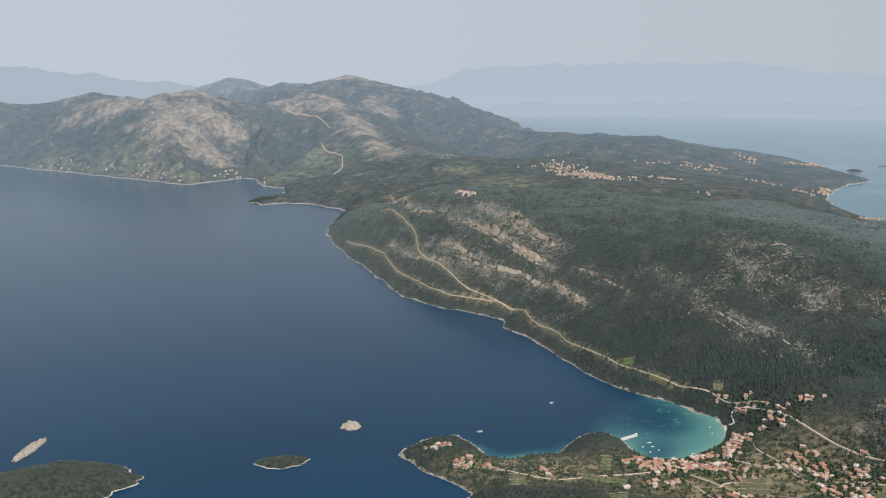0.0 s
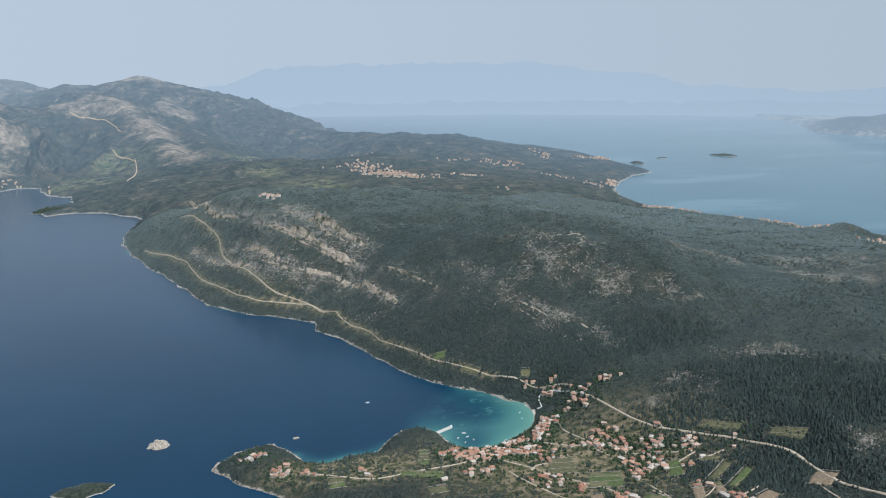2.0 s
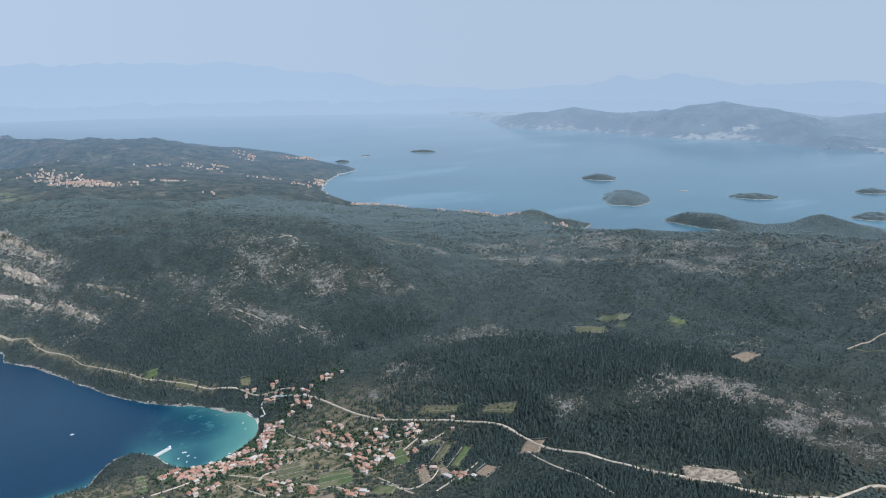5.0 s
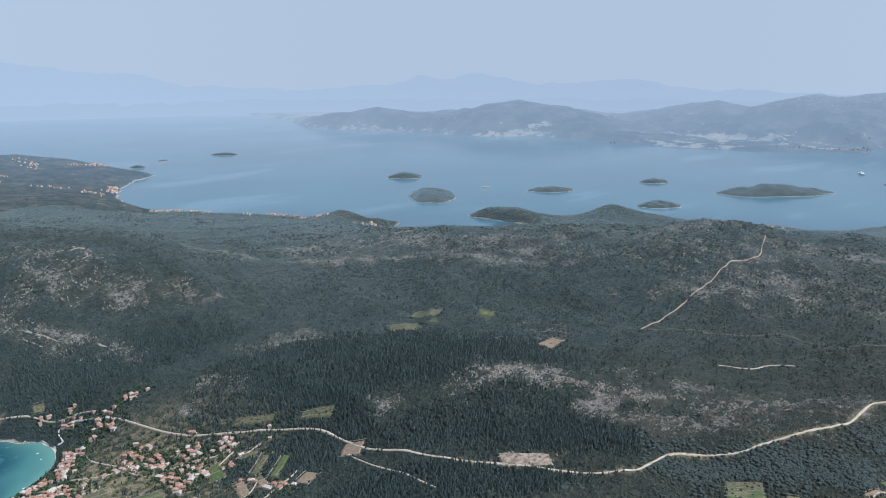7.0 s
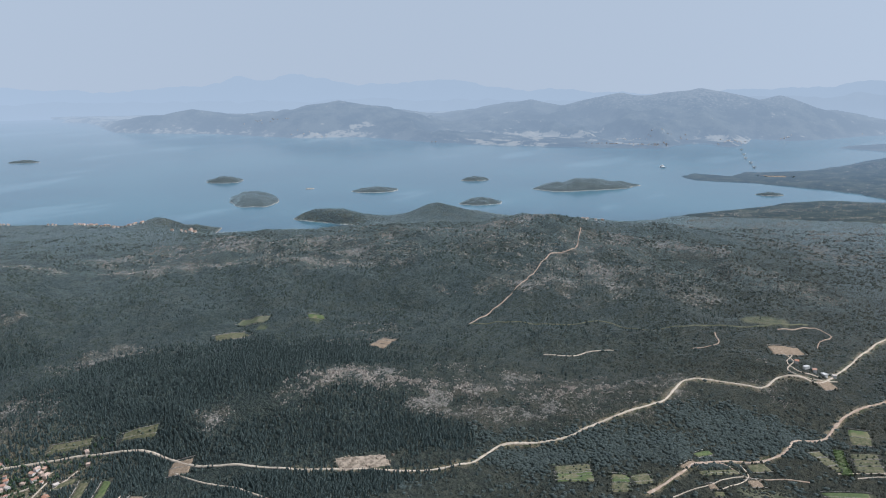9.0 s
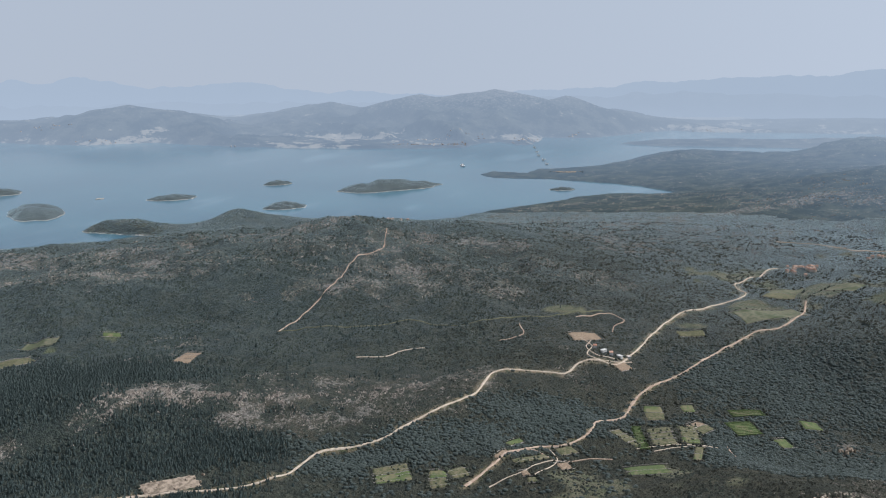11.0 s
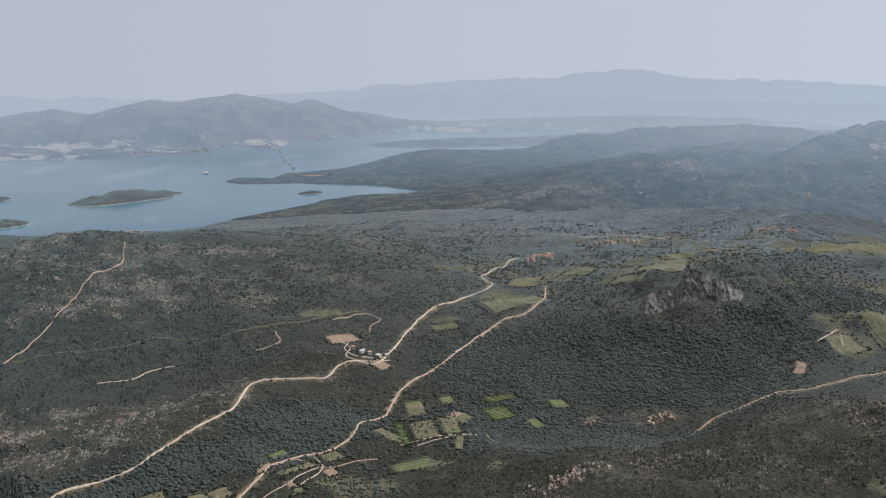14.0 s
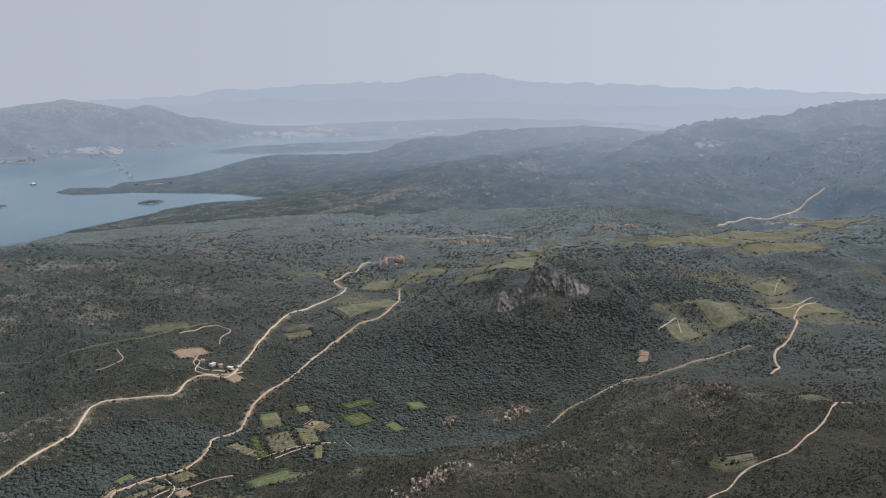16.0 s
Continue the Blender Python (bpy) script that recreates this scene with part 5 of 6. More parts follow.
def road(points, width, material, label, name="road", lift=0.4, ragged=0.3):
    line = smooth_line(points, 3.5)
    along = np.gradient(line, axis=0)
    along /= np.linalg.norm(along, axis=1)[:, None] + 1e-9
    side = np.stack([-along[:, 1], along[:, 0]], -1)
    verts, across = [], (-0.62, -0.5, 0.0, 0.5, 0.62)
    wide = width * (1 + ragged * value_noise(np.arange(len(line)) * 3.0, line[:, 0], 9, 131))
    rise = lift * np.clip(np.hypot(line[:, 0], line[:, 1]) / 600, 0.8, 3.5)
    for k in across:
        edge = line + side * (k * wide)[:, None]
        verts.append(np.column_stack([edge, ground_z(edge[:, 0], edge[:, 1]) + rise]))
    verts[0][:, 2] -= 1.2 * rise
    verts[4][:, 2] -= 1.2 * rise
    flat = np.maximum.reduce([v[:, 2] for v in verts[1:4]])
    for v in verts[1:4]:
        v[:, 2] = 0.5 * v[:, 2] + 0.5 * flat
    n = len(line)
    i, j = np.meshgrid(np.arange(4), np.arange(n - 1), indexing="ij")
    quads = np.stack([i * n + j, i * n + j + 1, (i + 1) * n + j + 1, (i + 1) * n + j], -1).reshape(-1, 4)[:, ::-1]
    ob = new(name, grid_mesh(name, np.concatenate(verts), quads, material, {}))
    ROADS.append((line[::2], width))
    return tagged(ob, label, "road", kind="structure")


road(ROAD_MAIN, 1.15, DUST, "pale gravel road winding up the valley")
road(ROAD_COAST, 0.48, DUST, "pale road along the wooded coast")
road([(237, 592), (232, 603), (224, 612), (212, 629), (193, 651)], 0.8, DUST, "pale road dropping to the village houses")
road(ROAD_UPPER, 0.58, DUST, "pale road cut across the rocky slope")
road(ROAD_DIRT, 1.4, RED_DIRT, "reddish earth track through the valley", "track", ragged=0.4)
road(ROAD_FIRE, 0.7, RED_DIRT, "bare firebreak climbing the stony hill", "track", ragged=0.6)
road(ROAD_GRASSY, 0.9, GRASSY, "overgrown grassy track across the slope", "track")
road(ROAD_BRANCH, 0.8, DUST, "narrow pale farm lane below the road", "track")
road(ROAD_HOLLOW, 0.6, RED_DIRT, "earth track through the wooded hollow", "track", ragged=0.6)
road(ROAD_HEIGHTS, 0.8, RED_DIRT, "red earth track over the heights", "track", ragged=0.4)
road(ROAD_MEADOWTRACK, 1.4, RED_DIRT, "winding earth track to the meadows", "track", ragged=0.4)
road(ROAD_PLAIN, 2.2, DUST, "straight pale road across the plain")
road(ROAD_FAR, 1.8, DUST, "pale road along the far slope")
road(ROAD_WEST, 1.5, DUST, "pale road climbing out of the cove")
road(ROAD_WEST2, 1.5, DUST, "pale road under the limestone mountain")
road(ROAD_LANE, 0.8, DUST, "narrow pale lane between the fields", "track")
road(ROAD_LANE2, 0.8, DUST, "narrow pale lane between the fields", "track")
road(ROAD_LANE3, 0.8, DUST, "narrow pale lane between the fields", "track")
road([(211, 597), (214, 595), (215, 605), (218, 609), (222, 606), (226, 602), (232, 587), (235, 570), (237, 553)], 0.9, CONCRETE, "concrete street rising from the beach")
for points in VILLAGE_LANES:
    road(points, 0.7, DUST, "pale lane between the village houses", "street", ragged=0.5)
road([(153, 505), (166, 490), (176, 474), (190, 455), (200, 436), (206, 420)], 0.75, DUST, "village street of pale dust", "street")
road([(190, 522), (203, 509), (214, 503), (225, 495), (232, 480), (243, 470), (255, 455), (268, 452)], 0.75, DUST, "village street of pale dust", "street")
road([(140, 510), (120, 505), (95, 503), (70, 500), (45, 512), (28, 522)], 0.9, DUST, "pale lane along the wooded cape", "street")

for points in ROAD_PATHS:
    road(points, 0.25 + 0.0005 * math.hypot(*points[0]), (DUST, RED_DIRT)[len(points) % 2], "pale footpath across the scrub and meadows", "path", ragged=0.5)

# ---- beach, pier and boats in the bay ----
bm = bmesh.new()
shore_line = smooth_line([(206, 612), (208, 600), (206, 588), (199, 572), (188, 560), (174, 551), (160, 545)], 2.0)
rows = []
for k, (x, y) in enumerate(shore_line):
    v = Vector((x - 178, y - 592)).normalized()
    rows.append([bm.verts.new((x + v.x * d, y + v.y * d, z)) for d, z in ((-2.0, -0.2), (0.2, 0.15), (1.8, 0.9 if k else 0.5))])
for a, b in zip(rows, rows[1:]):
    for j in range(2):
        bm.faces.new((a[j], a[j + 1], b[j + 1], b[j]))
tagged(part("beach", bm, speckled("pale_sand", (0.52, 0.45, 0.35), (0.62, 0.56, 0.46), 0.8, 0.95, 0.03)), "narrow pale pebble beach round the bay", "beach", kind="structure")

# the slipway beside the beach
bm = bmesh.new()
corners = [(206.5, 617), (213.5, 613), (215.5, 599), (209.5, 594)]
low = [bm.verts.new((x, y, -1.5)) for x, y in corners]
top = [bm.verts.new((x, y, 0.9 if k in (0, 3) else 1.7)) for k, (x, y) in enumerate(corners)]
bm.faces.new(top)
for k in range(4):
    bm.faces.new((low[k], low[(k + 1) % 4], top[(k + 1) % 4], top[k]))
bmesh.ops.recalc_face_normals(bm, faces=bm.faces)
tagged(part("slipway", bm, CONCRETE), "pale concrete slipway at the head of the bay", "slipway", kind="structure")

jetty = new("jetty")
jetty.location = (132.5, 580, 0)
bm = bmesh.new()
box(bm, 0, 0, -2.0, 16.5, 2.6, 2.9, 31)
part("deck", bm, CONCRETE, jetty)
for d in (-6, -2, 2, 6):
    bm = bmesh.new()
    box(bm, d * math.cos(radians(31)), d * math.sin(radians(31)), 0.9, 0.35, 0.35, 0.4)
    part("bollard", bm, STONE, jetty)
bm = bmesh.new()
box(bm, 6.8, 4.1, 0.9, 1.4, 1.0, 0.9, 31)
part("shelter", bm, WHITE_HULL, jetty)
tagged(jetty, "concrete jetty reaching into the turquoise bay", "jetty")


def boat(x, y, length, turn, label):
    ob = new("boat")
    ob.matrix_world = pose(x, y, 0.05, 0, 0, turn)
    bm = bmesh.new()
    outline = [(-0.5, 0.16), (-0.1, 0.19), (0.25, 0.15), (0.5, 0.0), (0.25, -0.15), (-0.1, -0.19), (-0.5, -0.16)]
    rings = [[bm.verts.new((a * length * k, b * length * k, z * length)) for a, b in outline] for k, z in ((0.75, -0.05), (1.0, 0.10))]
    for i in range(7):
        j = (i + 1) % 7
        bm.faces.new((rings[0][i], rings[0][j], rings[1][j], rings[1][i]))
    bm.faces.new(rings[0][::-1])
    bm.faces.new(rings[1])
    part("hull", bm, WHITE_HULL, ob)
    bm = bmesh.new()
    box(bm, -0.05 * length, 0, 0.10 * length, 0.3 * length, 0.2 * length, 0.12 * length, 0, 0.8)
    part("cabin", bm, CONCRETE, ob)
    return tagged(ob, label, "boat", "boats in the bay")


for x, y, length, turn in ((85.7, 645.5, 3.4, 10), (146.2, 571.9, 3.4, -10), (147, 565.6, 2.6, 20), (143.4, 557, 2.2, 60), (140.1, 565.1, 2.4, 40), (172.2, 553.4, 2.2, 0), (195.5, 587.1, 2.0, 80), (197.3, 597.8, 2.0, 30), (150, 560, 2.0, 120)):
    boat(x, y, length, turn, "white motor boat moored on calm water" if length < 3.2 else "white cabin boat on the open bay")
barge = boat(2056, 713, 26, 40, "work barge near the unfinished bridge")
barge.name = "barge"
barge["category"] = "barge"


# ---- houses ----
def house_model(width, deep, tall, hip, annex, seed):
    """A stone or plastered house with a tiled roof, windows, a door and a chimney; its foot reaches into the slope."""
    rnd = random.Random(seed)
    ob = new("house")
    bm = bmesh.new()
    box(bm, 0, 0, -1.6, width, deep, tall + 1.6)
    if annex:
        box(bm, width * 0.5 + width * 0.22, -deep * 0.12, -1.6, width * 0.45, deep * 0.7, tall * 0.62 + 1.6)
    ridge = tall + 0.42 * deep * 0.5
    if not hip:
        for side in (-1, 1):
            bm.faces.new([bm.verts.new(q) for q in ((side * width / 2, -deep / 2, tall), (side * width / 2, deep / 2, tall), (side * width / 2, 0, ridge))])
    part("wall", bm, WALL_PAINT, ob)
    over, bm = 0.24, bmesh.new()
    w, d, inset = width / 2 + over, deep / 2 + over, (deep * 0.45 if hip else 0.0)
    low, thick = tall - 0.04, 0.12
    a = [(-w, -d, low), (w, -d, low), (w, d, low), (-w, d, low)]
    r = [(-w + inset, 0, ridge + 0.02), (w - inset, 0, ridge + 0.02)]
    top = [bm.verts.new((x, y, z + thick)) for x, y, z in a + r]
    bottom = [bm.verts.new(q) for q in a + r]
    for f in ((0, 1, 5, 4), (2, 3, 4, 5), (1, 2, 5), (3, 0, 4)):
        if hip or len(f) == 4:
            bm.faces.new([top[k] for k in f])
            bm.faces.new([bottom[k] for k in f][::-1])
    edges = ((0, 1), (1, 2), (2, 3), (3, 0)) if hip else ((0, 1), (1, 5), (5, 2), (2, 3), (3, 4), (4, 0))
    for i, j in edges:
        bm.faces.new((bottom[i], bottom[j], top[j], top[i]))
    roof = part("roof", bm, ROOF_TILE, ob)
    if annex:
        bm = bmesh.new()
        box(bm, width * 0.72, -deep * 0.12, tall * 0.62, width * 0.5, deep * 0.78, 0.14, 0, 0.96)
        part("annex_roof", bm, ROOF_TILE, ob)
    bm = bmesh.new()
    box(bm, width * 0.22, deep * 0.16, tall, 0.26, 0.26, ridge - tall + 0.35)
    part("chimney", bm, WALL_PAINT, roof)
    for side in (-1, 1):
        for level in range(2 if tall > 1.3 else 1):
            for k in range(3):
                x = (k - 1) * width * 0.3
                if side == -1 and level == 0 and k == 1:
                    bm = bmesh.new()
                    box(bm, x, side * (deep / 2 + 0.01), 0.05, 0.28, 0.06, 0.55)
                    part("door", bm, WOOD_PAINT, ob)
                elif rnd.random() < 0.85:
                    bm = bmesh.new()
                    box(bm, x, side * (deep / 2 + 0.01), 0.25 + level * 0.7, 0.24, 0.06, 0.34)
                    part("window", bm, WINDOW, ob)
    return ob


MODELS = [house_model(3.4, 2.7, 1.55, False, False, 1), house_model(2.8, 2.5, 1.45, True, False, 2), house_model(3.9, 2.7, 1.2, False, True, 3), house_model(2.6, 2.4, 1.75, True, False, 4), house_model(3.1, 2.4, 1.05, False, False, 5), house_model(4.4, 3.0, 1.6, True, True, 6)]
LABELS = ["pale plastered house with a clay-tiled gable roof", "small house with a hipped clay-tile roof", "low stone house with a tiled side wing", "tall narrow house with a hipped tile roof", "low cottage with a worn clay-tile roof", "large villa with a hipped tile roof"]
for model, label in zip(MODELS, LABELS):
    tagged(model, label, "house", "village houses")
HOMES, used = [], set()
pick = random.Random(4)


def settle(rows, spread, gap, scale, models, tries=14):
    for points, count in rows:
        line = smooth_line(points, 1.5) if len(points) > 1 else np.array(points, float)
        placed = 0
        for _ in range(count * tries):
            if placed == count:
                break
            k = pick.randrange(len(line))
            x, y = line[k][0] + pick.gauss(0, spread), line[k][1] + pick.gauss(0, spread)
            if any((x - a) ** 2 + (y - b) ** 2 < gap * gap for a, b in HOMES) or float(shore_distance(np.array([x]), np.array([y]), COAST)[0]) < 2.5 * scale:
                continue
            a, b = line[max(k - 1, 0)], line[min(k + 1, len(line) - 1)]
            turn = math.degrees(math.atan2(b[1] - a[1], b[0] - a[0])) + pick.choice((0, 0, 90)) + pick.gauss(0, 9)
            z = float(ground_z(x, y)[0]) + 0.1
            m = pick.choice(models)
            if m not in used:
                used.add(m)
                MODELS[m].matrix_world = pose(x, y, z, 0, 0, turn)
                MODELS[m].scale = (scale, scale, scale)
            else:
                size = scale * pick.uniform(0.72, 1.15)
                copy_thing(MODELS[m], pose(x, y, z, 0, 0, turn)).scale = (size, size * pick.uniform(0.85, 1.1), size)
            HOMES.append((x, y))
            placed += 1


settle([(p, round(n * 1.7)) for p, n in HOUSE_ROWS_BAY[:3] + HOUSE_ROWS_BAY[11:12]], 3.2, 2.35, 1.0, (0, 1, 2, 3, 4))
settle(HOUSE_ROWS_BAY[3:11] + HOUSE_ROWS_BAY[12:], 2.6, 2.5, 1.0, (0, 1, 2, 3, 4))
settle([(p, round(n * 1.1)) for p, n in HOUSE_ROWS_INLAND], 4.0, 3.2, 0.95, (0, 1, 2, 3, 4, 5))

# ---- houses of the far settlements, only their masses to be seen ----
def far_houses(rows):
    """Little houses too small to tell apart, each a walled block under a tiled roof."""
    walls, roofs = bmesh.new(), bmesh.new()
    for points, count in rows:
        line = smooth_line(points, 1.5)
        wander = 0.004 * math.hypot(*points[0]) if count < 100 else 20
        for _ in range(count):
            x, y = line[pick.randrange(len(line))] + np.array([pick.gauss(0, wander), pick.gauss(0, wander)])
            if float(shore_distance(np.array([x]), np.array([y]), COAST)[0]) < 3:
                continue
            wide, turn, z = pick.uniform(2.6, 4.6), pick.uniform(0, 180), float(ground_z(x, y)[0])
            box(walls, x, y, z - 3, wide, 2.6, 5.0, turn)
            box(roofs, x, y, z + 2.0, wide + 0.4, 3.0, 1.0, turn, 0.6)
            HOMES.append((x, y))
    place = tagged(new("far_settlement"), "small pale houses with red roofs in far settlements", "houses", kind="stuff")
    part("walls", walls, FAR_WALL, place)
    part("roofs", roofs, FAR_ROOF, place)


far_houses(FAR_ROWS)


# ---- fields, terraces and the quarry ----
LOOKS = {"olive": (DRY_FIELD, "dry terraced olive grove with low stone walls", "olive grove"), "vine": (DRY_FIELD, "small vineyard with green rows", "vineyard"), "grass": (FIELD_GRASS, "green grassy field among the maquis", "field"),
         "soil": (SOIL, "bare reddish tilled field", "field"), "pasture": (PASTURE, "dry yellow-green pasture parcel on the plain", "pasture"), "quarry": (QUARRY, "cleared ground of broken pale limestone", "quarry")}
PLOTS = []


def drape(x, y, lift):
    return float(ground_z(x, y)[0]) + lift


def ridge_row(places, wide, tall, origin, rnd):
    """One continuous low row: vines on a line, or a dry-stone wall."""
    bm, rings = bmesh.new(), []
    (x0, y0), (x1, y1) = places[0], places[-1]
    run = math.hypot(x1 - x0, y1 - y0)
    nx, ny = -(y1 - y0) / run, (x1 - x0) / run
    for x, y in places:
        z, w, h = drape(x, y, 0.2) - origin[2], wide * rnd.uniform(0.7, 1.3), tall * rnd.uniform(0.7, 1.3)
        rings.append([bm.verts.new((x - origin[0] + nx * k, y - origin[1] + ny * k, z + up)) for k, up in ((-w, 0), (-0.7 * w, h), (0.7 * w, h), (w, 0))])
    for a, b in zip(rings, rings[1:]):
        for j in range(3):
            bm.faces.new((a[j], b[j], b[j + 1], a[j + 1]))
    bm.faces.new(rings[0])
    bm.faces.new(rings[-1][::-1])
    return bm


def field(cx, cy, half, deep, turn, kind):
    """A plot laid over the land, with its rows, trees and edging wall."""
    material, label, category = LOOKS[kind]
    c, s = math.cos(radians(turn)), math.sin(radians(turn))
    rnd = random.Random(int(cx * 31 + cy))
    at = lambda u, v: (cx + u * c - v * s, cy + u * s + v * c)
    base = drape(cx, cy, 0)
    ob = new(category.replace(" ", "_"))
    ob.location = (cx, cy, base)
    strips = 1 if kind == "quarry" else max(1, round(deep / (14 if kind == "pasture" else 4.5)))
    looks = {"olive": (DRY_FIELD, FIELD_GRASS, DRY_FIELD), "vine": (FIELD_GRASS, DRY_FIELD), "grass": (FIELD_GRASS, FIELD_GRASS, DRY_FIELD), "soil": (SOIL, DRY_FIELD, SOIL), "pasture": (PASTURE, PASTURE, DRY_FIELD), "quarry": (QUARRY,)}[kind]
    nu, nv, wild = max(4, int(half)), max(3, int(deep / strips)), 3 if kind == "quarry" else 1
    cuts = [deep * (2 * k / strips - 1 + (rnd.uniform(-0.25, 0.25) / strips if 0 < k < strips else 0)) for k in range(strips + 1)]
    ends = [[half * (1 + rnd.uniform(-0.18, 0.06) * wild) for _ in range(2)] for _ in range(strips + 1)]
    for k in range(strips):
        bm, grid = bmesh.new(), []
        for i in range(nu + 1):
            line = []
            for j in range(nv + 1):
                t = j / nv
                left, right = ends[k][0] * (1 - t) + ends[k + 1][0] * t, ends[k][1] * (1 - t) + ends[k + 1][1] * t
                u, v = -left + (left + right) * i / nu, cuts[k] * (1 - t) + cuts[k + 1] * t
                rim = i in (0, nu) or (j == 0 and k == 0) or (j == nv and k == strips - 1)
                if rim:
                    u, v = u + rnd.uniform(-0.5, 0.5) * wild, v + rnd.uniform(-0.5, 0.5) * wild
                x, y = at(u, v)
                line.append(bm.verts.new((x - cx, y - cy, drape(x, y, -0.5 if rim else 0.42) - base)))
            grid.append(line)
        for i in range(nu):
            for j in range(nv):
                bm.faces.new((grid[i][j], grid[i + 1][j], grid[i + 1][j + 1], grid[i][j + 1]))
        part("plot", bm, rnd.choice(looks), ob)
        if k and kind != "vine":
            bm = ridge_row([at(half * q, cuts[k]) for q in np.linspace(-0.9, 0.9, max(4, int(half)))], 0.16, 0.4, (cx, cy, base), rnd)
            part("field_wall", bm, STONE, ob)
    if kind in ("vine", "olive"):
        step = 1.6 if kind == "vine" else 5.0
        v = -deep + step * 0.6
        while v < deep - 0.4:
            wide, tall = (0.28, 0.5) if kind == "vine" else (0.12, 0.28)
            bm = ridge_row([at(half * q, v) for q in np.linspace(-0.92, 0.92, max(4, int(half)))], wide, tall, (cx, cy, base), rnd)
            part("vine_hedge" if kind == "vine" else "terrace_wall", bm, VINE if kind == "vine" else STONE, ob)
            v += step
    elif kind in ("grass", "soil", "pasture"):
        for v in (-0.97, 0.97):
            bm = ridge_row([at(half * q, deep * v) for q in np.linspace(-0.95, 0.95, max(4, int(half)))], 0.13, 0.3, (cx, cy, base), rnd)
            part("field_wall", bm, STONE, ob)
    else:
        for k in range(16):
            x, y = at(half * rnd.uniform(-0.9, 0.9), deep * rnd.uniform(-0.8, 0.8))
            bm = bmesh.new()
            box(bm, x - cx, y - cy, drape(x, y, 0.0) - base, rnd.uniform(0.6, 2.0), rnd.uniform(0.6, 1.4), rnd.uniform(0.5, 1.4), rnd.uniform(0, 90), rnd.uniform(0.4, 0.8))
            part("boulder", bm, QUARRY, ob)
    PLOTS.append((cx, cy, half * 1.1, deep * 1.1, turn))
    return tagged(ob, label, category, "fields of the valley")


for row in FIELDS_EAST + FIELDS_VILLAGE + FIELDS_PLAIN + FIELDS_OTHER:
    field(*row)

# ---- farmstead beside the valley road ----
for k, (x, y, w, d, h, turn) in enumerate([(602, 114.7, 3.4, 2.4, 1.6, 10), (593.3, 107, 4.2, 2.2, 1.5, -30), (592, 101.5, 3.0, 2.4, 1.7, 15), (593, 95.5, 3.6, 2.6, 1.5, 60), (597, 90, 2.6, 2.2, 1.4, 30)]):
    shed = new("farm_shed")
    shed.matrix_world = pose(x, y, drape(x, y, 0.1), 0, 0, turn)
    bm = bmesh.new()
    box(bm, 0, 0, -1.5, w, d, h + 1.5)
    part("wall", bm, CONCRETE, shed)
    bm = bmesh.new()
    box(bm, 0, 0, h, w + 0.4, d + 0.4, 0.25, 0, 0.97)
    part("roof", bm, CONCRETE if k % 2 else ROOF_TILE, shed)
    tagged(shed, "low farm shed with a flat pale roof", "shed", "farm sheds")


# ---- woods, maquis and outcrops: what nobody could count ----
def scatter(name, templates, x, y, z, size, tall, turn, material, label, category, smooth=False):
    """One mesh of many small shapes, each a turned and scaled copy of a template of triangles."""
    verts, tris, base = [], [], 0
    kinds = np.arange(len(x)) % len(templates)
    for k, (tv, tf) in enumerate(templates):
        m = kinds == k
        n = int(m.sum())
        if not n:
            continue
        c, s = np.cos(turn[m])[:, None], np.sin(turn[m])[:, None]
        px = (tv[None, :, 0] * c - tv[None, :, 1] * s) * size[m][:, None] + x[m][:, None]
        py = (tv[None, :, 0] * s + tv[None, :, 1] * c) * size[m][:, None] + y[m][:, None]
        pz = tv[None, :, 2] * tall[m][:, None] + z[m][:, None]
        verts.append(np.stack([px, py, pz], -1).reshape(-1, 3))
        tris.append((tf[None] + (np.arange(n) * len(tv))[:, None, None] + base).reshape(-1, 3))
        base += n * len(tv)
    verts, tris = np.concatenate(verts), np.concatenate(tris)
    me = bpy.data.meshes.new(name)
    me.vertices.add(len(verts))
    me.vertices.foreach_set("co", verts.astype(np.float32).ravel())
    me.loops.add(tris.size)
    me.loops.foreach_set("vertex_index", tris.astype(np.int32).ravel())
    me.polygons.add(len(tris))
    me.polygons.foreach_set("loop_start", np.arange(0, tris.size, 3, dtype=np.int32))
    me.polygons.foreach_set("use_smooth", np.full(len(tris), smooth))
    me.update(calc_edges=True)
    me.materials.append(material)
    return tagged(new(name, me), label, category, kind="stuff")


def pine_template(seed):
    """A slender pine: a trunk under three ragged, tapering tiers of branches."""
    rnd, v, f = random.Random(seed), [], []
    v += [(0.05, 0, -0.2), (-0.03, 0.05, -0.2), (-0.03, -0.05, -0.2), (0, 0, 0.4)]
    f += [(0, 1, 3), (1, 2, 3), (2, 0, 3)]
    for low, high, wide in ((0.06, 0.56, 0.5), (0.32, 0.80, 0.38), (0.60, 1.04, 0.22)):
        b, n = len(v), 5
        for k in range(n):
            a = 2 * math.pi * (k + rnd.random() * 0.5) / n
            r = wide * rnd.uniform(0.65, 1.2)
            v.append((r * math.cos(a), r * math.sin(a), low + rnd.uniform(-0.08, 0.08)))
        v.append((rnd.uniform(-0.06, 0.06), rnd.uniform(-0.06, 0.06), high))
        f += [(b + k, b + (k + 1) % n, b + n) for k in range(n)]
    return np.array(v), np.array(f)


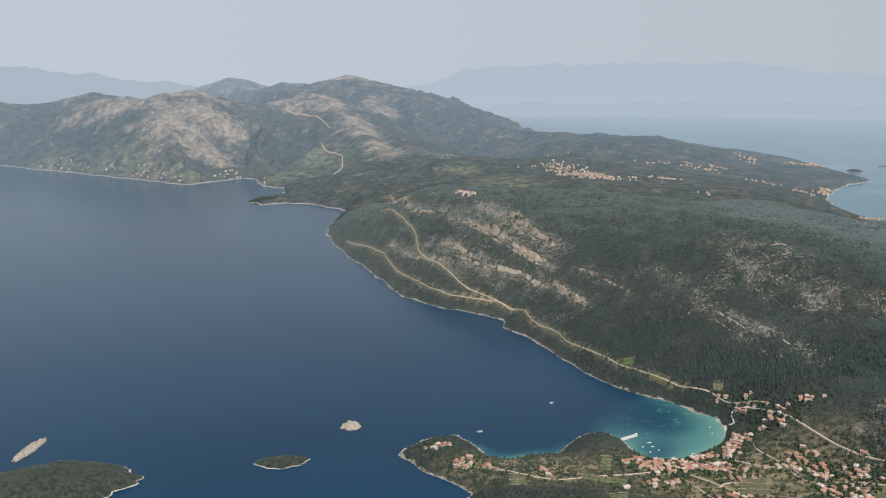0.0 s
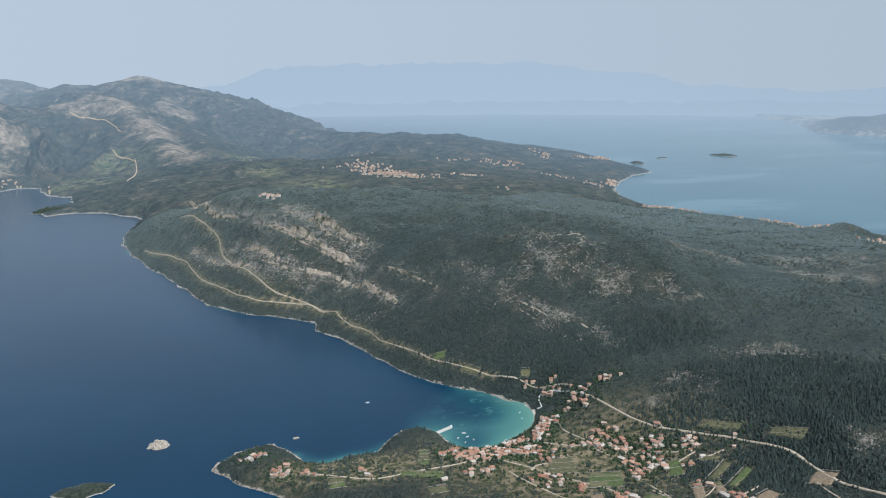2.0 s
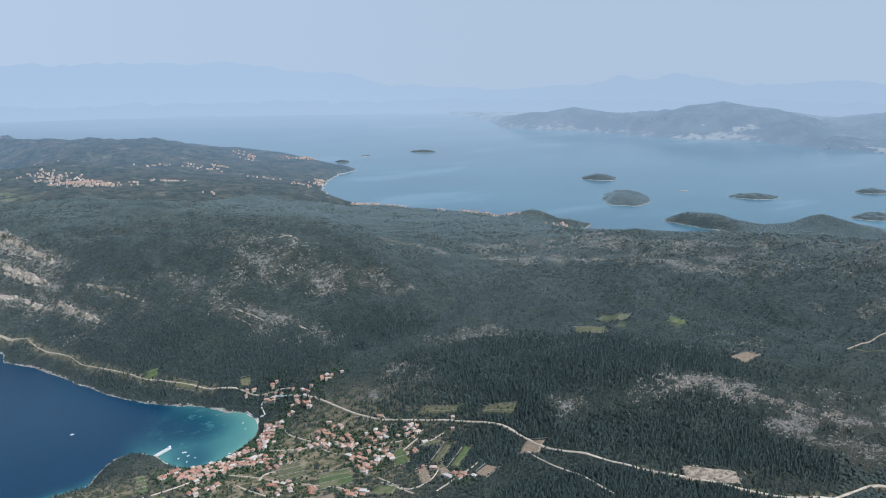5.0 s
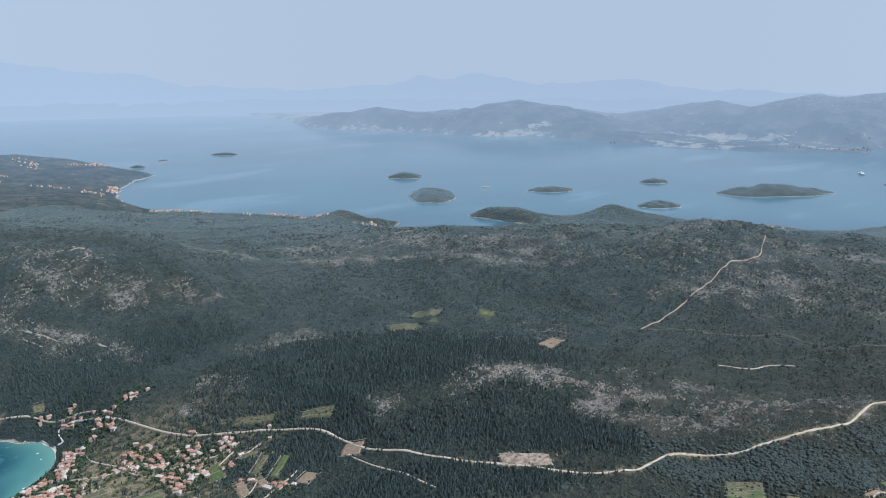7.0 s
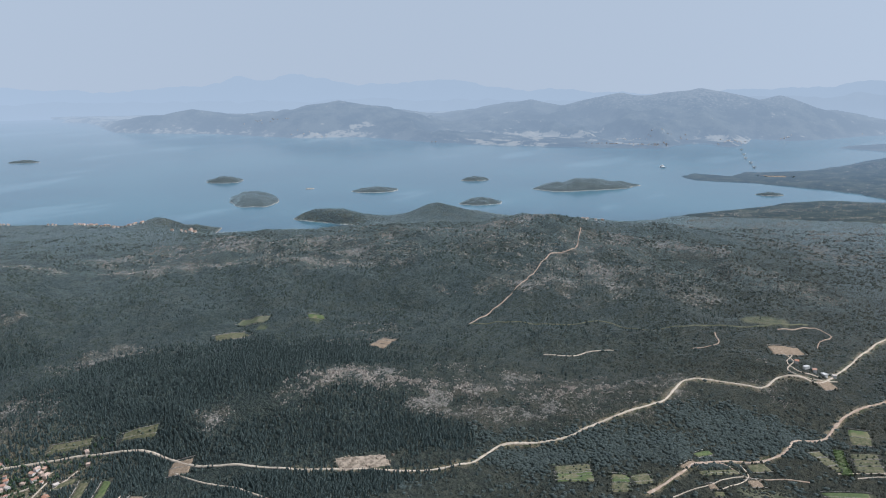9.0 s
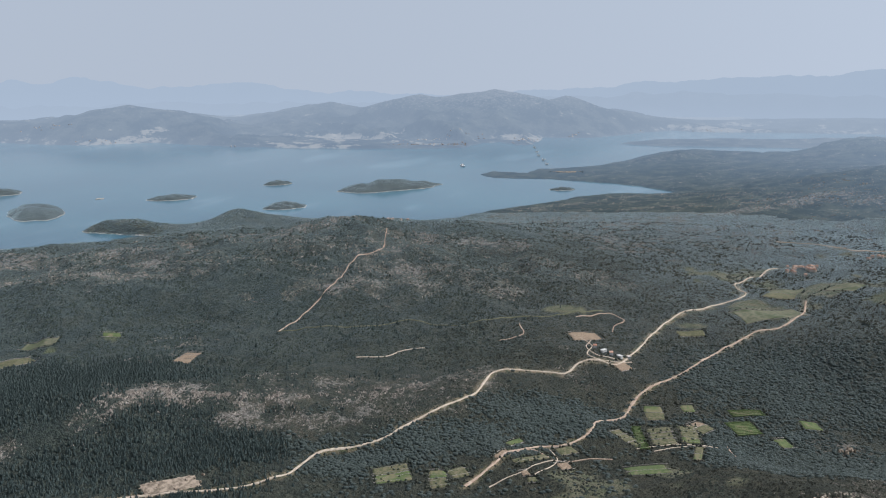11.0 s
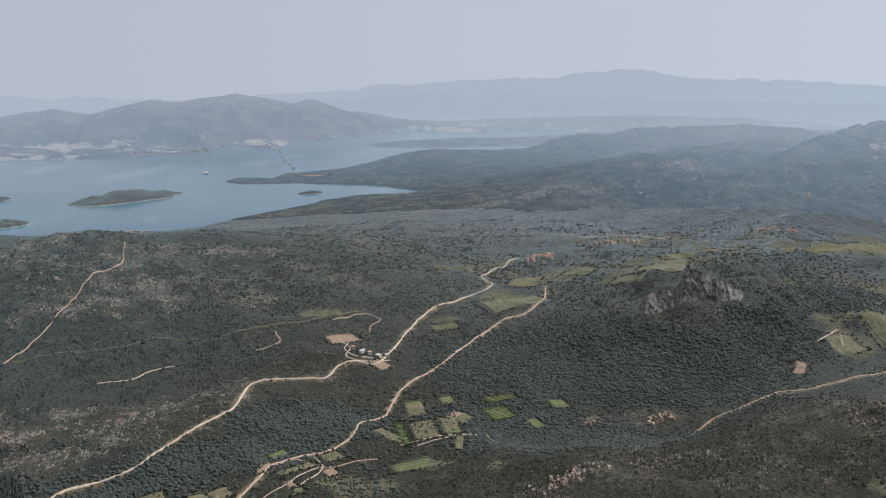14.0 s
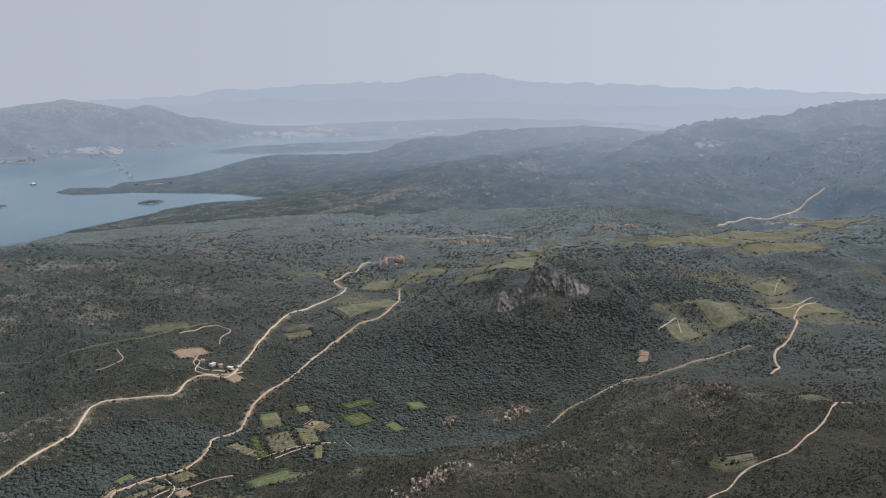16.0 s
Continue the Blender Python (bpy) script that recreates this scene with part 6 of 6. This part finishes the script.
def stone_template(seed):
    """A low broken block of limestone with a tilted top."""
    rnd, v, f = random.Random(seed), [], []
    for k in range(5):
        a = 2 * math.pi * (k + rnd.random() * 0.6) / 5
        r = 0.5 * rnd.uniform(0.6, 1.2)
        v.append((r * math.cos(a), 0.7 * r * math.sin(a), -0.25))
    v += [(rnd.uniform(-0.3, -0.1), rnd.uniform(-0.12, 0.12), rnd.uniform(0.35, 0.6)), (rnd.uniform(0.1, 0.3), rnd.uniform(-0.12, 0.12), rnd.uniform(0.3, 0.55))]
    f += [(0, 1, 6), (1, 5, 6), (1, 2, 5), (2, 3, 5), (3, 4, 5), (4, 6, 5), (4, 0, 6)]
    return np.array(v), np.array(f)


def clump_template(seed, flat=0.8):
    """A low, uneven clump of foliage or rock."""
    rnd, v, f = random.Random(seed), [], []
    n = 6
    for z, wide in ((-0.25, 0.5), (0.45 * flat, 0.48)):
        for k in range(n):
            a = 2 * math.pi * (k + rnd.random() * 0.6) / n
            r = wide * rnd.uniform(0.6, 1.2)
            v.append((r * math.cos(a), r * math.sin(a), z + rnd.uniform(-0.15, 0.15) * (z > 0)))
    v.append((rnd.uniform(-0.15, 0.15), rnd.uniform(-0.15, 0.15), flat))
    for k in range(n):
        j = (k + 1) % n
        f += [(k, j, n + j), (k, n + j, n + k), (n + k, n + j, 2 * n)]
    return np.array(v), np.array(f)


def bush_template(seed):
    """Two low mounds of scrub grown into one another."""
    rnd, v, f = random.Random(seed), [], []
    for cx, cy, tall in ((0.0, 0.0, 1.0), (rnd.uniform(0.25, 0.4), rnd.uniform(-0.2, 0.2), rnd.uniform(0.5, 0.8))):
        b = len(v)
        for k in range(5):
            a = 2 * math.pi * (k + rnd.random() * 0.6) / 5
            r = 0.5 * rnd.uniform(0.7, 1.15)
            v.append((cx + r * math.cos(a), cy + r * math.sin(a), -0.15 + rnd.uniform(0, 0.2)))
        v.append((cx + rnd.uniform(-0.12, 0.12), cy + rnd.uniform(-0.12, 0.12), tall))
        f += [(b + k, b + (k + 1) % 5, b + 5) for k in range(5)]
    return np.array(v), np.array(f)


dice = np.random.default_rng(8)
LEDGES = STRATA[:6]


def ledge_gap(x, y):
    return np.minimum.reduce([near_line(x, y, band) for band in LEDGES])


def brow_gap(x, y):
    return np.minimum.reduce([near_line(x, y, band) for band in BANDS_BROW + BANDS_EAST[:4]])


def spread(count, near, far, power=1.0):
    """Places strewn over the land in front, denser near by."""
    a = np.radians(dice.uniform(-29, 126, count))
    r = near * (far / near) ** (dice.uniform(0, 1, count) ** power)
    return r * np.sin(a), r * np.cos(a)


def free(x, y, gap=1.0):
    """Off the roads, plots and houses."""
    ok = shore_distance(x, y, COAST) > 3
    for line, width in ROADS:
        lo, hi = line.min(0) - 5, line.max(0) + 5
        m = ok & (x > lo[0]) & (x < hi[0]) & (y > lo[1]) & (y < hi[1])
        ok[m] = near_line(x[m], y[m], [tuple(q) for q in line]) > width * 0.55 + gap
    for cx, cy, half, deep, turn in PLOTS:
        c, s = math.cos(radians(turn)), math.sin(radians(turn))
        u, v = (x - cx) * c + (y - cy) * s, -(x - cx) * s + (y - cy) * c
        ok &= (np.abs(u) > half) | (np.abs(v) > deep)
    homes = np.array([h for h in HOMES if math.hypot(*h) < 1200])
    for k in range(0, len(x), 20000):
        d = (x[k:k + 20000, None] - homes[None, :, 0]) ** 2 + (y[k:k + 20000, None] - homes[None, :, 1]) ** 2
        ok[k:k + 20000] &= d.min(1) > (2.4 + gap * 0.5) ** 2
    return ok


TREES = [(v * (1.15, 1.15, 0.95), f) for v, f in (clump_template(80 + k, 0.95) for k in range(4))]
BUSHES = [bush_template(60 + k) for k in range(6)]
PINES, CLUMPS, CHUNKS = [pine_template(k) for k in range(7)], [clump_template(20 + k) for k in range(6)], [clump_template(40 + k, 0.55) for k in range(6)]
STONES = [stone_template(140 + k) for k in range(8)]
x, y = spread(600000, 330, 800)
wood = np.maximum(np.clip(1.6 * zone(x, y, WOODS), 0, 1), 0.05 * (y > 60)) * np.clip(1 - 0.7 * zone(x, y, ROCKS_WEST + ROCKS_EAST), 0, 1) * np.clip(1 - 0.9 * zone(x, y, MEADOWS), 0, 1) * np.clip(1 - 0.8 * blob(x, y, 195, 480, 75, 58, -35), 0, 1) * np.clip(1.1 - rockiness(x, y), 0, 1)
keep = (wood * (1 + 0.5 * fractal(x, y, 40, 151, 3)) > dice.uniform(0.0, 1.6, len(x)))
x, y = x[keep], y[keep]
keep = free(x, y, 0.3) & (near_line(x, y, [(676, -90), (688, -190)]) > 8) & (ledge_gap(x, y) > 5) & (brow_gap(x, y) > dice.uniform(4, 16, len(x)))
x, y = x[keep], y[keep]
pine = y + 0.25 * x > 330 + 60 * fractal(x, y, 60, 153, 3)
for name, share, shapes, finish, wide, tall, label, category in (("pine_wood", pine, PINES + TREES[:1], PINE, (0.9, 1.9), (1.5, 3.2), "dense dark Aleppo pine wood on the slopes", "pine wood"), ("evergreen_wood", ~pine, TREES + PINES[:2], OAK, (1.5, 3.0), (0.75, 1.4), "dense dark evergreen oak wood in the valley", "wood")):
    n = int(share.sum())
    scatter(name, shapes, x[share], y[share], ground_z(x[share], y[share]), dice.uniform(*wide, n), dice.uniform(*tall, n), dice.uniform(0, 6.3, n), finish, label, category, finish is OAK)

x, y = spread(180000, 330, 1650, 1.0)
bare = np.maximum(np.maximum(zone(x, y, MEADOWS), 0.65 * blob(x, y, 195, 480, 80, 62, -35)), 0.3 * zone(x, y, ROCKS_WEST + ROCKS_EAST))
keep = (0.52 + 0.7 * fractal(x, y, 34, 161, 4) - bare > dice.uniform(0.0, 0.9, len(x)) + np.where((x > 700) & (y < 450), 0.35, 0.5) * np.clip((np.hypot(x, y) - 850) / 600, 0, 1)) & ((np.hypot(x, y) < 1230) | (y > 800))
x, y = x[keep], y[keep]
keep = free(x, y, 0.3) & (near_line(x, y, [(676, -90), (688, -190)]) > 7) & (ledge_gap(x, y) > 4) & (rockiness(x, y) < dice.uniform(0.5, 1.7, len(x)))
x, y = x[keep], y[keep]
n = len(x)
grow = np.clip(np.hypot(x, y) / 680, 0.8, 1.35)
scatter("maquis", BUSHES, x, y, ground_z(x, y), dice.uniform(1.1, 2.7, n) * grow, dice.uniform(0.5, 1.35, n) * grow, dice.uniform(0, 6.3, n), BUSH, "low evergreen maquis scrub over the hills", "scrub")

x, y = spread(800000, 330, 1700, 1.0)
stone = np.maximum(rockiness(x, y) - 0.14, 0)
stone = np.where(stone > 0.07, stone, -1) - 0.34 * np.clip(1.6 - near_line(x, y, BROW_EDGE) / 40, 0, 1)
stone = stone + 0.30 * zone(x, y, [(476, -170, 19, 50, -145), (424, -60, 18, 40, -100), (395, -22, 12, 14, -100)])
keep = (stone + 0.85 * fractal(x, y, 6.5, 171, 4) > dice.uniform(0.18, 0.90, len(x)))
x, y = x[keep], y[keep]
keep = free(x, y, 0.2)
x, y = x[keep], y[keep]
n = len(x)
grow = np.clip(np.hypot(x, y) / 570, 0.8, 2.0)
# the beds lie along the slope
bed = np.arctan2(ground_z(x + 6, y) - ground_z(x - 6, y), -(ground_z(x, y + 6) - ground_z(x, y - 6))) + dice.normal(0, 0.3, n)
scatter("limestone_outcrops", STONES, x, y, ground_z(x, y), (0.4 + 1.3 * dice.uniform(0, 1, n) ** 2) * grow, dice.uniform(0.5, 1.3, n) * grow, bed, OUTCROP, "scattered pale limestone outcrops on the slopes", "outcrops")

# the broken brow: rocks crowd along its edge and thin out down the slope
n = 26000
along = np.linspace(0, len(BROW_EDGE) - 1, 600)
edge_x, edge_y = (np.interp(along, range(len(BROW_EDGE)), [p[k] for p in BROW_EDGE]) for k in (0, 1))
pick, drop = dice.integers(0, 600, n), dice.exponential(11, n) - 1.0
x, y = edge_x[pick] - drop * 0.86 + dice.normal(0, 1.0, n), edge_y[pick] - drop * 0.5 + dice.normal(0, 1.0, n)
keep = 0.9 * fractal(x, y, 34, 183, 2) + 1.7 * fractal(x, y, 4.2, 181, 3) - 0.012 * drop > dice.uniform(0.42, 1.5, n)
x, y, drop = x[keep], y[keep], drop[keep]
keep = free(x, y, 0.2)
x, y, drop = x[keep], y[keep], drop[keep]
n = len(x)
bulk = (0.6 + 1.2 * dice.uniform(0, 1, n) ** 2) * np.clip(1.15 - 0.012 * drop, 0.6, 1.2)
scatter("brow_rocks", STONES, x, y, ground_z(x, y), bulk, bulk * dice.uniform(0.6, 1.2, n), dice.uniform(0, 6.3, n), OUTCROP, "pale broken limestone rocks along the brow of the hill", "rocks")

# ---- trees among the houses and in the groves ----
VILLAGE = [h for h in HOMES if math.hypot(*h) < 720]
x, y = np.concatenate([dice.normal(h, 7, 9) for h, _ in VILLAGE]), np.concatenate([dice.normal(k, 7, 9) for _, k in VILLAGE])
keep = free(x, y, -0.9)
x, y = x[keep], y[keep]
n = len(x)
scatter("village_trees", CLUMPS, x, y, ground_z(x, y) + 0.6, dice.uniform(0.9, 2.3, n), dice.uniform(0.9, 2.0, n), dice.uniform(0, 6.3, n), GARDEN, "green garden trees between the village houses", "trees")
edges = []
for cx, cy, half, deep, turn, kind in FIELDS_EAST + FIELDS_VILLAGE + FIELDS_PLAIN + FIELDS_OTHER:
    c, s = math.cos(radians(turn)), math.sin(radians(turn))
    for _ in range(int(1.1 * (half + deep))):
        u, v = dice.uniform(-1, 1), dice.choice((-1.0, 1.0))
        u, v = ((u, v), (v, u))[dice.integers(2)]
        u, v = u * half * 1.06 + dice.normal(0, 0.5), v * deep * 1.06 + dice.normal(0, 0.5)
        edges.append((cx + u * c - v * s, cy + u * s + v * c))
x, y = np.array(edges).T
keep = shore_distance(x, y, COAST) > 3
x, y = x[keep], y[keep]
n = len(x)
scatter("hedge_trees", CLUMPS, x, y, ground_z(x, y) + 0.3, dice.uniform(0.8, 2.2, n), dice.uniform(0.8, 1.8, n), dice.uniform(0, 6.3, n), BUSH, "dark bushes and small trees along the field edges", "hedges")
spots = [(cx + u * math.cos(radians(turn)) * half - v * math.sin(radians(turn)) * deep, cy + u * math.sin(radians(turn)) * half + v * math.cos(radians(turn)) * deep)
         for cx, cy, half, deep, turn, kind in FIELDS_EAST + FIELDS_VILLAGE + FIELDS_PLAIN + FIELDS_OTHER if kind == "olive" for u in np.linspace(-0.85, 0.85, max(3, int(half / 1.6))) for v in np.linspace(-0.85, 0.85, max(3, int(deep / 1.8)))]
x, y = np.array([p for p, _ in spots]) + dice.normal(0, 0.7, len(spots)), np.array([p for _, p in spots]) + dice.normal(0, 0.7, len(spots))
keep = dice.uniform(0, 1, len(x)) < 0.7
x, y = x[keep], y[keep]
n = len(x)
scatter("olive_trees", CLUMPS, x, y, ground_z(x, y) + 0.5, dice.uniform(0.8, 2.2, n), dice.uniform(0.7, 1.5, n), dice.uniform(0, 6.3, n), OLIVE, "grey-green olive trees in rows on terraces", "trees")

# ---- boulders along the rocky shore ----
loop = np.concatenate([COAST, COAST[:1]])
steps = np.hypot(*np.diff(loop, axis=0).T)
walked = np.concatenate([[0], np.cumsum(steps)])
at = dice.uniform(0, walked[-1], 60000)
x, y = np.interp(at, walked, loop[:, 0]) + dice.normal(0, 3, len(at)), np.interp(at, walked, loop[:, 1]) + dice.normal(0, 3, len(at))
away = np.hypot(x, y)
keep = (away < 1500) & (y > -50) & (dice.uniform(0, 1, len(at)) < np.clip(700 / away, 0, 1)) & (np.abs(ground_z(x, y) - 0.3) < 0.9) & (fractal(x, y, 16, 191, 3) > -0.15) & (np.hypot(x - 185, y - 580) > 42)
x, y = x[keep], y[keep]
n = len(x)
scatter("shore_boulders", CHUNKS, x, y, ground_z(x, y) - 0.2, dice.uniform(0.8, 2.6, n), dice.uniform(0.5, 1.6, n), dice.uniform(0, 6.3, n), SHORE_ROCK, "pale broken boulders along the waterline", "boulders")


# ---- limestone crags standing out of the wooded ridges ----
def crag(cx, cy, count, long, wide, tall, turn, seed, label, material):
    """A broken cliff of upright, weathered blocks."""
    rnd = random.Random(seed)
    ob = new("crag")
    base = drape(cx, cy, 0)
    ob.location = (cx, cy, base)
    c, s = math.cos(radians(turn)), math.sin(radians(turn))
    for k in range(count):
        u, v = long * rnd.uniform(-1, 1), wide * rnd.gauss(0, 0.5)
        x, y = u * c - v * s, u * s + v * c
        fall = 1 - 0.6 * abs(u / long)
        n, h, w = 7, tall * fall * rnd.uniform(0.6, 1.1), rnd.uniform(1.6, 3.6) * min(1.0, 0.10 + tall / 7)
        foot, bm, rings = drape(cx + x, cy + y, -1.5) - base, bmesh.new(), []
        for level in range(5):
            t = level / 4
            ring = []
            for j in range(n):
                a = 2 * math.pi * j / n
                r = w * (1 - 0.35 * t ** 2) * rnd.uniform(0.78, 1.18)
                ring.append(bm.verts.new((x + r * math.cos(a), y + r * math.sin(a) * 0.8, foot + (h + 1.5) * t + rnd.uniform(-0.5, 0.5) * (0 < level))))
            rings.append(ring)
        for a, b in zip(rings, rings[1:]):
            for j in range(n):
                i = (j + 1) % n
                bm.faces.new((a[j], a[i], b[i], b[j]))
        bm.faces.new(rings[-1])
        part("block", bm, material, ob)
    return tagged(ob, label, "crag", "crags")


def cliff(points, tall, seed, label, material, gaps=0.0, out=7.0):
    """A broad broken rock face along a line: a steep, ribbed front, a ragged rim and a back that sinks into the slope."""
    line = smooth_line(points, 1.0 if tall > 10 else 2.0)
    run = np.concatenate([[0], np.cumsum(np.hypot(*np.diff(line, axis=0).T))])
    along = np.gradient(line, axis=0)
    along /= np.linalg.norm(along, axis=1)[:, None] + 1e-9
    ob = new("crag")
    mid = line[len(line) // 2]
    base = drape(*mid, 0)
    ob.location = (*mid, base)
    ups, pieces = (13 if tall > 10 else 6), max(2, int(run[-1] / 40))
    crest = 0.75 + 0.6 * value_noise(run, run * 0, 10.0 if tall > 10 else 34.0, seed) + (0.14 if tall > 10 else 0.3) * value_noise(run, run * 0, 3.2, seed + 1)
    high = tall * np.sin(np.pi * np.clip(run / run[-1], 0, 1)) ** 0.45 * np.clip(crest - gaps, 0.02, 2)
    for piece in range(pieces):
        bm, rings = bmesh.new(), []
        first, last = len(line) * piece // pieces, min(len(line) - 1, len(line) * (piece + 1) // pieces)
        for k in range(first, last + 1):
            px, py = line[k]
            dx, dy = along[k]
            nx, ny = (dy, -dx) if (px * dy - py * dx) < 0 else (-dy, dx)
            h, u, ring = float(high[k]), run[k], []
            for j in range(ups + 4):
                s = min(1.0, j / ups)
                z = s * h
                rib = 2.6 * float(value_noise(u, z * 0.35, 4.5, seed + 2)) + 1.4 * float(value_noise(u, z, 1.8, seed + 3)) + 0.8 * float(value_noise(u, z, 0.9, seed + 4))
                rib *= min(1.0, tall / 12)
                step = out * (1 - s) ** 1.2 - rib * (0.3 + 0.7 * math.sin(math.pi * s)) - (j - ups) * 0.13 * tall * (j > ups)
                x, y = px + nx * step, py + ny * step
                up = drape(x, y, -1.0) - base + h * s - (0.36 * h * (j - ups) if j > ups else 0)
                ring.append(bm.verts.new((x - mid[0], y - mid[1], up)))
            rings.append(ring)
        for a, b in zip(rings, rings[1:]):
            for j in range(ups + 3):
                bm.faces.new((a[j], b[j], b[j + 1], a[j + 1]))
        part("rock_face", bm, material, ob)
    return tagged(ob, label, "crag", "crags")


cliff([(680, -96), (684, -120), (690, -150), (692, -184)], 12.5, 11, "broken grey limestone cliff crowning the wooded ridge", CRAG, -0.1, 11.0)
for k, band in enumerate(LEDGES):
    cliff(band, 7.5, 40 + 5 * k, "bedded pale limestone ledge running along the slope", LEDGE, 0.18, 4.0)
for k, band in enumerate(BANDS_COAST[:6]):
    cliff(band, 4.0, 140 + 5 * k, "thin bed of pale limestone along the slope", LEDGE, 0.25, 2.5)
for k, band in enumerate(BANDS_SLOPE[:6] + BANDS_HEIGHTS[:1]):
    cliff(band, 2.6, 240 + 5 * k, "broken bed of grey limestone among the scrub", LEDGE, 0.45, 1.8)
crag(724, -196, 30, 18, 3, 2.0, -65, 12, "low weathered limestone ledge on the ridge", CRAG)
crag(545, -93, 34, 9, 5, 4, -60, 13, "pale limestone knob rising from the wood", QUARRY)
crag(531, -46, 9, 6, 3, 3.5, -60, 14, "small pale limestone knob among the pines", QUARRY)
crag(390, -22, 110, 19, 7, 2.0, -72, 15, "broken pale limestone outcrop on the near height", LEDGE)
crag(466, -190, 120, 26, 9, 1.5, -40, 16, "low pale limestone blocks on the scrubby height", LEDGE)
crag(428, -78, 90, 24, 9, 1.3, -80, 17, "scattered pale limestone blocks on the scrubby height", LEDGE)
